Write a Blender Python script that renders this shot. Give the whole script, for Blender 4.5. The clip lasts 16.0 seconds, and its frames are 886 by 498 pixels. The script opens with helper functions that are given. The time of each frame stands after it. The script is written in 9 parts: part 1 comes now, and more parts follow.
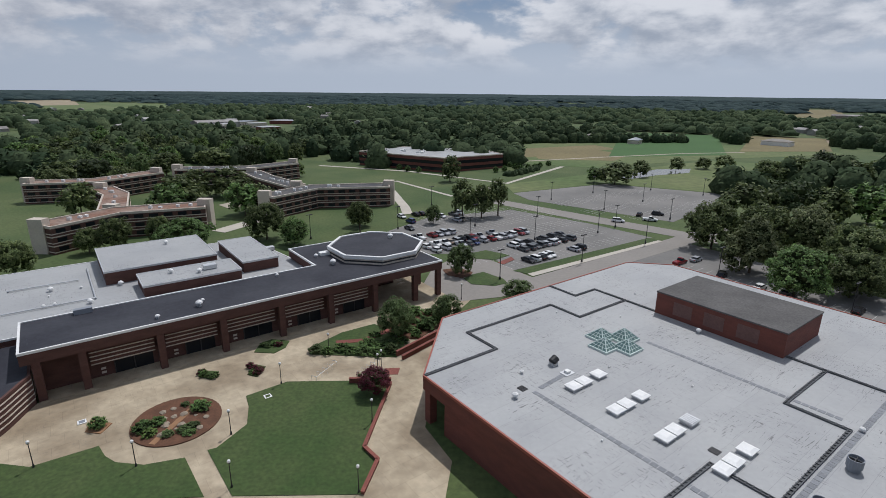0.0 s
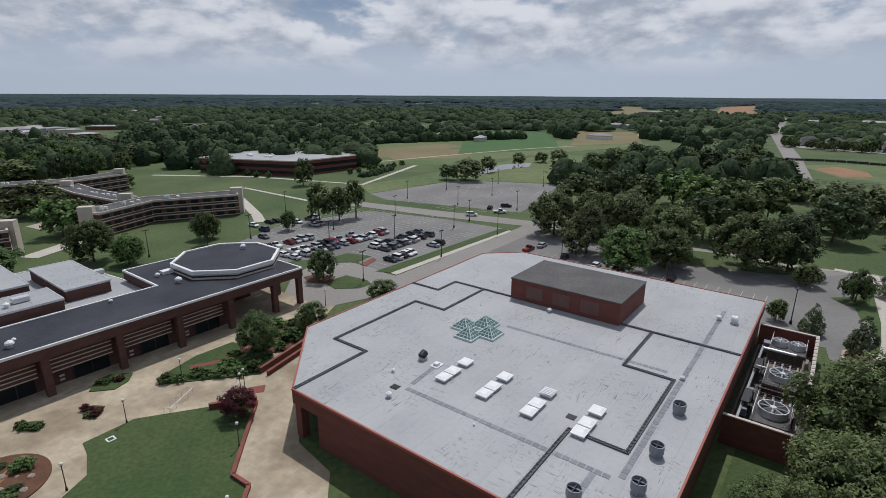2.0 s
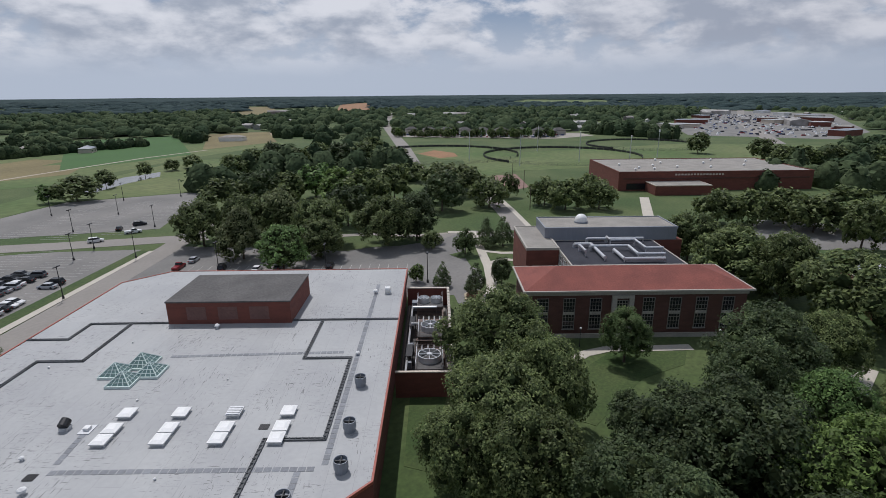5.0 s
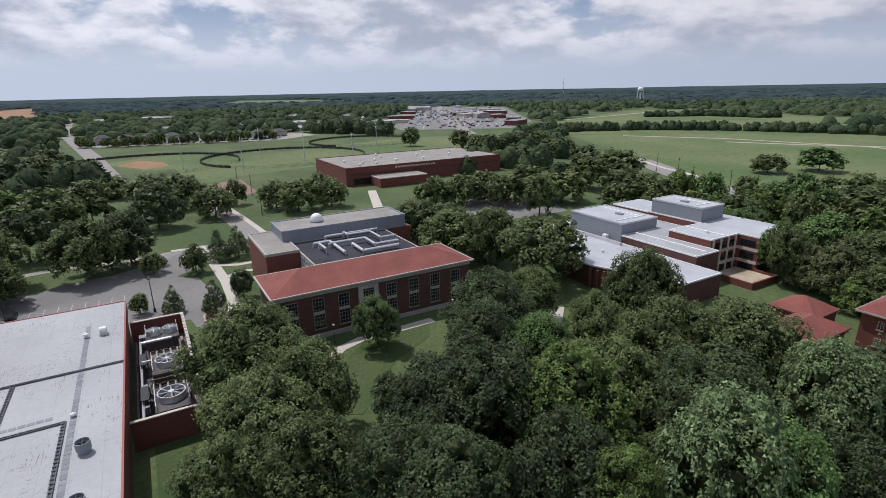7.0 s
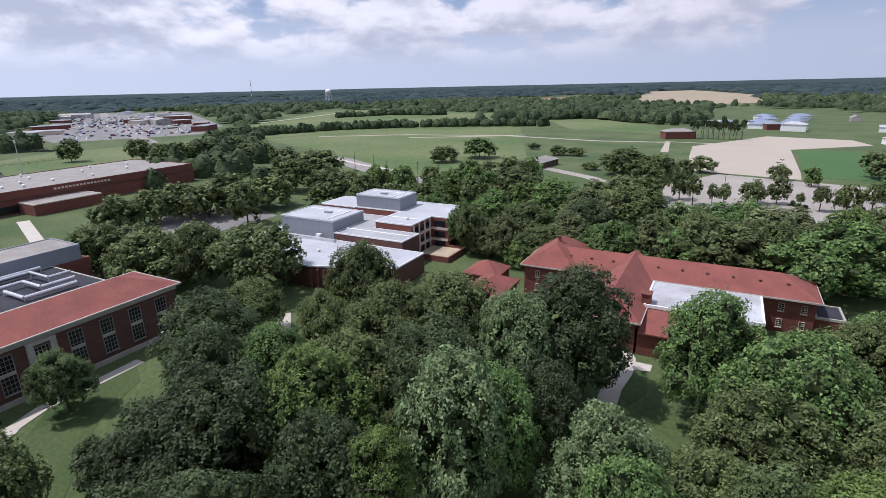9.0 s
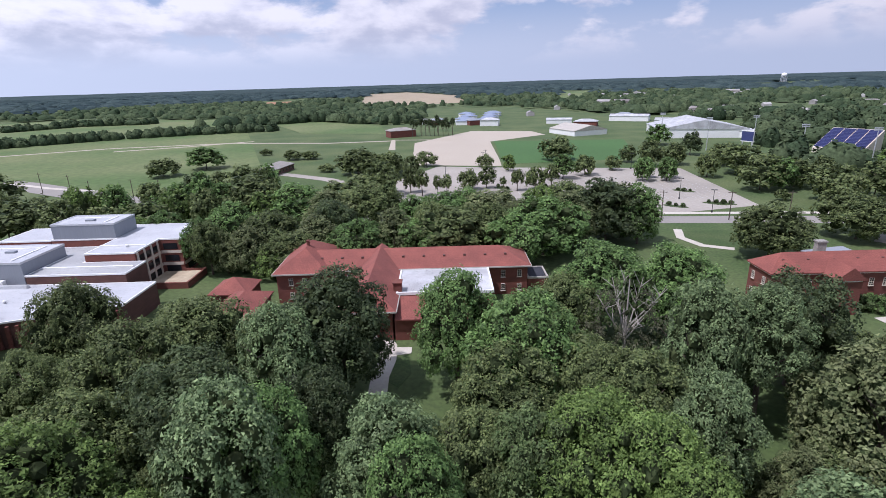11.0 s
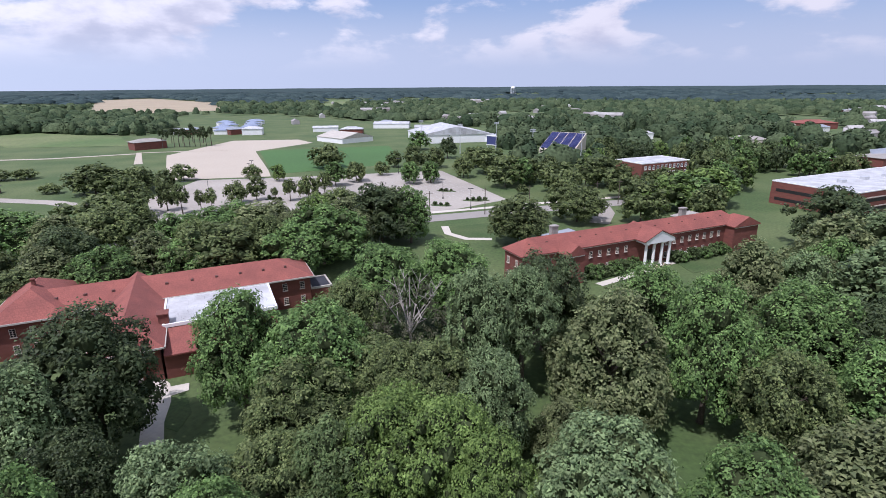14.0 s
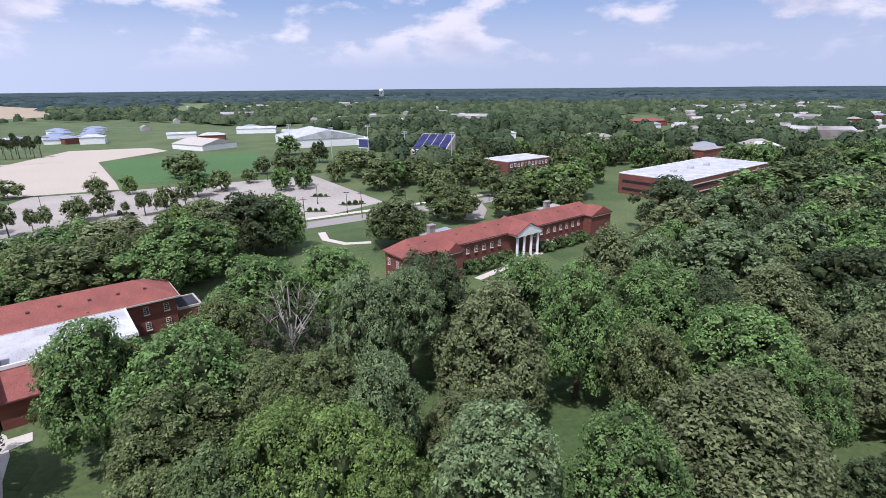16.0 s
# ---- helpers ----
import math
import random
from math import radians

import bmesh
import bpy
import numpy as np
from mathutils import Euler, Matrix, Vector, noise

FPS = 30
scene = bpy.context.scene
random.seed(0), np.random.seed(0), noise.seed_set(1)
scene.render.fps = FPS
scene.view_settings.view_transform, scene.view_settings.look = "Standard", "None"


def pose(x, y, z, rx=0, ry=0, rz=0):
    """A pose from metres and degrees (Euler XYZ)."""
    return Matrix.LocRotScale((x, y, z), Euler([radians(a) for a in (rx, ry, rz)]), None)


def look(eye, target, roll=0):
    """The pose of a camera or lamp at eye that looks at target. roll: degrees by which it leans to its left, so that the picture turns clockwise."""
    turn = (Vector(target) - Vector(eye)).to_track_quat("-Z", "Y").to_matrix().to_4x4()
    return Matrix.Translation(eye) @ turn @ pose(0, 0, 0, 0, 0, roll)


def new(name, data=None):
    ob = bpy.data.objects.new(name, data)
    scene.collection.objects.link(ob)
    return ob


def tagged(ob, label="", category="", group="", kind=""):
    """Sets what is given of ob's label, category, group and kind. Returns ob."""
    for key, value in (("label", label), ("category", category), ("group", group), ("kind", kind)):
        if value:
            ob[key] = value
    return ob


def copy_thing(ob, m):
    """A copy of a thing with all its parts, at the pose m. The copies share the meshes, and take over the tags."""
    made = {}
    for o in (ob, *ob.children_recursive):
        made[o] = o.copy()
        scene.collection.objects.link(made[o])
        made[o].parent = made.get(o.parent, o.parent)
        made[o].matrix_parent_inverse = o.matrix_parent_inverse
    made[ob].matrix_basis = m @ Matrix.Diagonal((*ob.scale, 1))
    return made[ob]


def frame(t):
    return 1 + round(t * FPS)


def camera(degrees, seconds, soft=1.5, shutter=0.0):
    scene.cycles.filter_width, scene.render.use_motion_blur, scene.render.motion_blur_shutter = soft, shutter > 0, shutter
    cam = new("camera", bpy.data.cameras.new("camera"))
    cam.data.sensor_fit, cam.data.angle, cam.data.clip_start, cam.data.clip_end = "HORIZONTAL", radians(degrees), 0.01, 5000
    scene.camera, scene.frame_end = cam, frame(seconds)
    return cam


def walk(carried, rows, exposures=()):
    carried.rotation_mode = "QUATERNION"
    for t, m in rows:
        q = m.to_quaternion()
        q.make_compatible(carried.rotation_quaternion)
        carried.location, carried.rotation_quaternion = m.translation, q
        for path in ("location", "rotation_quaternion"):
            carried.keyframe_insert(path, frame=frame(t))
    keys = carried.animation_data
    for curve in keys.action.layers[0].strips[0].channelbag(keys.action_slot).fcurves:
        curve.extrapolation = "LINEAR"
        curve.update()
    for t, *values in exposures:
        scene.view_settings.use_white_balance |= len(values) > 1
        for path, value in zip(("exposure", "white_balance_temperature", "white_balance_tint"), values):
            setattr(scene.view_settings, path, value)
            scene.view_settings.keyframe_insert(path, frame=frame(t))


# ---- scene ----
cam = camera(80.6, 16.0, soft=0.55)
EYE = 46.0
# seconds, yaw, pitch, roll of the hovering camera
ROWS = [
    (0, 1.97, -16.78, 0.59),
    (0.5, -1.14, -16.73, 0.57),
    (1, -5.14, -16.67, 0.50),
    (1.5, -9.40, -16.62, 0.42),
    (2, -13.82, -16.58, 0.35),
    (2.5, -19.23, -16.55, 0.21),
    (3, -24.93, -16.55, 0.07),
    (3.5, -30.77, -16.57, -0.14),
    (4, -37.00, -16.55, -0.26),
    (4.2, -39.68, -16.56, -0.29),
    (6.3, -71.04, -16.88, -0.99),
    (6.5, -73.66, -16.94, -1.07),
    (7, -80.67, -17.04, -1.14),
    (7.5, -88.27, -17.15, -1.11),
    (8, -95.87, -17.22, -1.19),
    (8.5, -103.94, -17.34, -1.28),
    (9, -112.41, -17.46, -1.30),
    (9.5, -120.72, -17.54, -1.30),
    (10, -128.45, -17.61, -1.18),
    (10.2, -131.26, -17.68, -1.39),
    (12.3, -151.25, -17.60, -0.72),
    (12.5, -152.61, -17.58, -0.55),
    (13, -156.64, -17.47, -0.65),
    (13.5, -161.07, -17.45, -0.42),
    (14, -165.54, -17.42, -0.42),
    (14.5, -169.58, -17.42, -0.50),
    (15, -172.86, -17.34, -0.53),
    (15.5, -176.03, -17.32, -0.54),
    (16, -179.27, -17.26, -0.49),
]


def aim(yaw, pitch, roll):
    return pose(0, 0, EYE, 90 + pitch, 0, yaw) @ pose(0, 0, 0, 0, 0, roll)


walk(cam, [(t, aim(a, b, c)) for t, a, b, c in ROWS],
     exposures=[(0.0, -0.70, 6200, 12), (4.0, -0.74, 6200, 13), (6.5, -0.48, 6200, 15), (9.0, -0.10, 6000, 20), (12.5, 0.06, 5850, 23), (16.0, 0.2, 5850, 23)])

# ---- world and sun ----
SUN_AZ, SUN_EL = 65.0, 63.0      # degrees, from +x towards +y; above the horizon
sun_way = Vector((math.cos(radians(SUN_AZ)) * math.cos(radians(SUN_EL)),
                  math.sin(radians(SUN_AZ)) * math.cos(radians(SUN_EL)), math.sin(radians(SUN_EL))))
sun_data = bpy.data.lights.new("sun", "SUN")
sun_data.energy, sun_data.angle, sun_data.color = 4.2, radians(0.6), (1.0, 0.97, 0.93)
sun = new("sun", sun_data)
sun.matrix_world = look(tuple(sun_way * 500), (0, 0, 0))

world = bpy.data.worlds.new("sky")
scene.world = world
world.use_nodes = True
wn, wl = world.node_tree.nodes, world.node_tree.links
wn.clear()


def wnode(kind, **values):
    n = wn.new(kind)
    for k, v in values.items():
        n.inputs[k].default_value = v
    return n


def wmath(op, a, b=None, clamp=False):
    n = wn.new("ShaderNodeMath")
    n.operation, n.use_clamp = op, clamp
    for i, v in enumerate((a, b)):
        if v is None:
            continue
        if isinstance(v, (int, float)):
            n.inputs[i].default_value = v
        else:
            wl.new(v, n.inputs[i])
    return n.outputs[0]


sky = wn.new("ShaderNodeTexSky")
sky.sky_type, sky.sun_disc = "NISHITA", False
sky.sun_elevation, sky.sun_rotation = radians(SUN_EL), radians(90 - SUN_AZ)
sky.air_density, sky.dust_density = 1.0, 1.5
coord = wn.new("ShaderNodeTexCoord")
sep = wn.new("ShaderNodeSeparateXYZ")
wl.new(coord.outputs["Generated"], sep.inputs[0])
squash = wn.new("ShaderNodeCombineXYZ")
wl.new(sep.outputs[0], squash.inputs[0])
wl.new(sep.outputs[1], squash.inputs[1])
wl.new(wmath("MULTIPLY", sep.outputs[2], 2.3), squash.inputs[2])
# how far a direction turns towards the sun's side: 0 to 1
sunward = wmath("ADD", wmath("MULTIPLY", wmath("ADD", wmath("MULTIPLY", sep.outputs[0], math.cos(radians(SUN_AZ))), wmath("MULTIPLY", sep.outputs[1], math.sin(radians(SUN_AZ)))), 0.5), 0.5, True)


def cloud_noise(lift):
    raised = wn.new("ShaderNodeVectorMath")
    raised.operation = "ADD"
    raised.inputs[1].default_value = (0.0, 0.0, lift)
    wl.new(squash.outputs[0], raised.inputs[0])
    puffs = wnode("ShaderNodeTexNoise", Scale=6.8, Detail=9.0, Roughness=0.55, Distortion=0.12)
    wl.new(raised.outputs[0], puffs.inputs["Vector"])
    wide = wnode("ShaderNodeTexNoise", Scale=1.9, Detail=3.0)
    wl.new(raised.outputs[0], wide.inputs["Vector"])
    return wmath("ADD", puffs.outputs[0], wmath("MULTIPLY", wide.outputs[0], 0.4))


def ramp_between(value, low, high, soft=True):
    r = wnode("ShaderNodeMapRange")
    r.interpolation_type = "SMOOTHSTEP" if soft else "LINEAR"
    r.inputs[1].default_value, r.inputs[2].default_value = low, high
    wl.new(value, r.inputs[0])
    return r.outputs[0]


def blend(fac, a, b):
    m = wn.new("ShaderNodeMix")
    m.data_type = "RGBA"
    wl.new(fac, m.inputs[0])
    for k, v in ((6, a), (7, b)):
        if isinstance(v, tuple):
            m.inputs[k].default_value = (*v, 1)
        else:
            wl.new(v, m.inputs[k])
    return m.outputs[2]


body = cloud_noise(0.0)
crest = cloud_noise(0.055)
dens = wmath("ADD", body, wmath("MULTIPLY", sunward, 0.10))
cover = wmath("MULTIPLY", ramp_between(dens, 0.665, 0.80), ramp_between(sep.outputs[2], 0.02, 0.095))
# tops towards the light are white, undersides and thick parts grey
lit = ramp_between(wmath("ADD", wmath("MULTIPLY", wmath("SUBTRACT", body, crest), 2.2), wmath("MULTIPLY", wmath("SUBTRACT", 0.84, dens), 1.2)), -0.28, 0.30)
cloud = blend(lit, blend(sunward, (7.6, 7.8, 8.9), (7.9, 8.9, 10.4)), blend(sunward, (10.6, 10.5, 10.8), (16.0, 16.4, 17.0)))
# pale veil over the lowest sky
veil = wnode("ShaderNodeMapRange")
veil.interpolation_type = "SMOOTHSTEP"
veil.inputs[1].default_value, veil.inputs[2].default_value = 0.045, 0.17
veil.inputs[3].default_value, veil.inputs[4].default_value = 0.96, 0.12
wl.new(sep.outputs[2], veil.inputs[0])
clear = wmath("ADD", 0.55, 0.0)
hazy = blend(veil.outputs[0], blend(clear, sky.outputs[0], (4.0, 6.7, 11.0)), blend(sunward, (6.7, 7.7, 9.2), (10.6, 11.9, 13.6)))
full = blend(cover, hazy, cloud)
back = wnode("ShaderNodeBackground", Strength=0.068)
wl.new(full, back.inputs[0])
wout = wn.new("ShaderNodeOutputWorld")
wl.new(back.outputs[0], wout.inputs[0])


# ---- materials ----
def material(name, colour, rough=0.85, vary=0.18, coarse=0.15, fine=3.0, bump=0.0, metal=0.0, tint=None, random_tint=0.0, stretch=None):
    """Two scales of noise over a base colour, with a little relief. tint: a second colour for the coarse patches."""
    m = bpy.data.materials.new(name)
    m.use_nodes = True
    n, l = m.node_tree.nodes, m.node_tree.links
    bsdf = n["Principled BSDF"]
    bsdf.inputs["Roughness"].default_value, bsdf.inputs["Metallic"].default_value = rough, metal
    geo = n.new("ShaderNodeNewGeometry")
    place = geo.outputs["Position"]
    if stretch:
        mp = n.new("ShaderNodeMapping")
        mp.inputs["Rotation"].default_value = (0, 0, radians(-39))
        mp.inputs["Scale"].default_value = stretch
        l.new(place, mp.inputs[0])
        place = mp.outputs[0]
    big, small = n.new("ShaderNodeTexNoise"), n.new("ShaderNodeTexNoise")
    big.inputs["Scale"].default_value, big.inputs["Detail"].default_value = coarse, 5
    small.inputs["Scale"].default_value, small.inputs["Detail"].default_value = fine, 4
    l.new(place, big.inputs["Vector"])
    l.new(place, small.inputs["Vector"])
    ramp = n.new("ShaderNodeMapRange")
    ramp.inputs[1].default_value, ramp.inputs[2].default_value = 0.35, 0.65
    l.new(big.outputs[0], ramp.inputs[0])
    mix = n.new("ShaderNodeMix")
    mix.data_type = "RGBA"
    second = tint or tuple(c * (1 - vary) for c in colour)
    mix.inputs[6].default_value, mix.inputs[7].default_value = (*colour, 1), (*second, 1)
    l.new(ramp.outputs[0], mix.inputs[0])
    val = n.new("ShaderNodeMapRange")
    val.inputs[1].default_value, val.inputs[2].default_value = 0.25, 0.75
    val.inputs[3].default_value, val.inputs[4].default_value = 1 - vary, 1 + vary
    l.new(small.outputs[0], val.inputs[0])
    hsv = n.new("ShaderNodeHueSaturation")
    l.new(mix.outputs[2], hsv.inputs["Color"])
    value = val.outputs[0]
    if random_tint:
        info = n.new("ShaderNodeObjectInfo")
        more = n.new("ShaderNodeMapRange")
        more.inputs[3].default_value, more.inputs[4].default_value = 1 - random_tint, 1 + random_tint
        l.new(info.outputs["Random"], more.inputs[0])
        mul = n.new("ShaderNodeMath")
        mul.operation = "MULTIPLY"
        l.new(more.outputs[0], mul.inputs[0])
        l.new(value, mul.inputs[1])
        value = mul.outputs[0]
    l.new(value, hsv.inputs["Value"])
    l.new(hsv.outputs[0], bsdf.inputs["Base Color"])
    if bump:
        b = n.new("ShaderNodeBump")
        b.inputs["Strength"].default_value, b.inputs["Distance"].default_value = bump, 0.05
        l.new(small.outputs[0], b.inputs["Height"])
        l.new(b.outputs[0], bsdf.inputs["Normal"])
    return m


GRASS = material("grass", (0.047, 0.082, 0.021), 0.95, 0.3, 0.035, 1.1, 0.4, tint=(0.088, 0.115, 0.038))
MEADOW = material("meadow", (0.070, 0.118, 0.030), 0.95, 0.24, 0.011, 0.25, 0.3, tint=(0.135, 0.158, 0.060))
LAWN = material("mown_lawn", (0.036, 0.070, 0.015), 0.95, 0.3, 0.09, 1.8, 0.4, tint=(0.062, 0.088, 0.026))
CONCRETE = material("concrete", (0.49, 0.41, 0.29), 0.9, 0.16, 0.11, 0.8, 0.1, tint=(0.285, 0.225, 0.15))
WALKWAY = material("path_concrete", (0.50, 0.46, 0.39), 0.9, 0.08, 0.2, 2.0, 0.1)
ASPHALT = material("worn_asphalt", (0.215, 0.205, 0.19), 0.92, 0.10, 0.05, 1.2, 0.2, tint=(0.16, 0.155, 0.145))
ROADTOP = material("road_asphalt", (0.26, 0.24, 0.215), 0.92, 0.08, 0.08, 1.2, 0.2)
PALE_LOT = material("pale_asphalt", (0.34, 0.31, 0.265), 0.92, 0.12, 0.03, 0.8, 0.2, tint=(0.27, 0.245, 0.21))
GRAVEL = material("tan_gravel", (0.385, 0.336, 0.267), 0.95, 0.08, 0.03, 1.0, 0.3, tint=(0.40, 0.35, 0.28))
SOIL = material("bare_soil", (0.30, 0.165, 0.085), 0.95, 0.2, 0.05, 1.0, 0.3)
CROP = material("ripe_field", (0.33, 0.27, 0.18), 0.95, 0.15, 0.02, 0.3, 0.2)
MULCH = material("bark_mulch", (0.135, 0.062, 0.034), 0.95, 0.3, 0.6, 6.0, 0.6)
WATER = material("pond_water", (0.05, 0.06, 0.05), 0.08, 0.1, 0.1, 1.0)
MEMBRANE = material("grey_membrane", (0.385, 0.39, 0.385), 0.6, 0.05, 0.10, 1.5, 0.1, tint=(0.335, 0.34, 0.342))
PALE_MEMBRANE = material("pale_membrane", (0.47, 0.48, 0.495), 0.6, 0.06, 0.12, 2.0, 0.1, tint=(0.40, 0.41, 0.43))
WHITE_MEMBRANE = material("white_membrane", (0.52, 0.53, 0.54), 0.55, 0.07, 0.22, 2.0, 0.1, tint=(0.36, 0.36, 0.36))
DARK_MEMBRANE = material("charcoal_membrane", (0.028, 0.029, 0.038), 0.7, 0.15, 0.10, 1.2, 0.1, tint=(0.05, 0.052, 0.062))
SEAM = material("dark_seam", (0.115, 0.12, 0.125), 0.8, 0.3, 0.5, 4.0)
PAD = material("walk_pad", (0.24, 0.25, 0.265), 0.85, 0.15, 0.5, 4.0, random_tint=0.12)
LOUVRE = material("painted_louvre", (0.175, 0.09, 0.075), 0.7, 0.15, 0.5, 3.0)
STONE_ROOF = material("gravel_roof", (0.30, 0.28, 0.25), 0.95, 0.2, 0.2, 3.0, 0.3)
BRICK = material("red_brick", (0.182, 0.060, 0.043), 0.9, 0.22, 0.4, 9.0, 0.4, tint=(0.14, 0.048, 0.036), stretch=(1, 1, 3.2))
BROWN_BRICK = material("brown_brick", (0.112, 0.052, 0.041), 0.9, 0.22, 0.4, 9.0, 0.4, stretch=(1, 1, 3.2))
RED_EDGE = material("red_edge_metal", (0.34, 0.085, 0.055), 0.5, 0.1)
TILE = material("red_roof_tile", (0.255, 0.080, 0.060), 0.9, 0.26, 0.25, 5.0, 0.6, tint=(0.195, 0.062, 0.048))
WHITE = material("white_paint", (0.78, 0.78, 0.76), 0.5, 0.05, 0.5, 4.0)
BAND = material("cream_concrete_band", (0.58, 0.51, 0.43), 0.85, 0.1, 0.4, 3.0)
GRAVEL_AND_PIT_SHADE = material("dark_gravel_and_pit_shade", (0.115, 0.11, 0.105), 0.95, 0.25, 0.2, 3.0, 0.3)
STONE = material("limestone", (0.42, 0.39, 0.34), 0.85, 0.12, 0.4, 3.0)
GREY_METAL = material("grey_metal_panel", (0.24, 0.26, 0.29), 0.5, 0.06, 0.3, 2.0, stretch=(3, 3, 0.2))
PALE_METAL = material("galvanised_metal", (0.62, 0.63, 0.64), 0.4, 0.1, 0.5, 4.0, metal=0.5)
DARK_METAL = material("dark_metal", (0.04, 0.04, 0.042), 0.5, 0.2, 0.5, 4.0, metal=0.3)
RUST_METAL = material("weathered_metal", (0.20, 0.15, 0.125), 0.7, 0.3, 0.6, 3.0, metal=0.2)
TEAL_FRAME = material("pale_green_frame", (0.60, 0.70, 0.66), 0.5, 0.08)
PANE = material("window_glass", (0.018, 0.02, 0.024), 0.12, 0.1, 0.3, 1.0)
PANE.node_tree.nodes["Principled BSDF"].inputs["Specular IOR Level"].default_value = 0.3
SKY_PANE = material("skylight_glass", (0.13, 0.21, 0.195), 0.06, 0.1, 0.5, 1.0)
PANEL_BLUE = material("blue_seats", (0.045, 0.055, 0.16), 0.5, 0.15, 0.2, 2.0)
DARK_DOOR_AND_SHADE = material("dark_door_and_shade", (0.02, 0.019, 0.018), 0.6, 0.2)
LINE = material("lot_paint", (0.46, 0.45, 0.42), 0.8, 0.15, 0.4, 3.0)
BARK = material("bark", (0.11, 0.085, 0.065), 0.95, 0.3, 0.8, 6.0, 0.5)
DEADWOOD = material("dead_wood", (0.36, 0.33, 0.29), 0.95, 0.2, 0.8, 6.0, 0.5)
RUBBER = material("rubber", (0.02, 0.02, 0.02), 0.85, 0.2)
ROCK = material("tan_rock", (0.33, 0.27, 0.20), 0.9, 0.2, 0.8, 4.0, 0.5)


def sheeted(m, wide, long, scuffs):
    """Lap seams and short dark wrinkles over a roof membrane, along the campus grid."""
    n, l = m.node_tree.nodes, m.node_tree.links
    bsdf = n["Principled BSDF"]
    under = bsdf.inputs["Base Color"].links[0].from_socket
    geo = n.new("ShaderNodeNewGeometry")

    def along(sx, sy):
        mp = n.new("ShaderNodeMapping")
        mp.vector_type = "TEXTURE"
        mp.inputs["Rotation"].default_value, mp.inputs["Scale"].default_value = (0, 0, radians(39)), (sx, sy, 1)
        l.new(geo.outputs["Position"], mp.inputs[0])
        return mp.outputs[0]

    laps = n.new("ShaderNodeTexBrick")
    for k, v in (("Scale", 1.0), ("Mortar Size", 0.03), ("Mortar Smooth", 0.3), ("Brick Width", long), ("Row Height", wide)):
        laps.inputs[k].default_value = v
    laps.inputs["Color1"].default_value, laps.inputs["Color2"].default_value, laps.inputs["Mortar"].default_value = (1, 1, 1, 1), (0.95, 0.95, 0.95, 1), (0.8, 0.8, 0.8, 1)
    l.new(along(1, 1), laps.inputs["Vector"])
    one = n.new("ShaderNodeMix")
    one.data_type, one.blend_type = "RGBA", "MULTIPLY"
    one.inputs[0].default_value = 1.0
    l.new(under, one.inputs[6])
    l.new(laps.outputs["Color"], one.inputs[7])
    last = one.outputs[2]
    for sx, sy, seed in ((1.3, 0.16, 0.0), (0.14, 1.0, 40.0)):
        marks_, gate = n.new("ShaderNodeTexNoise"), n.new("ShaderNodeTexNoise")
        marks_.inputs["Scale"].default_value, marks_.inputs["Detail"].default_value, marks_.inputs["Distortion"].default_value = 1.0, 2.0, 0.6
        gate.inputs["Scale"].default_value, gate.inputs["Detail"].default_value = 0.16, 2.0
        l.new(along(sx, sy), marks_.inputs["Vector"])
        l.new(along(1.0 + seed * 0.01, 1.0), gate.inputs["Vector"])
        a, b = n.new("ShaderNodeMapRange"), n.new("ShaderNodeMapRange")
        a.inputs[1].default_value, a.inputs[2].default_value = 0.635, 0.67
        b.inputs[1].default_value, b.inputs[2].default_value = 0.47, 0.58
        l.new(marks_.outputs[0], a.inputs[0])
        l.new(gate.outputs[0], b.inputs[0])
        mul = n.new("ShaderNodeMath")
        mul.operation = "MULTIPLY"
        l.new(a.outputs[0], mul.inputs[0])
        l.new(b.outputs[0], mul.inputs[1])
        k = n.new("ShaderNodeMath")
        k.operation = "MULTIPLY"
        k.inputs[1].default_value = scuffs
        l.new(mul.outputs[0], k.inputs[0])
        two = n.new("ShaderNodeMix")
        two.data_type = "RGBA"
        two.inputs[7].default_value = (0.09, 0.09, 0.09, 1)
        l.new(k.outputs[0], two.inputs[0])
        l.new(last, two.inputs[6])
        last = two.outputs[2]
    l.new(last, bsdf.inputs["Base Color"])


sheeted(MEMBRANE, 3.0, 15.0, 0.75)
sheeted(PALE_MEMBRANE, 2.4, 12.0, 0.4)
sheeted(WHITE_MEMBRANE, 2.4, 12.0, 0.5)
sheeted(DARK_MEMBRANE, 2.0, 11.0, 0.15)
sheeted(CONCRETE, 3.0, 3.0, 0.2)
sheeted(TILE, 0.55, 0.55, 0.0)
DARK_MEMBRANE.node_tree.nodes["Principled BSDF"].inputs["Specular IOR Level"].default_value = 0.2


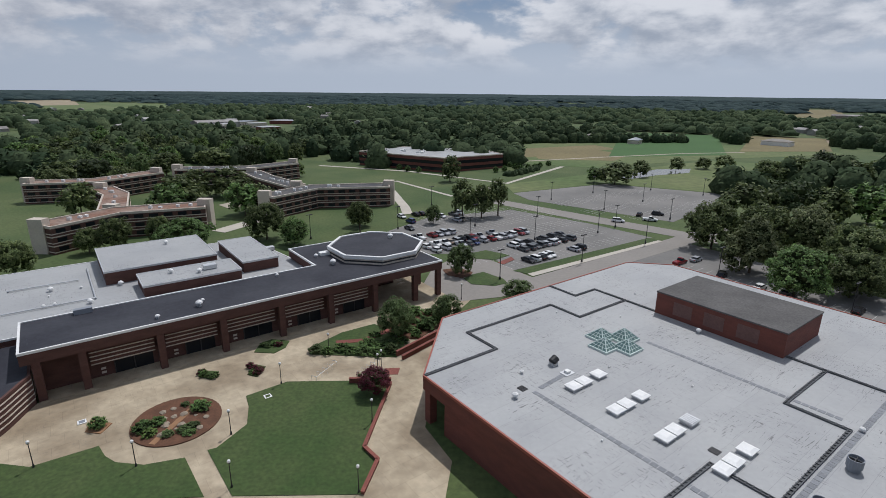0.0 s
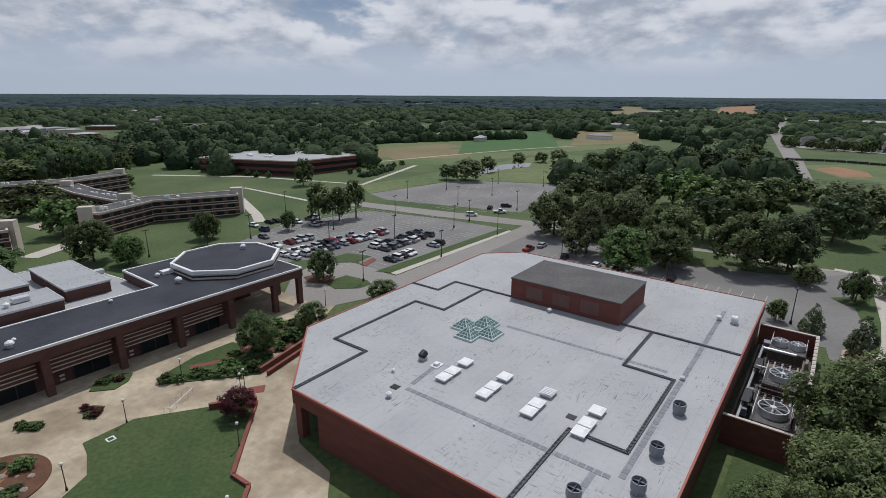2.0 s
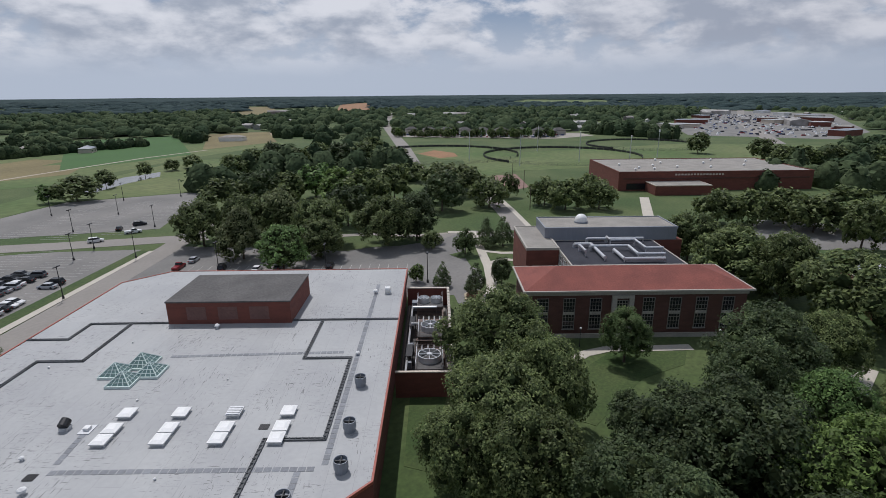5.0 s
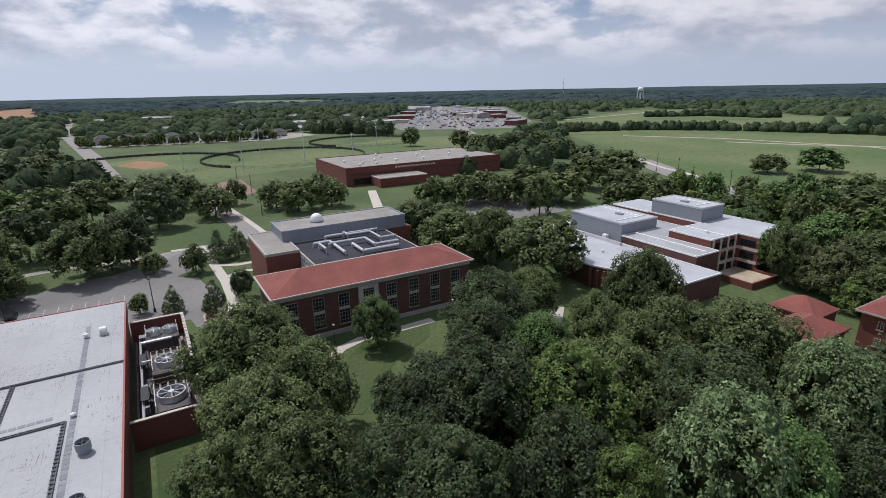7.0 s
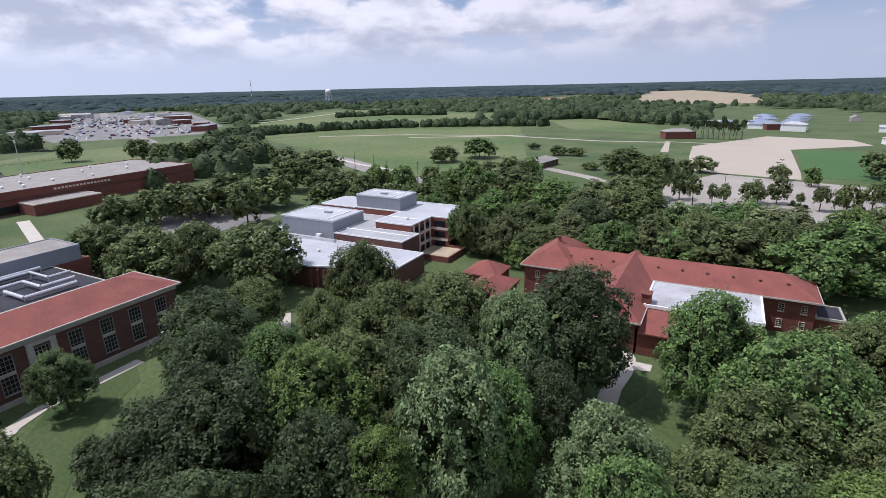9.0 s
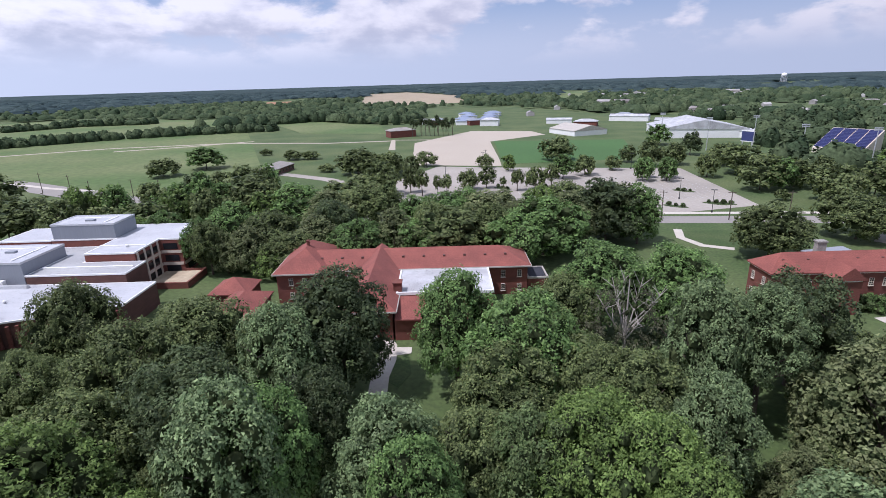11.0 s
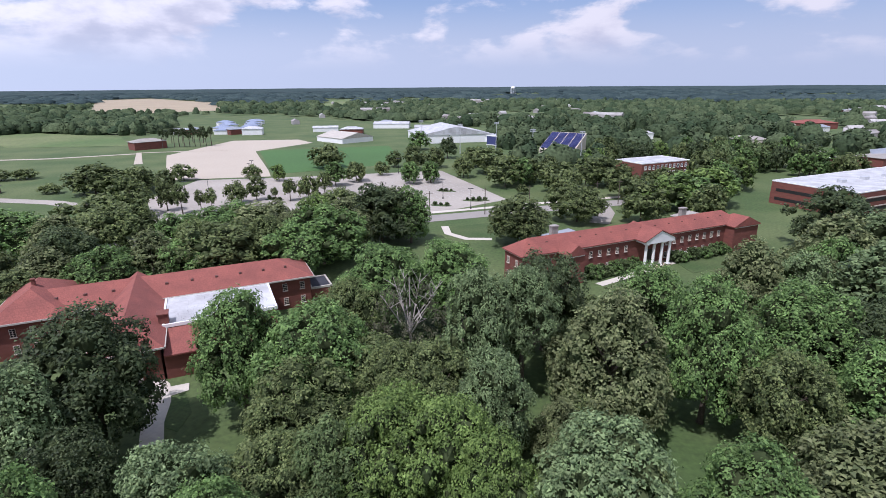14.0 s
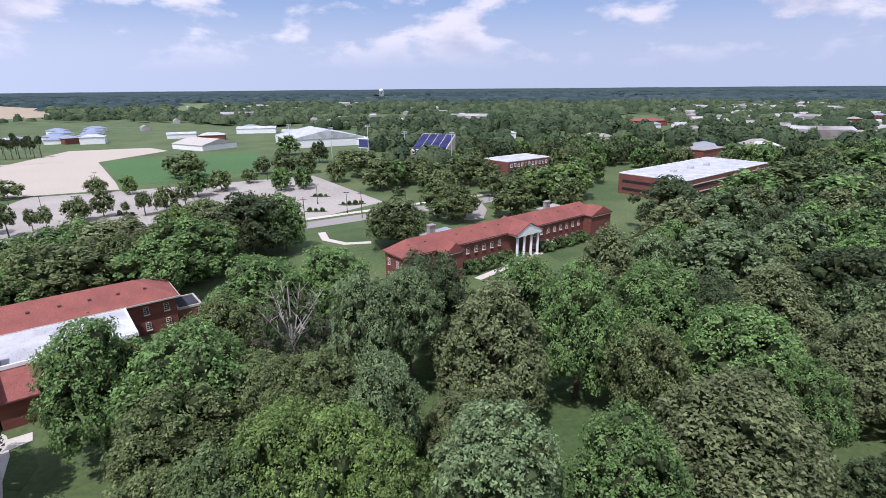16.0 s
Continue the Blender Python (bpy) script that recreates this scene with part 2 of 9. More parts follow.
def leaves(name, colour, second, gloss=0.18, rough=0.55, through_light=0.3):
    m = bpy.data.materials.new(name)
    m.use_nodes = True
    n, l = m.node_tree.nodes, m.node_tree.links
    bsdf = n["Principled BSDF"]
    bsdf.inputs["Roughness"].default_value = rough
    geo, info = n.new("ShaderNodeNewGeometry"), n.new("ShaderNodeObjectInfo")
    mix = n.new("ShaderNodeMix")
    mix.data_type = "RGBA"
    mix.inputs[6].default_value, mix.inputs[7].default_value = (*colour, 1), (*second, 1)
    each = n.new("ShaderNodeMapRange")
    each.inputs[3].default_value, each.inputs[4].default_value = 0.12, 0.92
    l.new(geo.outputs["Random Per Island"], each.inputs[0])
    l.new(each.outputs[0], mix.inputs[0])
    patch = n.new("ShaderNodeTexNoise")
    patch.inputs["Scale"].default_value, patch.inputs["Detail"].default_value = 0.55, 4
    l.new(geo.outputs["Position"], patch.inputs["Vector"])
    val = n.new("ShaderNodeMapRange")
    val.inputs[1].default_value, val.inputs[2].default_value, val.inputs[3].default_value, val.inputs[4].default_value = 0.3, 0.7, 0.55, 1.45
    l.new(patch.outputs[0], val.inputs[0])
    own = n.new("ShaderNodeMapRange")
    own.inputs[3].default_value, own.inputs[4].default_value = 0.78, 1.2
    l.new(info.outputs["Random"], own.inputs[0])
    mul = n.new("ShaderNodeMath")
    mul.operation = "MULTIPLY"
    l.new(val.outputs[0], mul.inputs[0])
    l.new(own.outputs[0], mul.inputs[1])
    hsv = n.new("ShaderNodeHueSaturation")
    l.new(mul.outputs[0], hsv.inputs["Value"])
    l.new(mix.outputs[2], hsv.inputs["Color"])
    l.new(hsv.outputs[0], bsdf.inputs["Base Color"])
    bsdf.inputs["Specular IOR Level"].default_value = gloss
    thru, blend = n.new("ShaderNodeBsdfTranslucent"), n.new("ShaderNodeMixShader")
    blend.inputs[0].default_value = through_light
    l.new(hsv.outputs[0], thru.inputs["Color"])
    l.new(bsdf.outputs[0], blend.inputs[1])
    l.new(thru.outputs[0], blend.inputs[2])
    l.new(blend.outputs[0], n["Material Output"].inputs["Surface"])
    return m


LEAF = {
    "o": leaves("oak_leaves", (0.039, 0.066, 0.023), (0.205, 0.246, 0.092)),
    "g": leaves("bright_leaves", (0.043, 0.092, 0.026), (0.205, 0.318, 0.100)),
    "s": leaves("silver_leaves", (0.050, 0.088, 0.036), (0.235, 0.310, 0.140)),
    "y": leaves("yellow_green_leaves", (0.055, 0.101, 0.023), (0.215, 0.305, 0.085)),
    "c": leaves("conifer_needles", (0.060, 0.092, 0.042), (0.170, 0.215, 0.095)),
    "e": leaves("olive_leaves", (0.065, 0.091, 0.036), (0.221, 0.247, 0.111)),
    "k": leaves("dark_leaves", (0.023, 0.044, 0.018), (0.111, 0.143, 0.062)),
    "m": leaves("maple_leaves", (0.048, 0.087, 0.031), (0.160, 0.211, 0.081)),
    "d": leaves("sparse_leaves", (0.079, 0.096, 0.052), (0.160, 0.155, 0.095)),
    "r": leaves("dark_red_leaves", (0.072, 0.016, 0.027), (0.143, 0.029, 0.043)),
}
FAR_LEAF = leaves("distant_canopy", (0.027, 0.047, 0.025), (0.082, 0.108, 0.054), 0.05, 0.95, 0.0)
# Dark core colour stands in for shade between the leaf tufts.
CORE_SHADE = leaves("crown_core_shade", (0.030, 0.044, 0.018), (0.055, 0.070, 0.030), 0.05, 0.95, 0.0)
# Blue-dark base colour carries the haze and cloud shade of distance.
HAZED_LEAF = leaves("distant_hazed_canopy", (0.024, 0.040, 0.044), (0.054, 0.078, 0.074), 0.05, 0.95, 0.0)
for far_ in (FAR_LEAF, HAZED_LEAF, CORE_SHADE):
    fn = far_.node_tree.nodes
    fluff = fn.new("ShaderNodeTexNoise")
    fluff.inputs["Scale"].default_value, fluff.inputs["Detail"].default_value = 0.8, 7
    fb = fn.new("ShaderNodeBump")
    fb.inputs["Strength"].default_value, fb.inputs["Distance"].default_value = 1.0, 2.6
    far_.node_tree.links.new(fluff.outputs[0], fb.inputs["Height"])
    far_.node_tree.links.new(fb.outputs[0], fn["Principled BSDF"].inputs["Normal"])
DRY = material("dry_grass", (0.20, 0.165, 0.075), 0.95, 0.2, 0.02, 0.4, 0.3)
WEATHERED = material("weathered_roof", (0.20, 0.105, 0.07), 0.95, 0.3, 0.12, 1.2, 0.3, tint=(0.27, 0.20, 0.16))
SLATE = material("slate_grey_roof", (0.055, 0.056, 0.06), 0.9, 0.2, 0.12, 1.2, 0.3, tint=(0.10, 0.095, 0.09))
FIELD = material("sports_turf", (0.05, 0.12, 0.028), 0.95, 0.12, 0.02, 0.5, 0.2)
BLUE_ROOF = material("blue_metal_roof", (0.22, 0.26, 0.35), 0.5, 0.15, 0.05, 0.5)
WINDOW_STONE = material("grey_window_frame", (0.24, 0.22, 0.20), 0.8, 0.15, 0.5, 3.0)


# ---- building blocks ----
C39, S39 = math.cos(radians(39)), math.sin(radians(39))


def site(u, v):
    """World x, y of a place on the campus grid, which is turned by 39 degrees."""
    return u * C39 - v * S39, u * S39 + v * C39


def thing(name, x, y, z=0.0, rz=0.0, label="", category="", group="", kind=""):
    ob = new(name)
    ob.matrix_world = pose(x, y, z, 0, 0, rz)
    return tagged(ob, label, category, group, kind)


def on_grid(name, u, v, label, category, z=0.0, group="", kind=""):
    return thing(name, *site(u, v), z, 39, label, category, group, kind)


def solid(name, bm, mat):
    bmesh.ops.recalc_face_normals(bm, faces=bm.faces)
    me = bpy.data.meshes.new(name)
    bm.to_mesh(me)
    bm.free()
    me.materials.append(mat)
    return me


def part(name, bm, mat, parent, label=""):
    ob = new(name, bm if isinstance(bm, bpy.types.Mesh) else solid(name, bm, mat))
    ob.parent = parent
    return tagged(ob, label)


def placed(name, me, parent, m):
    ob = new(name, me)
    ob.parent = parent
    ob.matrix_local = m
    return ob


def box(bm, x0, x1, y0, y1, z0, z1):
    made = bmesh.ops.create_cube(bm, size=1.0)["verts"]
    bmesh.ops.transform(bm, verts=made, matrix=Matrix.Translation(((x0 + x1) / 2, (y0 + y1) / 2, (z0 + z1) / 2))
                        @ Matrix.Diagonal((abs(x1 - x0), abs(y1 - y0), abs(z1 - z0), 1)))
    return bm


def boxes(*rows):
    bm = bmesh.new()
    for r in rows:
        box(bm, *r)
    return bm


def prism(pts, z0, z1, bm=None):
    bm = bm or bmesh.new()
    low = [bm.verts.new((x, y, z0)) for x, y in pts]
    top = [bm.verts.new((x, y, z1)) for x, y in pts]
    bm.faces.new(low[::-1])
    bm.faces.new(top)
    for i in range(len(pts)):
        j = (i + 1) % len(pts)
        bm.faces.new((low[i], low[j], top[j], top[i]))
    return bm


def rim(pts, width, z0, z1):
    """A closed raised edge, width wide inside the outline pts (counter-clockwise or not)."""
    bm = bmesh.new()
    n = len(pts)
    area = sum(pts[i][0] * pts[(i + 1) % n][1] - pts[(i + 1) % n][0] * pts[i][1] for i in range(n))
    turn = 1 if area > 0 else -1
    inner = []
    for i in range(n):
        a, b, c = Vector(pts[i - 1]), Vector(pts[i]), Vector(pts[(i + 1) % n])
        d, e = (b - a).normalized(), (c - b).normalized()
        nd, ne = Vector((-d.y, d.x)) * turn, Vector((-e.y, e.x)) * turn
        h = (nd + ne)
        inner.append(b + h * (width / max(0.3, h.dot(nd))))
    rings = [[bm.verts.new((p[0], p[1], z)) for p in ps] for ps, z in ((pts, z0), (pts, z1), (inner, z1), (inner, z0))]
    for k in range(4):
        r, s = rings[k], rings[(k + 1) % 4]
        for i in range(n):
            j = (i + 1) % n
            bm.faces.new((r[i], r[j], s[j], s[i]))
    return bm


def tube(bm, a, b, r0, r1=None, sides=8):
    """A tapered round bar from a to b."""
    a, b = Vector(a), Vector(b)
    r1 = r0 if r1 is None else r1
    q = (b - a).to_track_quat("Z", "Y")
    rings = [[bm.verts.new(p + q @ Vector((r * math.cos(2 * math.pi * i / sides), r * math.sin(2 * math.pi * i / sides), 0)))
              for i in range(sides)] for p, r in ((a, r0), (b, r1))]
    for i in range(sides):
        j = (i + 1) % sides
        bm.faces.new((rings[0][i], rings[0][j], rings[1][j], rings[1][i]))
    bm.faces.new(rings[0][::-1])
    bm.faces.new(rings[1])
    return bm


def sheet(name, pts, z, mat, label, category, grid=False, kind="structure", thick=0.04):
    """A paved or planted area of the setting, a thin slab on the ground."""
    bm = prism([site(*p) for p in pts] if grid else pts, z - thick, z)
    bmesh.ops.triangulate(bm, faces=[f for f in bm.faces if len(f.verts) > 4])
    ob = new(name, solid(name, bm, mat))
    return tagged(ob, label, category, "", kind)


def strip(a, b, w):
    a, b = Vector(a), Vector(b)
    d = (b - a).normalized()
    n = Vector((-d.y, d.x)) * w / 2
    return [tuple(a + n), tuple(a - n), tuple(b - n), tuple(b + n)]


def ribbon(pts, w):
    """The outline of a way of width w along pts."""
    left, right = [], []
    for i, p in enumerate(pts):
        p = Vector(p)
        d = (Vector(pts[min(i + 1, len(pts) - 1)]) - Vector(pts[max(i - 1, 0)])).normalized()
        n = Vector((-d.y, d.x)) * w / 2
        left.append(tuple(p + n))
        right.append(tuple(p - n))
    return left + right[::-1]


# ---- the ground, out to the horizon ----
bm = bmesh.new()
radii = [0, 60, 150, 300, 600, 1200, 2400, 4950]
rings = [[bm.verts.new((0, 0, 0))]]
for r in radii[1:]:
    rings.append([bm.verts.new((r * math.cos(2 * math.pi * i / 96), r * math.sin(2 * math.pi * i / 96), 0)) for i in range(96)])
for i in range(96):
    j = (i + 1) % 96
    bm.faces.new((rings[0][0], rings[1][i], rings[1][j]))
    for k in range(1, len(rings) - 1):
        bm.faces.new((rings[k][i], rings[k + 1][i], rings[k + 1][j], rings[k][j]))
tagged(new("ground", solid("ground", bm, GRASS)), "wide flat green grassland reaching the horizon", "ground", "", "structure")

sheet("plaza", [(-95, 30), (-95, 62), (-66, 62), (-63.5, 67), (-8, 112), (-1.5, 119), (3, 113), (-2.5, 100), (-3.2, 86), (-4.5, 64), (-0.5, 57), (-2, 42), (-2, 30)], 0.06, CONCRETE,
      "pale stained concrete plaza between the brick halls", "plaza")
sheet("lawn", [(-27.9, 74.9), (-15.3, 75.9), (-11.1, 75.3), (-12.3, 58.9), (-10.1, 56.5), (-11.0, 50.6), (-26.3, 49.6), (-33.0, 57.5), (-32.0, 58.0), (-30.0, 63.3), (-31.5, 67.7), (-33.0, 70.4)], 0.14, LAWN, "mown green lawn set into the concrete plaza", "lawn")
sheet("lawn", [(-59.7, 53.8), (-53.8, 53.2), (-47.8, 57.6), (-45.7, 55.7), (-43.6, 54.6), (-39.7, 54.3), (-35.2, 55.9), (-29.5, 49.3), (-53.7, 46.8)], 0.14, LAWN, "mown green lawn beside the circular planting bed", "lawn")
sheet("lawn", [(-0.3, 48), (6, 51), (20, 41.5), (18, 30), (-1.5, 30)], 0.14, LAWN, "shaded grass strip at the foot of the brick wall", "lawn")

# parking lots, streets and paths
sheet("parking_lot", [(-24.8, 172.2), (-12.2, 193.4), (20.6, 209.5), (47.1, 188.5), (63.8, 170.4), (14.3, 133.6), (7.5, 148.4), (-12.6, 146.8)], 0.06, ASPHALT, "large worn grey asphalt parking lot with marked stalls", "parking lot")
sheet("parking_lot", [(24.7, 246.7), (76.0, 277.2), (126.3, 253.2), (104.2, 220.4), (79.5, 193.2), (30.2, 231.0)], 0.06, ASPHALT, "nearly empty grey asphalt parking lot", "parking lot")
sheet("parking_lot", [(114.8, 82), (160, 82), (158, 60), (150, 10), (144, -8), (130, -10), (116, -6), (114.8, 4)], 0.06, ASPHALT, "asphalt parking lot under shade trees behind the hall", "parking lot", grid=True)
sheet("road", [(84, 80.5), (84, 88), (160, 88), (190, 90), (190, 82), (160, 80.5)], 0.09, ROADTOP, "pale two-lane campus street along the parking lot", "road", grid=True)
sheet("road", [(8.6, 224.8), (18.2, 218.1), (46.0, 192.8), (76.3, 168.9), (82.6, 164.2), (85.8, 172.9), (78.9, 178.0), (50.5, 201.6), (19.2, 228.4), (9.1, 234.4)], 0.075, ROADTOP, "two-lane street between the two parking lots", "road")
sheet("driveway", [(-9.4, 118.4), (-4.6, 115.8), (0.0, 111.1), (9.9, 114.4), (22.2, 125.1), (17.4, 130.2), (12.5, 137.5), (7.2, 144.3), (-1.7, 143.2), (-7.3, 134.9)], 0.075, ROADTOP, "curved drop-off loop before the hall entrance", "driveway")
sheet("traffic_island", [(1.0, 126.3), (3.4, 129.6), (6.3, 131.7), (11.3, 126.6), (12.0, 123.5), (8.8, 121.4), (3.0, 122.2)], 0.16, LAWN, "grassed island in the drop-off loop", "traffic island")
sheet("mulch_bed", [(-4.6, 132.7), (-0.5, 134.8), (3.5, 131.3), (2.7, 128.2), (0.6, 126.5), (-3.3, 128.5)], 0.18, MULCH, "mulched bed round the tree on the island", "planting bed")
sheet("traffic_island", [(2.6, 147.9), (7.7, 151.7), (14.6, 147.2), (10.0, 142.3), (4.1, 143.2)], 0.16, LAWN, "grassed kerbed island at the lot entrance", "traffic island")
sheet("verge", [(14.2, 133.1), (62.0, 169.3), (64.6, 166.8), (17.9, 131.0)], 0.16, LAWN, "long grass verge beside the parking lot", "verge")
sheet("pavement", [(17.9, 131.0), (64.6, 166.8), (65.6, 165.7), (19.1, 129.2)], 0.14, WALKWAY, "pale concrete pavement along the street", "pavement")
sheet("brick_crossing", [(10.7, 140.1), (14.9, 145.5), (15.6, 143.0), (12.1, 138.3)], 0.18, TILE, "red brick crossing between two grass islands", "paving")
sheet("road", ribbon([(128.7, 105.6), (141.5, 99.3), (150.7, 79.5)], 7), 0.075, ROADTOP, "grey service road between lawns and trees", "road")
sheet("road", ribbon([(155.2, 87.7), (178.2, 109.0), (206.7, 137.5), (231.5, 162.3)], 8), 0.085, ROADTOP, "grey lane running past the lawns", "road")
sheet("pavement", ribbon([(158.1, 85.6), (181.0, 107.1), (209.2, 134.9)], 2), 0.11, WALKWAY, "pale pavement beside the lane", "pavement")
sheet("parking_lot", [(220.0, 27.1), (230.7, -5.9), (202.2, -15.9), (186.0, 6.8), (174.2, 15.8), (161.4, 18.2)], 0.06, ASPHALT, "half-hidden asphalt lot behind the trees", "parking lot")
sheet("road", ribbon([(365.1, -66.9), (343.7, -71.6), (297.9, -78.7), (240.1, -87.9)], 16), 0.075, ROADTOP, "curving two-lane road past the green field", "road")
sheet("pavement", ribbon([(359.6, -69.5), (318.2, -77.5), (284.2, -89.2)], 3), 0.10, WALKWAY, "pale pavement beside the curving road", "pavement")
sheet("path", ribbon([(78.5, 34.1), (83.5, 33.3), (88.2, 30.5), (92.5, 24.9), (98.0, 18.6)], 2.2), 0.10, WALKWAY, "concrete footpath before the science hall", "path")
sheet("path", ribbon([(108.0, -6.6), (95.5, -5.0)], 4.5), 0.10, WALKWAY, "concrete footpath among the trees", "path")
sheet("path", ribbon([(239.1, 73.3), (198.5, 58.3)], 4), 0.10, WALKWAY, "footpath leading to the gymnasium", "path")
sheet("path", ribbon([(137.5, 106.9), (142.7, 100.2), (128.8, 87.6), (114.9, 75.3), (105.3, 67.9), (99.3, 63.9), (91.5, 61.6)], 2.6), 0.10, WALKWAY, "footpath beside the parking lot", "path")
sheet("path", ribbon([(126.1, 85.6), (127.8, 79.1), (133.2, 72.7)], 2), 0.108, WALKWAY, "narrow footpath across the grass", "path")
sheet("path", ribbon([(116.9, 77.0), (123.1, 75.0), (125.4, 68.5)], 2), 0.112, WALKWAY, "narrow footpath to the science hall", "path")
sheet("gravel_lot", [(280.5, -310.7), (237.6, -261.2), (201.6, -226.7), (158.5, -246.8), (172, -266), (232.5, -345.5), (218.8, -409.2), (245.8, -432.0), (298.3, -411.2)], 0.05, GRAVEL, "wide bare tan gravel lot", "gravel lot")
sheet("sports_field", [(231.0, -348.4), (161.0, -253.4), (111.2, -300.7), (125.1, -353.8), (147.3, -399.7)], 0.075, FIELD, "bright green mown practice field", "sports field")
sheet("parking_lot", [(177.0, -180.6), (189.0, -228.0), (154.8, -242.9), (74.1, -284.4), (27.6, -215.2), (52.6, -182.4), (115.7, -172.5), (143.8, -148.6)], 0.045, PALE_LOT, "broad pale parking lot with young trees", "parking lot")
sheet("road", ribbon([(145.5, -120.1), (119.8, -130.9), (100.0, -148.7), (49.0, -177.0), (14.6, -199.4), (-22.0, -221.6)], 9), 0.075, ROADTOP, "two-lane road in front of the pale parking lot", "road")
sheet("pavement", ribbon([(126.0, -137.9), (104.9, -156.1), (51.6, -185.8), (15.6, -209.5), (-22.8, -233.1)], 3), 0.09, WALKWAY, "pale pavement along the two-lane road", "pavement")
sheet("lawn", [(42.6, -164.6), (26.3, -176.6), (22.7, -155.9), (32.0, -153.8), (38.0, -157.5)], 0.05, LAWN, "lawn with a curving path beside the road", "lawn")
sheet("path", ribbon([(42.4, -167.0), (39.1, -158.4), (32.0, -153.8), (24.2, -155.2)], 2.5), 0.10, WALKWAY, "curving pale footpath round the lawn", "path")
sheet("driveway", ribbon([(-9.0, -220.9), (-11.3, -199.4), (-8.6, -182.8)], 7), 0.06, PALE_LOT, "short pale driveway behind the columned hall", "driveway")
sheet("path", ribbon([(-7.0, -122.5), (-15.7, -131.9), (-27.5, -145.3), (-43.6, -160.1)], 2.2), 0.10, WALKWAY, "concrete walk before the columned hall", "path")
sheet("lawn", [(-27.9, -142.9), (-43.4, -157.2), (-41.5, -144.9), (-30.3, -136.3)], 0.06, LAWN, "sunlit front lawn of the columned hall", "lawn")
sheet("lawn", [(77.9, 31.3), (86.6, 30.0), (95.8, 18.8), (90.4, 17.8), (81.1, 22.1), (64.1, 23.0), (63.5, 27.5)], 0.05, LAWN, "lawn below the science hall", "lawn")
sheet("lawn", [(53.7, 49.5), (56.8, 44.7), (42.3, 35.2), (40.9, 39.2)], 0.05, LAWN, "sunlit grass strip beside the plant yard", "lawn")

sheet("hall_floor", [(-7, 91.4), (70, 91.4), (70, 109), (53.5, 109), (53.5, 97), (-7, 96)], 0.10, CONCRETE, "shaded concrete walk under the colonnade", "paving", grid=True)
sheet("service_lane", ribbon([(103.7, 142.0), (110.4, 134.8), (120.5, 126.2), (125.2, 114.7), (135.9, 105.5)], 3.4), 0.065, PALE_LOT, "narrow pale lane behind the lot trees", "lane")
sheet("service_lane", [(82.2, 112.8), (89.1, 115.6), (102.4, 117.5), (108.8, 114.6), (115.0, 108.8), (128.3, 102.8), (137.9, 102.9), (126.5, 91.4), (116.6, 85.5), (111.6, 80.0), (111.6, 76.4), (105.8, 70.8), (100.4, 67.7), (89.9, 64.2), (88.6, 66.0), (94.6, 72.5), (98.6, 91.8)], 0.083, ASPHALT, "asphalt lane behind the plant yard", "parking lot")
sheet("kerb", [(94.1, 68.3), (97.5, 68.6), (98.5, 65.6), (95.1, 63.2), (91.3, 63.6), (91.5, 66.2)], 0.17, CONCRETE, "pale kerb round the mulch island", "kerb")
sheet("mulch_bed", [(94.4, 67.9), (97.3, 68.1), (97.9, 65.7), (94.9, 63.6), (91.7, 64.0), (91.9, 66.0)], 0.19, MULCH, "kerbed mulch island with a young conifer", "planting bed")
sheet("mulch_bed", [(116.9, 90.3), (122.7, 89.3), (121.3, 85.8), (115.8, 85.4)], 0.16, LAWN, "kerbed grass island in the lot", "traffic island")
sheet("forecourt", ribbon([(66.5, -61.6), (62.5, -59.8), (59.1, -56.0), (56.3, -51.4), (52.9, -47.4)], 3.0), 0.11, WALKWAY, "paved walk to the stone doorway", "paving")
sheet("forecourt", [(61.9, -59.5), (58.7, -61.9), (57.3, -60.1), (59.6, -57.2)], 0.125, WALKWAY, "short cross walk before the stone doorway", "paving")
sheet("lawn", [(54.8, -51.2), (57.9, -56.6), (57.6, -59.7), (52.8, -55.2), (51.6, -50.8)], 0.06, LAWN, "small lawn beside the entrance walk", "lawn")
sheet("driveway", ribbon([(281.7, -159.9), (240.9, -166.3), (211.8, -167.9), (193.1, -164.5)], 7), 0.09, PALE_LOT, "curved pale driveway of the ranch house", "driveway")

sheet("tennis_court", [(253.0, 164.4), (267.0, 156.7), (232.6, 128.5), (214.2, 131.3)], 0.10, material("court_paint", (0.24, 0.15, 0.12), 0.9, 0.1, 0.1, 1.0), "faded red-brown tennis courts", "court")
# fields, pond and diamonds far out
sheet("farm_track", ribbon([(528.2, -89.2), (493.9, -169.1), (427.5, -242.3), (347.6, -279.0), (307.5, -316.0)], 5), 0.12, GRAVEL, "pale mown track along the meadow", "track")
sheet("farm_track", ribbon([(791.4, -50.2), (867.3, -114.2), (999.5, -213.4)], 7), 0.12, GRAVEL, "pale farm road between hay meadows", "track")
sheet("meadow", [(1044.6, -510.0), (984.3, -638.0), (853.4, -590.1), (873.0, -448.4)], 0.08, MEADOW, "small far pasture among woods", "meadow")
sheet("meadow", [(533.0, -38.4), (594.7, -209.3), (537.1, -321.0), (265.8, -165.3), (231.4, -84.9), (354.5, -75.5)], 0.04, MEADOW, "wide open green meadow", "meadow")
sheet("meadow", [(640, -30), (760, -40), (1095, -200), (1085, -300), (760, -420), (640, -360), (566.5, -199.6), (545, -38.4)], 0.045, MEADOW, "pale green hay meadow beyond a hedge", "meadow")
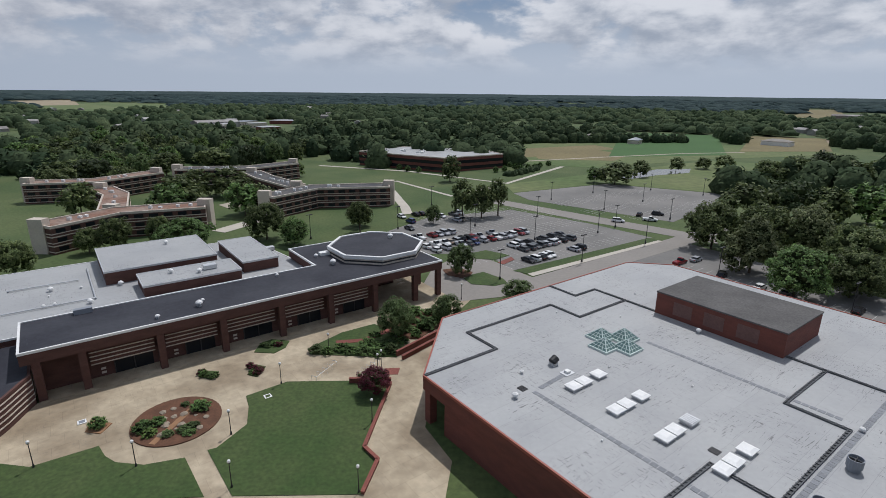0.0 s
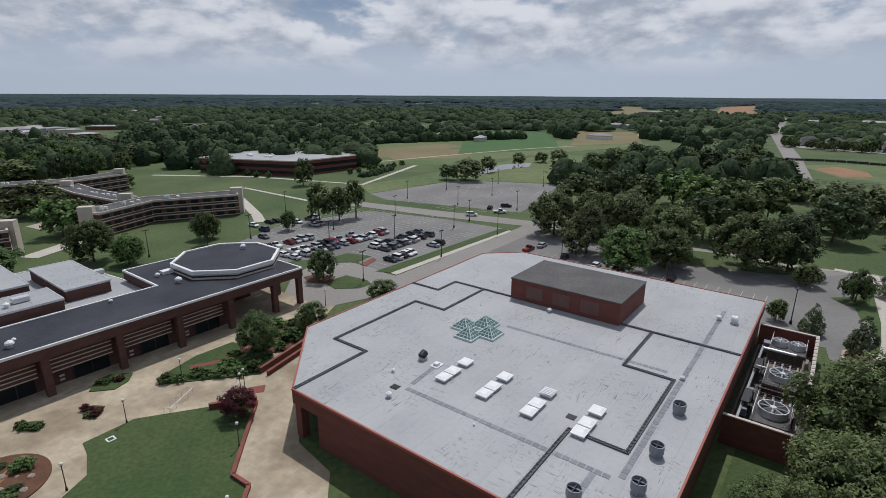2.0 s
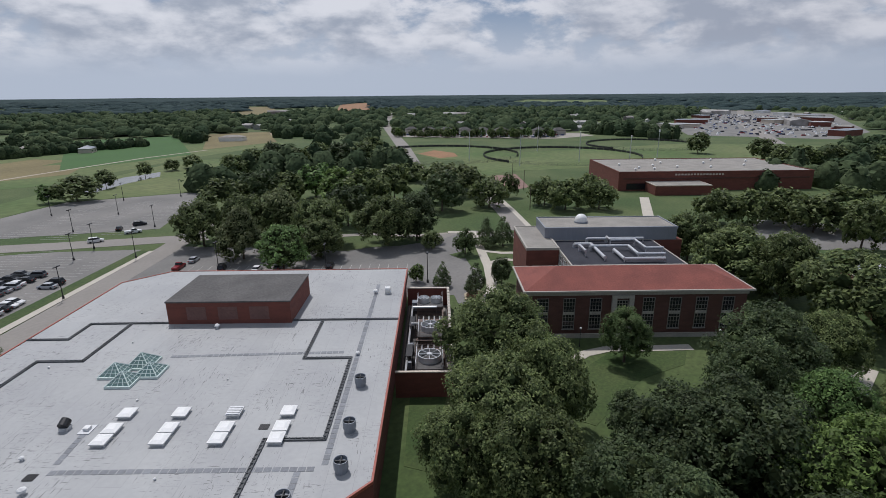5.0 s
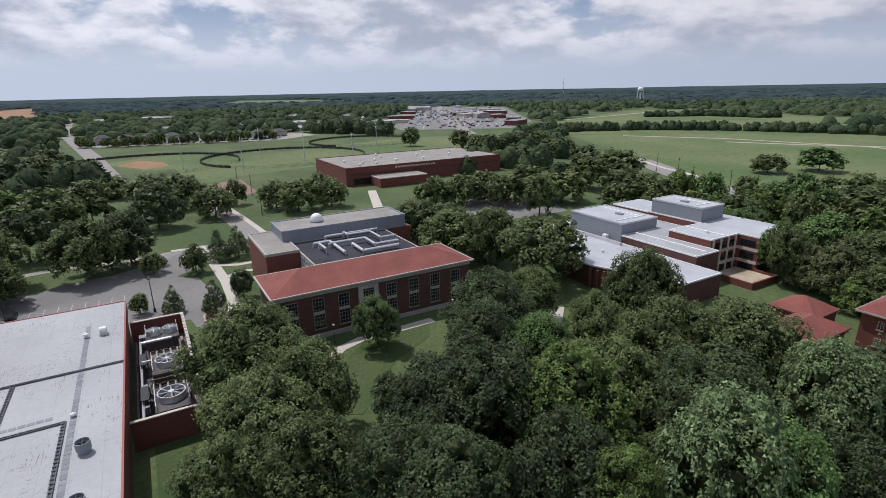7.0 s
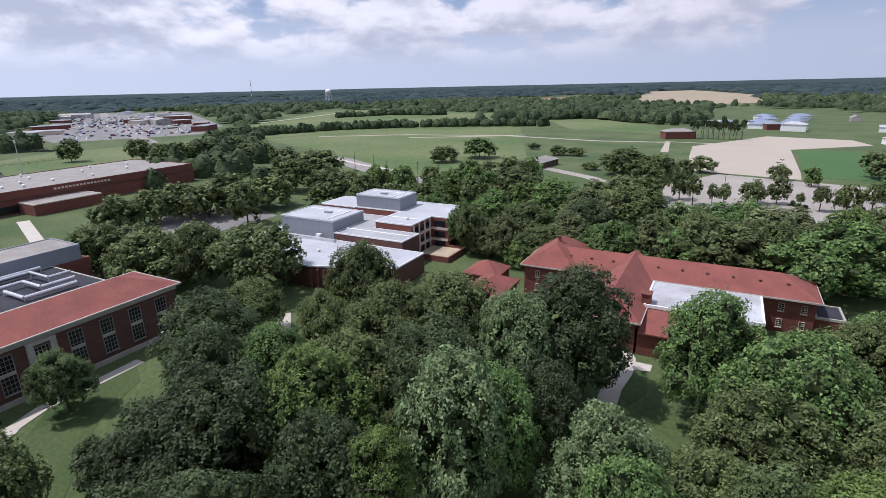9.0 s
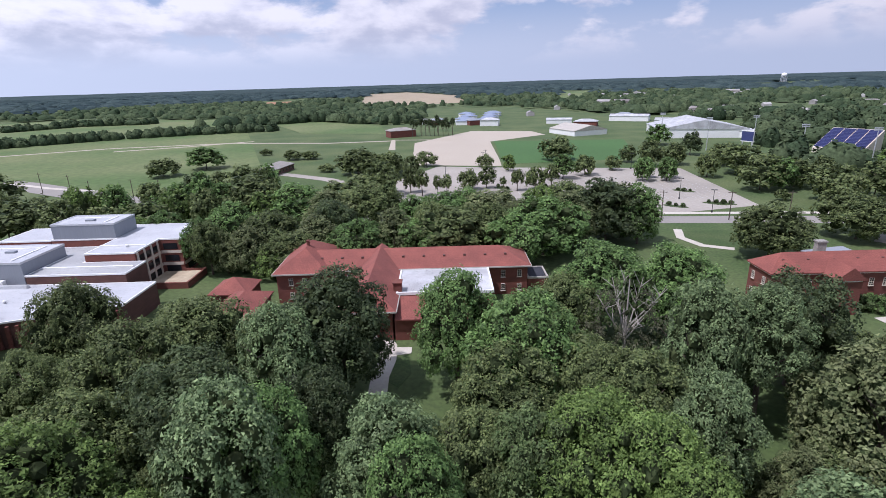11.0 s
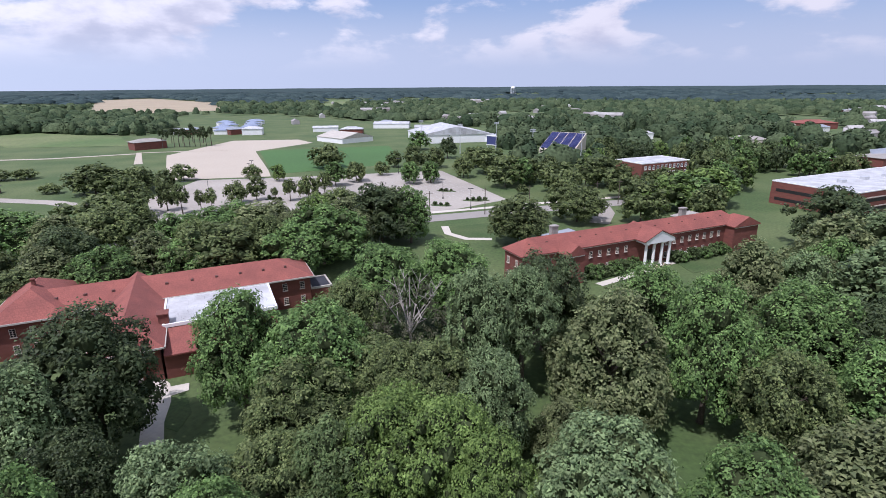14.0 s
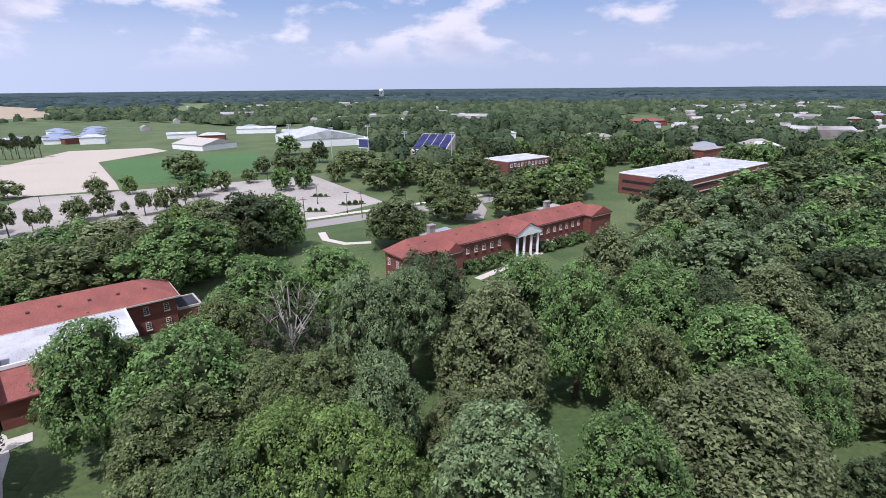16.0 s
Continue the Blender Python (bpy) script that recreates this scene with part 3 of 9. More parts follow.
sheet("meadow", [(22.0, 271.3), (79.2, 314.3), (179.9, 387.3), (227.9, 365.6), (194.1, 321.3), (125.7, 255.3), (76.5, 279.0), (24.9, 248.1)], 0.04, MEADOW, "mown meadow beside the pond", "meadow")
sheet("meadow", [(41.1, 479.7), (97.5, 517.1), (322.9, 508.8), (313.4, 443.3), (183.4, 394.8), (85.6, 339.4), (36.9, 356.1)], 0.04, MEADOW, "rough green field beyond the pond", "meadow")
sheet("bare_field", [(53.7, 428.0), (90.8, 456.8), (136.8, 427.1), (108.1, 377.9), (55.4, 381.4)], 0.09, DRY, "thin brown strip in the field", "field")
sheet("pond", [(84.5, 298.1), (101.6, 317.4), (123.4, 336.2), (146.9, 341.5), (138.1, 322.7), (114.1, 310.8), (94.4, 294.9)], 0.09, WATER, "small still pond", "pond")
sheet("meadow", [(325.0, 239.8), (412.6, 188.6), (515.2, 129.2), (573.5, -0.9), (482.5, -30.1), (364.3, 21.6), (349.1, 111.6), (278.3, 163.0), (243.3, 171.8)], 0.04, MEADOW, "open sports ground behind the gymnasium", "meadow")
sheet("ball_diamond", [(316.1, 274.9), (343.6, 281.1), (336.5, 254.8), (319.7, 238.2), (302.8, 242.5)], 0.09, SOIL, "brown infield of a ball diamond", "ball diamond")
sheet("outfield", [(322.1, 291.4), (356.3, 291.1), (388.0, 269.4), (351.7, 208.8), (309.1, 216.2), (295.8, 239.2)], 0.07, MEADOW, "green outfield round the diamond", "ball field")
sheet("ripe_field", [(-401.0, 438.0), (-386.5, 460.3), (-349.0, 414.6), (-374.0, 407.7)], 0.09, CROP, "tan field at the campus edge", "field")
sheet("road", ribbon([(242.6, 213.3), (359.3, 331.7), (584.4, 573.0), (954.2, 914.6)], 12), 0.10, ROADTOP, "straight road running off to the horizon", "road")
sheet("parking_lot", [(620, 150), (760, 205), (1480, 310), (1330, 60), (770, -5), (640, 20)], 0.06, ASPHALT, "distant retail parking lots", "parking lot")
sheet("parking_lot", [(425, 412), (490, 440), (590, 262), (560, 232), (500, 250)], 0.06, PALE_LOT, "parking along a row of low apartment houses", "parking lot")
sheet("road", ribbon([(560, 60), (700, 95), (900, 145), (1150, 190), (1500, 250)], 14), 0.11, ROADTOP, "wide road running through the distant shops", "road")
sheet("farm_track", ribbon([(465.7, -160.7), (441.9, -207.2), (424.1, -258.5)], 5), 0.10, GRAVEL, "pale gravel track across the meadow", "track")
sheet("farm_track", ribbon([(257.5, -349.1), (312.1, -319.4), (266.5, -270.5)], 5), 0.11, GRAVEL, "pale track to the gravel lot", "track")
sheet("path", ribbon([(-68.0, 245.3), (-34.5, 275.5), (-4.4, 236.7), (14.5, 260.0)], 2.5), 0.10, WALKWAY, "pale footpath over the campus lawn", "path")
sheet("path", ribbon([(-33.8, 248.0), (-23.2, 211.2), (-20.7, 198.2)], 4), 0.12, WALKWAY, "footpath down to the parking lot", "path")
sheet("path", ribbon([(-90.8, 330.9), (-32.3, 311.9), (23.8, 274.1), (65.1, 342.7)], 3), 0.10, WALKWAY, "long footpath before the far hall", "path")
sheet("path", ribbon([(-81.5, 167.2), (-76.6, 179.1), (-65.7, 202.8)], 6), 0.10, WALKWAY, "wide path between the dormitories", "path")
sheet("volleyball_court", [(-100.5, 208.9), (-96.8, 217.1), (-88.5, 209.7), (-92.7, 202.0)], 0.10, GRAVEL, "sand volleyball court", "court")
sheet("meadow", [(168.5, 577.1), (245.1, 600.1), (230.0, 539.3), (153.7, 491.6)], 0.11, FIELD, "bright green strip of pasture", "meadow")
sheet("ripe_field", [(350.0, 586.4), (416.2, 607.1), (383.3, 549.9), (323.5, 526.6)], 0.11, CROP, "tan stubble strip beyond the lots", "field")
sheet("meadow", [(33.3, 441.4), (121.5, 493.5), (133.9, 460.7), (45.6, 389.0)], 0.105, DRY, "dry tan grass beside the far hall", "meadow")
sheet("path", ribbon([(26.9, 359.0), (97.4, 394.6), (174.1, 430.0), (233.7, 446.6)], 3), 0.13, GRAVEL, "pale track over the far field", "track")

sheet("ripe_field", [(879.8, -802.1), (754.9, -835.2), (709.0, -962.6), (1089.4, -1425.9), (1773.9, -1931.9), (1747.4, -1635.1)], 0.1, CROP, "wide ripe tan crop field among woods", "field")
sheet("ripe_field", [(1075.4, -695.9), (1080.4, -777.8), (1397.3, -1004.2), (1454.4, -948.3)], 0.104, SOIL, "small reddish bare field in the woods", "field")
sheet("meadow", [(604.6, -1162.4), (567.2, -1297.9), (804.2, -1814.2), (808.1, -1594.2)], 0.108, MEADOW, "pale strip of pasture far off", "field")
sheet("meadow", [(-864.4, 1057.9), (-696.4, 1016.3), (-661.9, 1208.2), (-932.4, 1688.9), (-1153.8, 1746.6), (-1167.8, 1432.4)], 0.112, MEADOW, "green pasture far beyond the dormitories", "field")
sheet("ripe_field", [(-1149.1, 1303.2), (-1068.4, 1470.2), (-1539.8, 2091.4), (-1584.0, 1799.9)], 0.116, CROP, "pale stubble strip near the horizon", "field")
sheet("ripe_field", [(568.2, 994.8), (708.2, 988.3), (939.6, 1333.6), (793.5, 1357.7)], 0.12, DRY, "dull tan field beyond the woods", "field")
sheet("meadow", [(110.2, 400.5), (208.7, 424.4), (297.9, 634.3), (194.3, 660.6)], 0.124, FIELD, "bright green pasture beyond the pond", "field")
sheet("ripe_field", [(232.8, 452.6), (316.6, 463.9), (401.0, 604.3), (335.7, 632.3)], 0.128, DRY, "tan stubble beside a farm", "field")
sheet("ripe_field", [(837.7, 987.8), (960.0, 984.3), (1982.8, 2056.1), (1680.5, 1932.8)], 0.132, SOIL, "distant reddish ploughed strip", "field")
sheet("ripe_field", [(732.8, 1212.3), (852.6, 1229.9), (1261.2, 1859.9), (1132.8, 1851.0)], 0.136, DRY, "thin tan field near the straight road", "field")
sheet("meadow", [(538.5, -1035.1), (490.9, -1101.2), (721.1, -1603.9), (772.4, -1520.8)], 0.14, MEADOW, "pale green field strip in the woods", "field")
sheet("meadow", [(1956.8, 1197.5), (1963.7, 760.0), (2961.1, 1175.0), (3079.4, 1847.2)], 0.144, MEADOW, "long pale pasture strip towards the horizon", "field")

sheet("meadow", [(575, -385), (570, -445), (428, -420), (358, -358), (444, -325)], 0.15, MEADOW, "rough meadow strip before the woods", "meadow")


# ---- shared building pieces ----
def face(x, y, z, rz):
    """A place on a wall for a piece drawn in its x-z plane, facing its own -y."""
    return pose(x, y, z, 0, 0, rz)


def lattice(w, h, cols, rows_, bar, edge, y0, y1):
    """One connected window frame: a border and crossing bars, with open cells for the panes."""
    def cuts(a, b, n):
        c = [a, a + edge]
        for i in range(1, n):
            m = a + (b - a) * i / n
            c += [m - bar / 2, m + bar / 2]
        return c + [b - edge, b]

    xs, zs = cuts(-w / 2, w / 2, cols), cuts(0, h, rows_)
    bm = bmesh.new()
    grid = [[[bm.verts.new((x, y, z)) for z in zs] for x in xs] for y in (y0, y1)]

    def full(i, k):
        return 0 <= i < len(xs) - 1 and 0 <= k < len(zs) - 1 and (i % 2 == 0 or k % 2 == 0)

    for i in range(len(xs) - 1):
        for k in range(len(zs) - 1):
            if not full(i, k):
                continue
            for g in grid:
                bm.faces.new((g[i][k], g[i + 1][k], g[i + 1][k + 1], g[i][k + 1]))
            for di, dk, a, b in ((-1, 0, (i, k), (i, k + 1)), (1, 0, (i + 1, k), (i + 1, k + 1)), (0, -1, (i, k), (i + 1, k)), (0, 1, (i, k + 1), (i + 1, k + 1))):
                if not full(i + di, k + dk):
                    bm.faces.new((grid[0][a[0]][a[1]], grid[0][b[0]][b[1]], grid[1][b[0]][b[1]], grid[1][a[0]][a[1]]))
    return bm


def window_meshes(w, h, cols, rows_, frame_mat, name, bar=0.09, sill=True):
    e = 0.06 if w < 1.2 else 0.12
    return (solid(name + "_frame", lattice(w, h, cols, rows_, bar, e, -0.10, 0.06), frame_mat),
            solid(name + "_pane", boxes((-w / 2 + 0.02, w / 2 - 0.02, -0.01, 0.02, 0.02, h - 0.02)), PANE),
            solid(name + "_sill", boxes((-w / 2 - 0.1, w / 2 + 0.1, -0.22, 0.0, -0.12, -0.003)), frame_mat))


def window(parent, meshes, x, y, z, rz):
    w = placed("window", meshes[0], parent, face(x, y, z, rz))
    for name, me in (("pane", meshes[1]), ("sill", meshes[2])):
        p = new(name, me)
        p.parent = w
    return w


def hip_roof(x0, x1, y0, y1, z, rise, along="x", hip0=True, hip1=True, over=0.5):
    """A hipped or gabled roof over a rectangle, with a thick eave."""
    x0, x1, y0, y1 = x0 - over, x1 + over, y0 - over, y1 + over
    bm = bmesh.new()
    if along == "x":
        half = (y1 - y0) / 2
        a, b = x0 + (half if hip0 else 0), x1 - (half if hip1 else 0)
        ridge = [(a, (y0 + y1) / 2), (b, (y0 + y1) / 2)]
    else:
        half = (x1 - x0) / 2
        a, b = y0 + (half if hip0 else 0), y1 - (half if hip1 else 0)
        ridge = [((x0 + x1) / 2, a), ((x0 + x1) / 2, b)]
    lo = [bm.verts.new((x, y, z - 0.25)) for x, y in ((x0, y0), (x1, y0), (x1, y1), (x0, y1))]
    ev = [bm.verts.new((x, y, z)) for x, y in ((x0, y0), (x1, y0), (x1, y1), (x0, y1))]
    r = [bm.verts.new((x, y, z + rise)) for x, y in ridge]
    bm.faces.new(lo[::-1])
    for i in range(4):
        bm.faces.new((lo[i], lo[(i + 1) % 4], ev[(i + 1) % 4], ev[i]))
    if along == "x":
        bm.faces.new((ev[0], ev[1], r[1], r[0]))
        bm.faces.new((ev[2], ev[3], r[0], r[1]))
        bm.faces.new((ev[3], ev[0], r[0]))
        bm.faces.new((ev[1], ev[2], r[1]))
    else:
        bm.faces.new((ev[1], ev[2], r[1], r[0]))
        bm.faces.new((ev[3], ev[0], r[0], r[1]))
        bm.faces.new((ev[0], ev[1], r[0]))
        bm.faces.new((ev[2], ev[3], r[1]))
    return bm


def inset(pts, d):
    n = len(pts)
    area = sum(pts[i][0] * pts[(i + 1) % n][1] - pts[(i + 1) % n][0] * pts[i][1] for i in range(n))
    turn = 1 if area > 0 else -1
    out = []
    for i in range(n):
        a, b, c = Vector(pts[i - 1]), Vector(pts[i]), Vector(pts[(i + 1) % n])
        e, f = (b - a).normalized(), (c - b).normalized()
        ne, nf = Vector((-e.y, e.x)) * turn, Vector((-f.y, f.x)) * turn
        h = ne + nf
        out.append(tuple(b + h * (d / max(0.3, h.dot(ne)))))
    return out


def flat_part(parent, pts, z0, z1, wall_mat, roof_mat, edge_mat, name="wall", edge=0.4, lift=0.25):
    """A flat-roofed volume: brick wall, roof deck and raised edge."""
    part(name, prism(pts, z0, z1 - 0.3), wall_mat, parent)
    part("roof", prism(inset(pts, edge + 0.003), z1 - 0.297, z1), roof_mat, parent)
    part("roof_edge", rim(inset(pts, -0.06), edge, z1 - 0.297, z1 + lift), edge_mat, parent)


def rect(x0, x1, y0, y1):
    return [(x0, y0), (x1, y0), (x1, y1), (x0, y1)]


# ---- the large hall with the pale roof ----
hall = on_grid("auditorium", 37.5, 7.0, "large red-brick auditorium with a pale grey flat roof edged in red", "building")
OUT = [(14.0, 61.4), (0, 47.2), (0, 7.4), (7.7, 0), (76.6, 0), (76.6, 53.8), (69.3, 61.4)]
WALL = [(17, 61.0), (17, 57.5), (6.5, 47), (6.5, 42.5), (0.4, 42.5), (0.4, 7.6), (7.9, 0.4), (76.2, 0.4), (76.2, 53.6), (69.1, 61.0)]
part("wall", prism(WALL, 0, 5.2), BRICK, hall)
part("fascia", prism(inset(OUT, 0.05), 5.2, 7.05), BRICK, hall)
part("roof", prism(inset(OUT, 0.243), 7.053, 7.3), MEMBRANE, hall)
part("roof_edge", rim(OUT, 0.24, 7.053, 7.42), RED_EDGE, hall, "bright red metal roof edge")
for cx, cy in ((0.9, 46.4), (13.8, 60.0), (7.2, 53.4)):
    part("column", boxes((cx - 0.6, cx + 0.6, cy - 0.6, cy + 0.6, 0, 5.2)), BRICK, hall)
joint = []
LINES = [[(0.4, 47), (13.9, 47), (13.9, 54.1), (34.4, 54.1), (34.4, 47.2), (48, 47.2)], [(41.9, 61), (41.9, 54.4), (48, 54.4), (48, 40.7)],
         [(48.6, 19), (48.6, 0.4)], [(48, 13.6), (34.4, 13.6), (34.4, 6.5), (14.8, 6.5), (14.8, 13.5), (0.4, 13.5)]]
for line in LINES:
    for a, b in zip(line, line[1:]):
        d = (Vector(b) - Vector(a))
        length, turn = d.length, math.degrees(math.atan2(d.y, d.x))
        bm = boxes((-0.22, length + 0.22, -0.23, -0.13, 0, 0.20), (-0.22, length + 0.22, 0.13, 0.23, 0, 0.20), (-0.22, length + 0.22, -0.13, 0.13, 0, 0.09))
        for i in range(int(length / 0.75)):
            box(bm, 0.3 + 0.75 * i, 0.42 + 0.75 * i, -0.26, 0.26, 0.03, 0.24)
        seam = part("expansion_joint", bm, SEAM, hall, "dark raised roof joint")
        seam.matrix_local = pose(a[0], a[1], 7.302, 0, 0, turn)
pad = solid("pad", boxes((-0.4, 0.4, -0.36, 0.36, 0, 0.03)), PAD)
for a, b in (((35.6, 34), (36.4, 6.6)), ((9.8, 34.6), (9.8, 5.2)), ((66, 5.6), (9.8, 5.6)), ((17, 35.6), (9.8, 35.0)), ((9, 8.3), (3.5, 8.3))):
    d = Vector(b) - Vector(a)
    turn = math.degrees(math.atan2(d.y, d.x))
    for i in range(int(d.length / 0.92)):
        p = Vector(a) + d.normalized() * 0.92 * i
        placed("walk_pad", pad, hall, pose(p.x, p.y, 7.303, 0, 0, turn))
# roof plant room
room = part("plant_room", boxes((47.6, 61.6, 19.0, 40.6, 7.3, 11.3)), BRICK, hall)
part("roof", boxes((47.5, 61.7, 18.9, 40.7, 11.303, 11.55)), GRAVEL_AND_PIT_SHADE, room)
louvre = solid("louvre", boxes(*[(-0.04, 0.02, -1.6, 1.6, 0.28 * i, 0.28 * i + 0.2) for i in range(8)], (-0.02, 0.04, -1.7, 1.7, -0.1, 2.3)), LOUVRE)
for y in (24.5, 30, 35.5):
    placed("louvre", louvre, room, pose(47.58, y, 8.2))

sky_curb = solid("curb", boxes((-0.85, 0.85, -0.75, 0.75, 0, 0.35)), PALE_METAL)
bm = bmesh.new()
box(bm, -1.0, 1.0, -0.9, 0.9, 0.35, 0.5)
v = [bm.verts.new(p) for p in ((-0.95, -0.85, 0.503), (0.95, -0.85, 0.503), (0.95, 0.85, 0.503), (-0.95, 0.85, 0.503), (-0.5, -0.45, 0.66), (0.5, -0.45, 0.66), (0.5, 0.45, 0.66), (-0.5, 0.45, 0.66))]
for q in ((0, 1, 5, 4), (1, 2, 6, 5), (2, 3, 7, 6), (3, 0, 4, 7), (4, 5, 6, 7)):
    bm.faces.new([v[i] for i in q])
sky_dome = solid("dome", bm, WHITE)
grey_dome = solid("dome", boxes((-1.0, 1.0, -0.9, 0.9, 0.35, 0.5), *[(-0.9 + 0.36 * i, -0.66 + 0.36 * i, -0.8, 0.8, 0.503, 0.62) for i in range(5)]), PALE_METAL)
for u in (52.3, 54.5, 57.7):
    for w in (39.4, 32.6, 25.9, 19.1):
        s = on_grid("roof_skylight", u, w, "white domed skylight on the pale flat roof", "skylight", 7.3, "roof skylights")
        placed("curb", sky_curb, s, Matrix())
        placed("dome", grey_dome if (u, w) == (57.7, 25.9) else sky_dome, s, Matrix())


def pyramid_glazing(parent, x, y, side, high, turn):
    g = bmesh.new()
    h = side / 2
    base = [Vector((-h, -h, 0.3)), Vector((h, -h, 0.3)), Vector((h, h, 0.3)), Vector((-h, h, 0.3))]
    top = Vector((0, 0, 0.3 + high))
    fr = boxes((-h - 0.08, h + 0.08, -h - 0.08, -h + 0.08, 0, 0.36), (-h - 0.08, h + 0.08, h - 0.08, h + 0.08, 0, 0.36),
               (-h - 0.08, -h + 0.08, -h + 0.08, h - 0.08, 0, 0.36), (h - 0.08, h + 0.08, -h + 0.08, h - 0.08, 0, 0.36))
    for i in range(4):
        a, b = base[i], base[(i + 1) % 4]
        g.faces.new([g.verts.new(q * 0.995) for q in (a, b, top)])
        tube(fr, a, top, 0.08, sides=5)
        for k in (0.25, 0.5, 0.75):
            p = a.lerp(b, k)
            tube(fr, p, p.lerp(top, 1 - abs(1 - 2 * k)) if k != 0.5 else top, 0.055, sides=4)
            tube(fr, a.lerp(top, k), b.lerp(top, k), 0.055, sides=4)
    unit = part("pyramid", fr, TEAL_FRAME, parent, "pale green glazing bars")
    unit.matrix_local = pose(x, y, 0, 0, 0, turn)
    part("glass", g, SKY_PANE, unit)


lantern = on_grid("pyramid_skylight", 68.2, 44.4, "cluster of glass pyramids with pale green frames on the roof", "skylight", 7.3)
for x, y, s, h in ((0.0, 2.5, 3.4, 1.5), (0.0, -2.5, 3.4, 1.5), (-2.5, 0, 3.4, 1.5), (2.6, 0, 3.6, 1.7)):
    pyramid_glazing(lantern, x, y, s, h, 0)


def drum_fan(u, v, r, h):
    f = on_grid("exhaust_fan", u, v, "dark upblast exhaust drum on the pale roof", "roof vent", 7.3, "dark exhaust fans")
    bm = bmesh.new()
    n = 16
    rings = [(r * 0.85, 0), (r * 0.85, 0.5), (r, 0.5), (r, h), (r * 0.9, h), (r * 0.9, h - 0.4)]
    vs = [[bm.verts.new((a * math.cos(2 * math.pi * i / n), a * math.sin(2 * math.pi * i / n), z)) for i in range(n)] for a, z in rings]
    for a, b in zip(vs, vs[1:]):
        for i in range(n):
            bm.faces.new((a[i], a[(i + 1) % n], b[(i + 1) % n], b[i]))
    bm.faces.new(vs[-1])
    part("drum", bm, GREY_METAL, f)
    part("damper", boxes((-r * 0.8, r * 0.8, -0.05, 0.05, h - 0.38, h - 0.1), (-0.05, 0.05, -r * 0.8, r * 0.8, h - 0.36, h - 0.12)), DARK_METAL, f)


for u, w in ((64, 10.9), (53.9, 10.8), (46.9, 10.6), (42.0, 15.4)):
    drum_fan(u, w, 0.8, 1.5)


def mushroom_vent(u, v, z, s=1.0, label="small white mushroom vent on the roof", mat=None):
    f = on_grid("mushroom_vent", u, v, label, "roof vent", z, "mushroom vents")
    bm = tube(bmesh.new(), (0, 0, 0), (0, 0, 0.55 * s), 0.28 * s, sides=10)
    part("stack", bm, PALE_METAL, f)
    bm = tube(bmesh.new(), (0, 0, 0.5 * s), (0, 0, 0.72 * s), 0.52 * s, 0.45 * s, 12)
    tube(bm, (0, 0, 0.72 * s), (0, 0, 0.95 * s), 0.45 * s, 0.12 * s, 12)
    part("cap", bm, mat or WHITE, f)


for u, w, s in ((83.2, 38.3, 0.9), (98.8, 12.7, 1.0), (44.2, 42.4, 0.9), (49.4, 46.4, 0.6), (72.9, 12.6, 0.7), (61, 40, 0.3), (66, 30, 0.3), (78, 50, 0.3), (90, 55, 0.3), (70, 58, 0.35), (46, 30, 0.3)):
    mushroom_vent(u, w, 7.3, s)
hood = on_grid("intake_hood", 98.7, 10.2, "white gooseneck intake hood with a round fan mouth", "roof vent", 7.3)
part("curb", boxes((-0.5, 0.5, -0.6, 0.6, 0, 0.4)), PALE_METAL, hood)
part("hood", tube(tube(bmesh.new(), (0, -0.5, 0.85), (0, 0.5, 0.85), 0.62, sides=14), (0, 0, 0.4), (0, 0, 0.85), 0.4, sides=10), WHITE, hood)
hood = on_grid("intake_hood", 55.0, 45.4, "dark slanted exhaust hood on the pale roof", "roof vent", 7.3)
part("curb", boxes((-0.5, 0.5, -0.5, 0.5, 0, 0.4)), PALE_METAL, hood)
part("hood", tube(bmesh.new(), (-0.4, 0, 0.6), (0.5, 0, 1.0), 0.6, sides=12), DARK_METAL, hood)
for u, w in ((46.6, 43.4), (54.9, 21.3)):
    hatch = on_grid("roof_hatch", u, w, "flat dark roof drain hatch", "roof hatch", 7.3)
    part("grate", boxes(*[(-0.5, 0.5, -0.5 + 0.2 * i, -0.38 + 0.2 * i, 0.03, 0.09) for i in range(6)], (-0.55, 0.55, -0.55, 0.55, 0, 0.03)), DARK_METAL, hatch)
fan_box = on_grid("roof_fan", 54.8, 42.6, "low square roof fan with a pale flange", "roof vent", 7.3)
part("flange", boxes((-0.9, 0.9, -0.7, 0.7, 0, 0.1)), PALE_METAL, fan_box)
part("box", boxes((-0.35, 0.35, -0.35, 0.35, 0.1, 0.45)), WHITE, fan_box)

# plant yard on the east side
yard = on_grid("plant_yard", 72.3, -2.3, "open brick-walled yard with cooling plant beside the hall", "plant yard")
part("wall", boxes((0, 0.4, 0, 9.2, 0, 4.4), (36.5, 36.9, 0, 9.2, 0, 4.4), (0.4, 36.5, 0, 0.4, 0, 4.4)), BRICK, yard)
part("coping", boxes((-0.05, 0.45, -0.05, 9.2, 4.403, 4.55), (36.45, 36.95, -0.05, 9.2, 4.403, 4.55), (0.45, 36.45, -0.05, 0.45, 4.403, 4.55)), BAND, yard)
# The deck's dark colour stands in for shade deep in the yard.
part("deck", boxes((0.4, 36.5, 0.4, 9.2, 0.1, 0.3)), GRAVEL_AND_PIT_SHADE, yard)
part("slab", boxes((2.0, 34.5, 0.8, 6.2, 0.303, 0.6)), STONE_ROOF, yard)
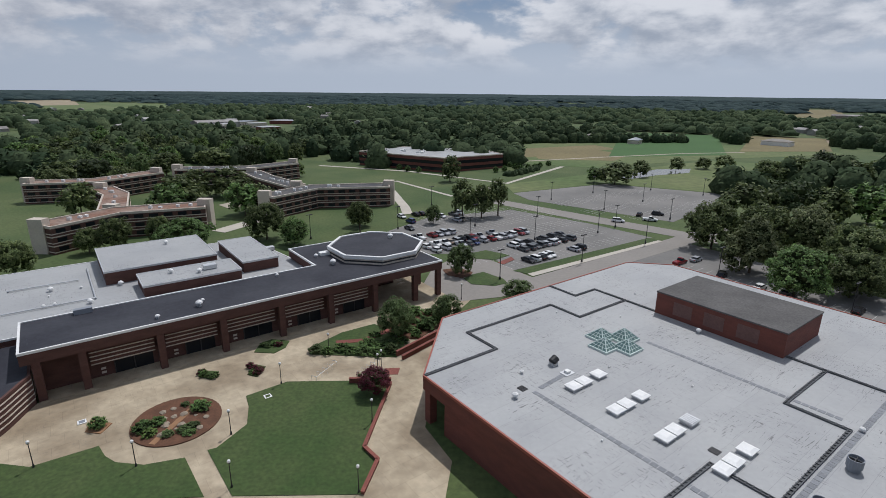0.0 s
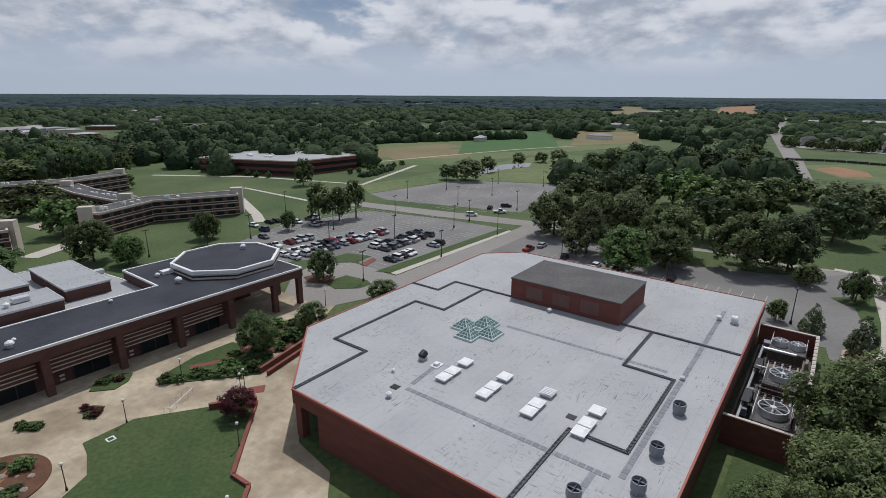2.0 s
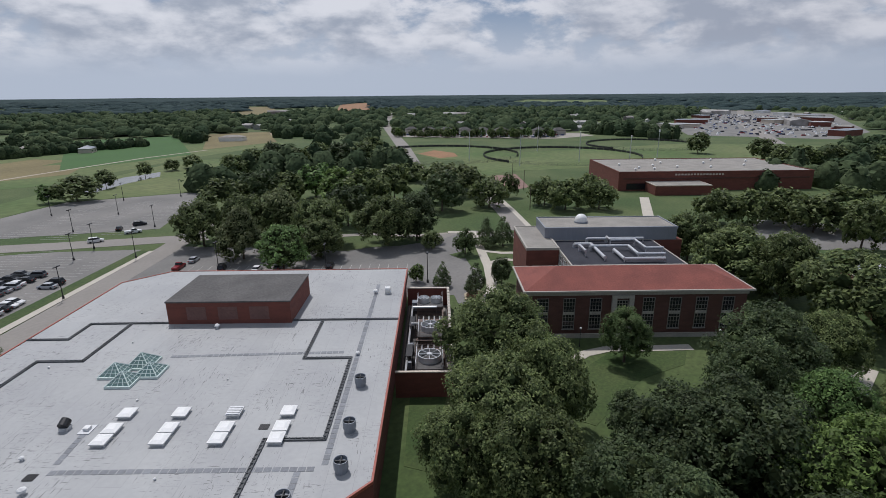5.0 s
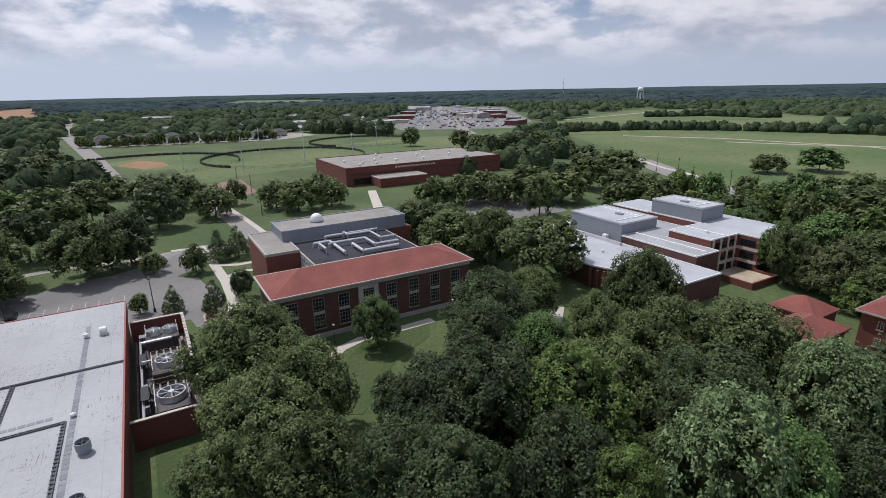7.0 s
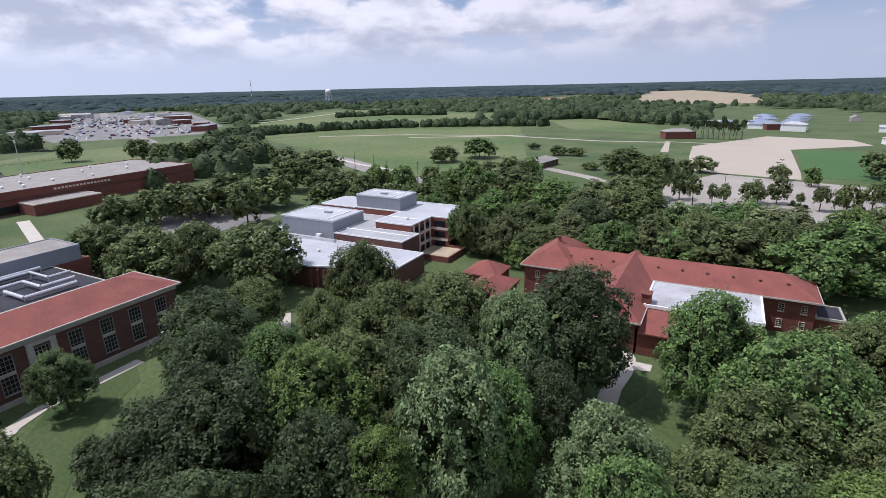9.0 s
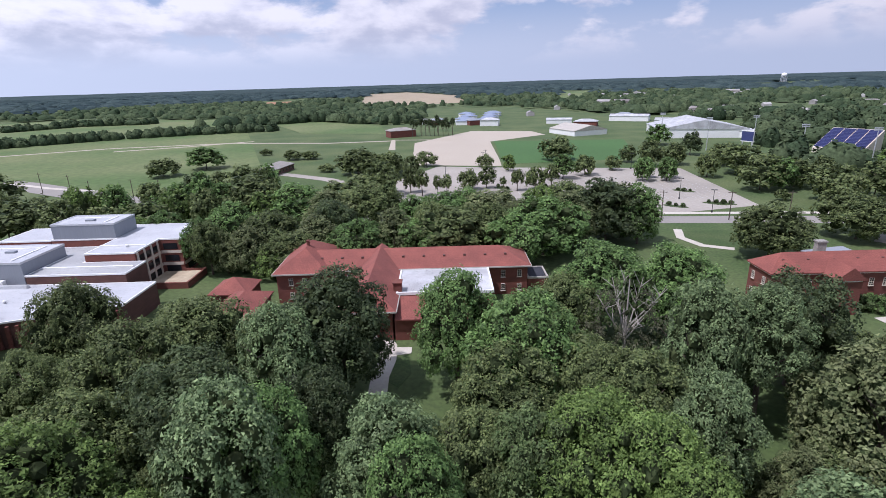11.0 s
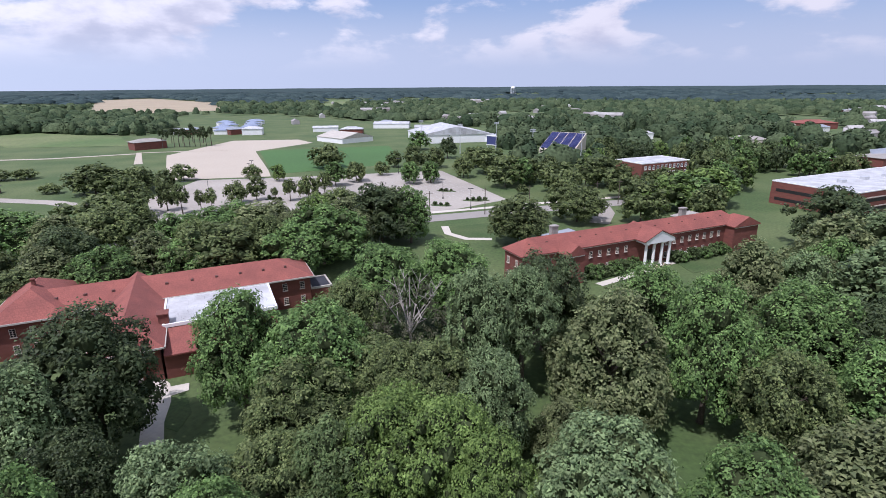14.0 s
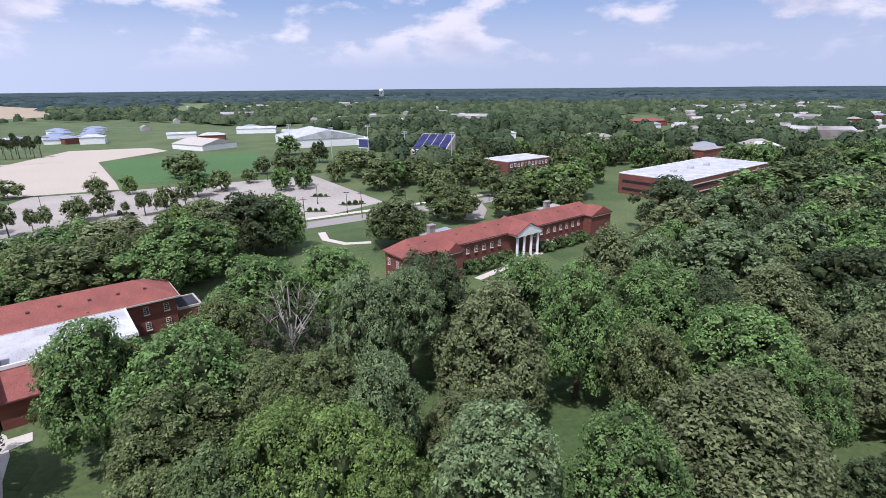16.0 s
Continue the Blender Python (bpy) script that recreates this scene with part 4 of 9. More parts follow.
for k in range(22):
    part("coping_block", boxes((1.4 + 1.6 * k, 2.3 + 1.6 * k, -0.06, 0.5, 4.555, 4.64)), STONE, yard)


def fan_wheel(bm, x, y, z, r):
    n = 24
    for a, b, z0, z1 in ((r, r * 0.93, -0.45, 0.0),):
        vs = [[bm.verts.new((x + q * math.cos(2 * math.pi * i / n), y + q * math.sin(2 * math.pi * i / n), z + h)) for i in range(n)] for q, h in ((a * 1.03, z0 - 0.55), (a, z1), (b, z1), (b, z0 - 0.55))]
        for p, q in zip(vs, vs[1:] + vs[:1]):
            for i in range(n):
                bm.faces.new((p[i], p[(i + 1) % n], q[(i + 1) % n], q[i]))
    return bm


def cooling_tower(u, v, w, d, fans, r, label):
    t = on_grid("cooling_tower", u, v, label, "cooling tower", 0.6, "cooling towers")
    bm = boxes((-w / 2, w / 2, -d / 2, d / 2, 0.5, 3.2))
    for x in (-w / 2 + 0.1, w / 2 - 0.3):
        for y in (-d / 2 + 0.1, d / 2 - 0.3):
            box(bm, x, x + 0.2, y, y + 0.2, 0, 0.5)
    part("casing", bm, RUST_METAL, t)
    part("louvre", boxes(*[(-w / 2 - 0.05, w / 2 + 0.05, -d / 2 - 0.06, d / 2 + 0.06, 0.7 + 0.3 * i, 0.78 + 0.3 * i) for i in range(8)]), DARK_METAL, t)
    part("deck", boxes((-w / 2 - 0.1, w / 2 + 0.1, -d / 2 - 0.1, d / 2 + 0.1, 3.203, 3.3)), GRAVEL_AND_PIT_SHADE, t)
    for x, y in fans:
        ring = part("fan", fan_wheel(bmesh.new(), x, y, 4.3, r), PALE_METAL, t, "round white-bladed fan at rest")
        part("hub", tube(bmesh.new(), (x, y, 4.1), (x, y, 4.35), r * 0.22, sides=10), PALE_METAL, ring)
        for i in range(8):
            a = 2 * math.pi * i / 8
            part("blade", tube(bmesh.new(), (x + r * 0.2 * math.cos(a), y + r * 0.2 * math.sin(a), 4.25), (x + r * 0.95 * math.cos(a), y + r * 0.95 * math.sin(a), 4.25), 0.09, sides=4), PALE_METAL, ring)
    part("rail", boxes(*[(-w / 2, w / 2, y, y + 0.05, z, z + 0.05) for y in (-d / 2, d / 2 - 0.05) for z in (3.9, 4.4)],
                       *[(x, x + 0.05, y, y + 0.05, 3.3, 4.4) for y in (-d / 2, d / 2 - 0.05) for x in (-w / 2, 0, w / 2 - 0.05)]), PALE_METAL, t)


cooling_tower(89.1, 1.6, 6.2, 4.4, ((0, 0),), 1.75, "rusty cooling tower with one large round fan")
cooling_tower(77.6, 1.6, 6.6, 4.4, ((0, 0),), 1.9, "rusty cooling tower with one wide fan")
cooling_tower(102.4, 1.8, 5.4, 5.2, ((0, -1.3), (0, 1.3)), 1.15, "boxy cooling unit with two fans")
for u in (83.3, 95.6):
    pipes = on_grid("pipe_run", u, 1.6, "bundle of weathered pipes and platforms", "pipework", 0.6)
    part("platform", boxes((-2.2, 2.2, -2.6, 2.6, 1.3, 1.42), *[(x, x + 0.12, y, y + 0.12, 0, 1.3) for x in (-2.1, 2) for y in (-2.5, 2.4)]), RUST_METAL, pipes)
    bm = bmesh.new()
    for k in range(4):
        tube(bm, (-2.4, -1.8 + k * 1.1, 1.75), (2.4, -1.8 + k * 1.1, 1.75), 0.16, sides=8)
    part("pipe", bm, PALE_METAL, pipes)
    part("walkway", boxes((-2.2, 2.2, 3.0, 4.2, 1.9, 2.0), *[(x, x + 0.08, 3.0, 3.08, 0, 2.9) for x in (-2.1, 0, 2)]), DARK_METAL, pipes)

for k, (u0, v0, u1, v1, z, r, mat) in enumerate(((75, 5.6, 106, 5.6, 1.2, 0.22, PALE_METAL), (75, 6.3, 106, 6.3, 0.9, 0.16, RUST_METAL), (84, -0.8, 106, -0.8, 2.6, 0.18, RUST_METAL), (99.2, 0.4, 99.2, 5.2, 3.4, 0.26, PALE_METAL), (92.6, 0.6, 92.6, 5.4, 2.8, 0.2, WHITE))):
    run = on_grid("yard_pipe", u0, v0, "weathered pipe on stands in the plant yard", "pipe", 0.6, "yard pipes")
    d = Vector((u1 - u0, v1 - v0))
    part("pipe", tube(bmesh.new(), (0, 0, z), (d.x, d.y, z), r, sides=8), mat, run)
    for i in range(int(d.length / 4) + 1):
        p = d.normalized() * min(4.0 * i, d.length - 0.1)
        part("stand", boxes((p.x - 0.06, p.x + 0.06, p.y - 0.06, p.y + 0.06, 0, z)), RUST_METAL, run)
for u, v, w, d, h in ((73.9, 1.2, 1.2, 1.8, 1.7), (105.8, 5.2, 1.6, 1.0, 2.0), (86.6, 5.0, 1.0, 0.8, 1.5), (96.9, -0.6, 1.4, 0.8, 1.3), (80.6, 5.2, 0.8, 0.8, 1.2)):
    cab = on_grid("control_cabinet", u, v, "grey metal control cabinet in the plant yard", "cabinet", 0.6, "yard cabinets")
    part("body", boxes((-w / 2, w / 2, -d / 2, d / 2, 0, h)), GREY_METAL, cab)
    part("door", boxes((-w / 2 + 0.08, w / 2 - 0.08, -d / 2 - 0.04, -d / 2 - 0.003, 0.1, h - 0.1)), PALE_METAL, cab)
for u in (86.0, 93.4, 81.4):
    gantry = on_grid("service_gantry", u, 1.6, "rusty service platform with handrails", "platform", 0.6, "service gantries")
    part("deck", boxes((-0.5, 0.5, -2.6, 2.6, 2.6, 2.7)), RUST_METAL, gantry)
    for x in (-0.48, 0.42):
        for y in (-2.55, 0, 2.49):
            part("post", boxes((x, x + 0.06, y, y + 0.06, 0 if y else 2.7, 3.75)), RUST_METAL, gantry)
        part("handrail", boxes((x, x + 0.06, -2.6, 2.6, 3.75, 3.81)), RUST_METAL, gantry)

# ---- the long hall with the dark roof ----
arts = on_grid("student_hall", -8.5, 92.0, "long brick hall with a charcoal roof and cream bands", "building")
DARK = [(0, 0), (77.8, 0), (77.8, 10.2), (73, 13.7), (73, 29.2), (52.2, 29.2), (52.2, 13.7), (0, 13.7)]
part("fascia", prism(inset(DARK, 0.06), 6.5, 8.2), BROWN_BRICK, arts)
part("roof", prism(inset(DARK, 0.342), 8.203, 8.45), DARK_MEMBRANE, arts)
part("roof_edge", rim(DARK, 0.34, 8.203, 8.6), WHITE, arts, "white metal roof edge")
part("soffit_wall", prism([(1.5, 3.4), (62, 3.4), (62, 13.4), (72.6, 13.4), (72.6, 28.8), (52.6, 28.8), (52.6, 13.3), (1.5, 13.3)], 0, 6.5), BROWN_BRICK, arts)
for x in (1.9, 7.7, 18.7, 28.9, 39.6, 49.8, 60.1, 70.5, 77.0):
    part("column", boxes((x - 0.55, x + 0.55, 0.15, 1.25, 0, 6.5)), BROWN_BRICK, arts)
part("column", boxes((76.3, 77.6, 8.6, 9.9, 0, 6.5)), BROWN_BRICK, arts)
for a, b in ((8.6, 17.8), (19.6, 28), (29.8, 38.7), (40.5, 48.9), (50.7, 59.2)):
    part("wall_panel", boxes((a, b, 2.2, 3.37, 2.9, 6.4)), BROWN_BRICK, arts)
    for z in (3.0, 3.7, 4.4, 5.1, 5.8):
        part("band", boxes((a - 0.05, b + 0.05, 2.1, 2.197, z, z + 0.17)), BAND, arts)
    part("glazing", boxes((a + 3.2, b - 0.3, 3.3, 3.38, 0.1, 2.7)), PANE, arts)
    for x in (a + 3.2, (a + b) / 2 + 1.5):
        part("mullion", boxes((x - 0.09, x + 0.09, 3.2, 3.42, 0, 2.9)), DARK_METAL, arts)
    for z in (0.6, 1.3):
        part("vent_grille", boxes((a + 1.2, a + 1.9, 3.3, 3.39, z, z + 0.35)), BAND, arts)
part("entry_glazing", boxes((62.03, 62.12, 4, 13, 0.1, 6.0)), PANE, arts)
for i in range(6):
    part("screen_bar", boxes((71.4, 73.4, 9.6, 9.8, 1.0 + 0.8 * i, 1.25 + 0.8 * i)), BAND, arts)
OCT = [(69.3 + 11.6 * math.cos(radians(22.5 + 45 * i)), 15.8 + 11.6 * math.sin(radians(22.5 + 45 * i))) for i in range(8)]
drum = part("lantern_drum", prism(OCT, 8.46, 9.9), BAND, arts)
part("roof", prism(inset(OCT, 0.5), 9.903, 10.1), DARK_MEMBRANE, drum)
part("roof_edge", rim(inset(OCT, -0.15), 0.6, 9.6, 10.35), WHITE, drum)
# Solid dark rim, drawn in place of shade below the drum's edge.
part("dark_shadow_rim", rim(inset(OCT, -0.05), 0.3, 8.9, 9.25), DARK_METAL, drum)
for x, y, s in ((26, 4, 1.3), (19, 2.6, 0.8), (27, 6, 0.7), (43, 11.5, 0.7), (56, 12, 1.4), (55, 19, 1.0)):
    mushroom_vent(x - 8.5, y + 92, 8.45, s)
mushroom_vent(66.5, 110.5, 10.1, 1.3)
unit = on_grid("roof_unit", 0.5, 104.5, "low grey ventilation box on the dark roof", "roof unit", 8.45)
part("casing", boxes((-1.4, 1.4, -0.5, 0.5, 0, 0.9)), GREY_METAL, unit)
unit = on_grid("roof_unit", 49, 112, "pale flat roof hatch unit", "roof unit", 8.45)
part("casing", boxes((-1.2, 1.2, -0.8, 0.8, 0, 0.7)), WHITE, unit)
# low wing with stripes
wing = on_grid("striped_wing", -34.0, 78.0, "low curved brick wing with pale horizontal bands", "building")
W = [(26.5, 14), (23.5, 8.5), (19, 2), (12, -6), (0, -14), (-10, -8), (0, 26), (25, 28), (26.5, 26)]
part("wall", prism(W, 0, 4.6), BROWN_BRICK, wing)
part("roof", prism(inset(W, 0.4), 4.603, 4.8), DARK_MEMBRANE, wing)
part("roof_edge", rim(inset(W, -0.05), 0.4, 4.603, 4.95), BROWN_BRICK, wing)
for z in (0.9, 1.7, 2.5, 3.3, 4.1):
    part("band", rim(inset(W, -0.08), 0.3, z, z + 0.18), BAND, wing)

# grey-roofed block behind it
block = on_grid("theatre_block", -16.0, 105.8, "low brick block with several pale grey flat roofs", "building")
flat_part(block, [(0, 0), (60.5, 0), (60.5, 14), (57, 40), (0, 40)], 0, 6.0, BROWN_BRICK, MEMBRANE, WHITE, edge=0.25, lift=0.08)
for x0, x1, y0, y1, z in ((21.5, 44, 19.5, 40.2, 9.0), (27, 46, 7.5, 16.5, 8.3), (47.5, 55.5, 11, 32, 8.6)):
    box_ = part("raised_block", boxes((x0, x1, y0, y1, 6.003, z - 0.2)), BROWN_BRICK, block)
    part("roof", boxes((x0 - 0.1, x1 + 0.1, y0 - 0.1, y1 + 0.1, z - 0.197, z)), MEMBRANE, box_)
    part("roof_edge", rim(rect(x0 - 0.15, x1 + 0.15, y0 - 0.15, y1 + 0.15), 0.18, z - 0.35, z + 0.06), PALE_METAL, box_)
for x, y, z in ((18, 10, 6), (8, 4, 6), (24, 18, 6), (31, 17.5, 6), (12, 22, 6), (38, 10, 8.3), (33, 13, 8.3), (36, 35, 9), (52, 38, 6), (56.5, 20, 6)):
    mushroom_vent(x - 16, y + 105.8, z, 1.1)
vrng = random.Random(4)
for k in range(22):
    x, y = vrng.uniform(2, 56), vrng.uniform(2, 37)
    if 20 < x < 57 and y > 6:
        continue
    mushroom_vent(x - 16, y + 105.8, 6.0, vrng.uniform(0.35, 0.8))
for a, b in (((3, 12, 0.35), (19, 12, 0.35)), ((19, 12, 0.35), (19, 34, 0.35)), ((5, 26, 0.3), (17, 26, 0.3))):
    run = on_grid("roof_pipe", a[0] - 16, a[1] + 105.8, "pale pipe run on the grey roof", "pipe", 6.0, "roof pipes")
    part("pipe", tube(bmesh.new(), (0, 0, 0.3), (b[0] - a[0], b[1] - a[1], 0.3), 0.14, sides=8), PALE_METAL, run)
    part("bracket", boxes((-0.15, 0.15, -0.15, 0.15, 0, 0.3)), GREY_METAL, run)
for x, y in ((30, 18), (40.5, 11.5), (58, 25)):
    unit = on_grid("roof_unit", x - 16, y + 105.8, "pale metal ventilation unit on the grey roof", "roof unit", 8.3 if x == 40.5 else 6.0)
    part("casing", boxes((-1.3, 1.3, -0.8, 0.8, 0.15, 1.0)), PALE_METAL, unit)
    part("curb", boxes((-1.1, 1.1, -0.6, 0.6, 0, 0.15)), GREY_METAL, unit)

# ---- science hall ----
sci = on_grid("science_hall", 92.0, -59.5, "brick science hall with a red hipped roof and tall windows", "building")
part("wall", boxes((0.5, 14, 0.4, 42.6, 0, 9.7)), BROWN_BRICK, sci)
part("frieze", boxes((0.3, 14.2, 0.2, 42.8, 8.9, 9.75)), STONE, sci)
part("plinth", boxes((0.25, 14.2, 0.15, 42.85, 0, 0.9)), STONE, sci)
part("roof", hip_roof(0, 14.3, 0, 43, 10.0, 2.6, "y", True, True, 0.3), TILE, sci)
part("gutter", rim(rect(-0.5, 14.8, -0.5, 43.5), 0.3, 9.76, 10.08), STONE, sci)
tall = window_meshes(2.3, 6.4, 4, 8, WINDOW_STONE, "tall_window", 0.05)
for i in range(8):
    y = 39.6 - 5.1 * i
    if i == 3:
        part("portal", boxes((0.0, 0.5, y - 2.1, y - 1.2, 0.9, 8.3), (0.0, 0.5, y + 1.2, y + 2.1, 0.9, 8.3), (0.0, 0.5, y - 2.1, y + 2.1, 8.3, 8.9)), STONE, sci)
        part("door", boxes((0.44, 0.52, y - 1.1, y + 1.1, 0.9, 3.4)), DARK_DOOR_AND_SHADE, sci)
        short = window_meshes(2.2, 3.6, 4, 5, WINDOW_STONE, "portal_window")
        window(sci, short, 0.46, y, 4.2, -90)
    else:
        window(sci, tall, 0.46, y, 1.9, -90)
        part("spandrel", boxes((0.36, 0.5, y - 1.1, y + 1.1, 4.9, 5.5)), STONE, sci)
for i in range(2):
    window(sci, tall, 5.0 + 4.5 * i, 0.36, 1.9, 0)
rear = on_grid("laboratory_wing", 106.3, -62.0, "flat-roofed brick laboratory wing with grey upper storey", "building")
part("wall", boxes((0.7, 20.5, 8, 33, 0, 9.7)), BROWN_BRICK, rear)
part("roof", boxes((0.6, 20.6, 7.9, 33.1, 9.703, 9.95)), DARK_MEMBRANE, rear)
part("roof_edge", rim(rect(0.5, 20.7, 7.8, 33.2), 0.3, 9.5, 10.1), STONE, rear)
for i in range(4):
    window(rear, window_meshes(2.6, 2.6, 3, 2, WHITE, "lab_window"), 3.6 + 3.6 * i, 33.05, 6.6, 180)
part("brick_tower", boxes((12, 33, 33.3, 41, 0, 10.4)), BRICK, rear)
part("tower_roof", boxes((12.2, 32.8, 33.5, 40.8, 10.403, 10.6)), STONE_ROOF, rear)
part("tower_edge", rim(rect(11.9, 33.1, 33.2, 41.1), 0.4, 10.1, 10.75), STONE, rear)
part("rear_wall", boxes((20.7, 33, 0, 33.2, 0, 9.9)), BRICK, rear)
part("upper_storey", boxes((20.8, 32.6, 1.5, 35, 9.903, 13.0)), GREY_METAL, rear)
part("upper_roof", boxes((20.9, 32.5, 1.6, 34.9, 13.003, 13.15)), STONE_ROOF, rear)
part("upper_edge", rim(rect(20.7, 32.7, 1.4, 35.1), 0.35, 12.6, 13.35), GREY_METAL, rear)
dome = on_grid("observatory_dome", 133, -37.6, "small white observatory dome on the roof", "dome", 13.15)
bm = bmesh.new()
bmesh.ops.create_uvsphere(bm, u_segments=20, v_segments=12, radius=1.6)
bmesh.ops.translate(bm, verts=bm.verts, vec=(0, 0, 0.7))
bmesh.ops.bisect_plane(bm, geom=bm.verts[:] + bm.edges[:] + bm.faces[:], plane_co=(0, 0, 0.3), plane_no=(0, 0, -1), clear_outer=True)
part("shell", bm, WHITE, dome)
part("base", tube(bmesh.new(), (0, 0, 0), (0, 0, 0.35), 1.75, sides=20), GREY_METAL, dome)
ducts = on_grid("duct_run", 107.0, -54.0, "tangle of silver air ducts on the dark roof", "ductwork", 9.95)
RUNS = [[(2, 4), (2, 13), (9, 13)], [(4.5, 3), (4.5, 9), (11, 9), (11, 18)], [(8, 2), (8, 6), (15, 6), (15, 12), (18, 12)], [(3, 17), (14, 17), (14, 21)], [(17.5, 3), (17.5, 17)], [(6, 20.5), (11, 20.5)]]
for k, run in enumerate(RUNS):
    bm = bmesh.new()
    h = 0.8 + 0.35 * (k % 3)
    for a, b in zip(run, run[1:]):
        tube(bm, (a[0], a[1], h), (b[0], b[1], h), 0.38 - 0.05 * (k % 3), sides=10)
        tube(bm, (a[0], a[1], 0), (a[0], a[1], h), 0.12, sides=6)
    tube(bm, (run[-1][0], run[-1][1], 0), (run[-1][0], run[-1][1], h), 0.36, sides=10)
    part("duct", bm, PALE_METAL, ducts)

# ---- gymnasium ----
gym = on_grid("gymnasium", 248.5, -181.0, "long low brick gymnasium with a tan gravel roof", "building")
flat_part(gym, rect(0, 50, 0, 94), 0, 9.0, BRICK, STONE_ROOF, BRICK, edge=0.4, lift=0.3)
part("sign_band", boxes((-0.25, 0, 2, 92, 5.6, 6.2)), BROWN_BRICK, gym)
for i in range(16):
    part("sign_bar", boxes((-0.1, -0.02, 66 - 1.5 * i, 67 - 1.5 * i, 7.3, 8.1)), BAND, gym)
part("glazing", boxes((-0.08, 0.0, 50, 90, 0.6, 3.6)), PANE, gym)
ent = on_grid("gym_entrance", 236, -126, "low flat-roofed brick entrance block", "building")
flat_part(ent, rect(0, 12.2, 0, 26), 0, 4.6, BRICK, STONE_ROOF, BAND, edge=0.4, lift=0.1)
for x, y in ((6, 84), (12, 80), (8, 74), (20, 70), (14, 60), (30, 62), (12, 44), (28, 40), (40, 30), (18, 24), (34, 14), (42, 60), (24, 86)):
    mushroom_vent(248.5 + x, -181 + y, 9.0, 1.35, "white roof ventilator on the gravel roof")

# ---- arts building with the white roofs ----
arts2 = on_grid("arts_building", 64.5, -142.0, "brick arts building with white roofs and grey roof boxes", "building")
flat_part(arts2, [(0, 33.8), (0, 46.5), (20, 53.8), (29, 53.6), (40.5, 49.8), (54, 44), (54, 12.4), (48.7, 12.4), (48.7, 33.8)], 0, 5.5, BROWN_BRICK, PALE_MEMBRANE, WHITE, edge=0.3, lift=0.06, name="front_wall")
flat_part(arts2, [(3.5, -2), (38, -2), (38, 11.9), (20.9, 11.9), (20.9, 24.9), (9, 24.9), (9, 13.6), (3.5, 13.6)], 0, 9.6, BRICK, PALE_MEMBRANE, WHITE, edge=0.3, lift=0.06, name="main_wall")
flat_part(arts2, [(6.5, 25.2), (21.2, 25.2), (21.2, 12.2), (48.5, 12.2), (48.5, 19.2), (28.8, 19.2), (28.8, 33.6), (6.5, 33.6)], 0, 7.6, BROWN_BRICK, MEMBRANE, WHITE, edge=0.3, lift=0.06, name="middle_wall")
flat_part(arts2, rect(38.3, 52, -1, 11.8), 0, 9.4, BRICK, PALE_MEMBRANE, WHITE, edge=0.3, lift=0.06, name="rear_wall")
for x0, x1, y0, y1, z0, z in ((29.1, 48.4, 19.5, 33.5, 0, 10.5), (21.0, 37.3, 2, 11.8, 9.67, 13.4)):
    b_ = part("roof_box", boxes((x0, x1, y0, y1, z0, z)), GREY_METAL, arts2)
    part("roof", boxes((x0 + 0.3, x1 - 0.3, y0 + 0.3, y1 - 0.3, z + 0.003, z + 0.12)), PALE_MEMBRANE, b_)
    part("roof_edge", rim(rect(x0 - 0.08, x1 + 0.08, y0 - 0.08, y1 + 0.08), 0.35, z - 0.2, z + 0.25), PALE_METAL, b_)
    part("roof_hatch", boxes((x0 + 7, x0 + 9.2, y0 + 5.5, y0 + 6.7, z + 0.123, z + 0.55)), GREY_METAL, b_)
    part("walk_board", boxes((x0 + 3, x0 + 3.4, y0 + 1.5, y1 - 1.5, z + 0.123, z + 0.3)), WHITE, b_)
    part("walk_board", boxes((x0 + 3.6, x1 - 2, y0 + 3.0, y0 + 3.4, z + 0.123, z + 0.3)), WHITE, b_)
for z in (2.55, 5.75):
    part("band", boxes((3.38, 3.497, -1.8, 13.4, z, z + 0.75)), BAND, arts2)
    part("band", boxes((3.7, 8.9, 13.62, 13.74, z, z + 0.75)), BAND, arts2)
    part("band", boxes((8.88, 8.997, 13.9, 24.7, z, z + 0.75)), BAND, arts2)
    part("band", boxes((3.7, 37.8, -2.12, -2.003, z, z + 0.75)), BAND, arts2)
for z in (0.8, 3.6, 6.8):
    part("glazing", boxes((8.92, 8.996, 15, 24, z, z + 1.6)), PANE, arts2)
    part("glazing", boxes((3.42, 3.496, 0, 12, z, z + 1.6)), PANE, arts2)
    part("glazing", boxes((4.6, 8.2, 13.62, 13.7, z, z + 1.6)), PANE, arts2)
for y in (15, 18, 21, 24):
    part("pier", boxes((8.7, 8.99, y - 0.25, y + 0.25, 0, 9.3)), BAND, arts2)
fin = solid("fin", boxes((-0.3, 0.3, -0.28, 0.28, 0, 4.4)), BRICK)
for (x0, y0), (x1, y1), n_ in (((1.0, 47.4), (19.4, 54.1), 13), ((30.5, 53.6), (52.5, 45.2), 16)):
    for i in range(n_):
        k = i / (n_ - 1)
        placed("fin", fin, arts2, pose(x0 + (x1 - x0) * k, y0 + (y1 - y0) * k, 0.3, 0, 0, math.degrees(math.atan2(y1 - y0, x1 - x0))))
part("duct_rail", boxes((27, 50, 35.2, 36.1, 5.503, 6.2)), PALE_METAL, arts2)
part("duct_rail", boxes((50.2, 51.0, 20, 34.8, 5.503, 6.2)), PALE_METAL, arts2)
part("pipe_box", boxes((33, 34.4, 34, 35, 5.503, 6.9)), WHITE, arts2)
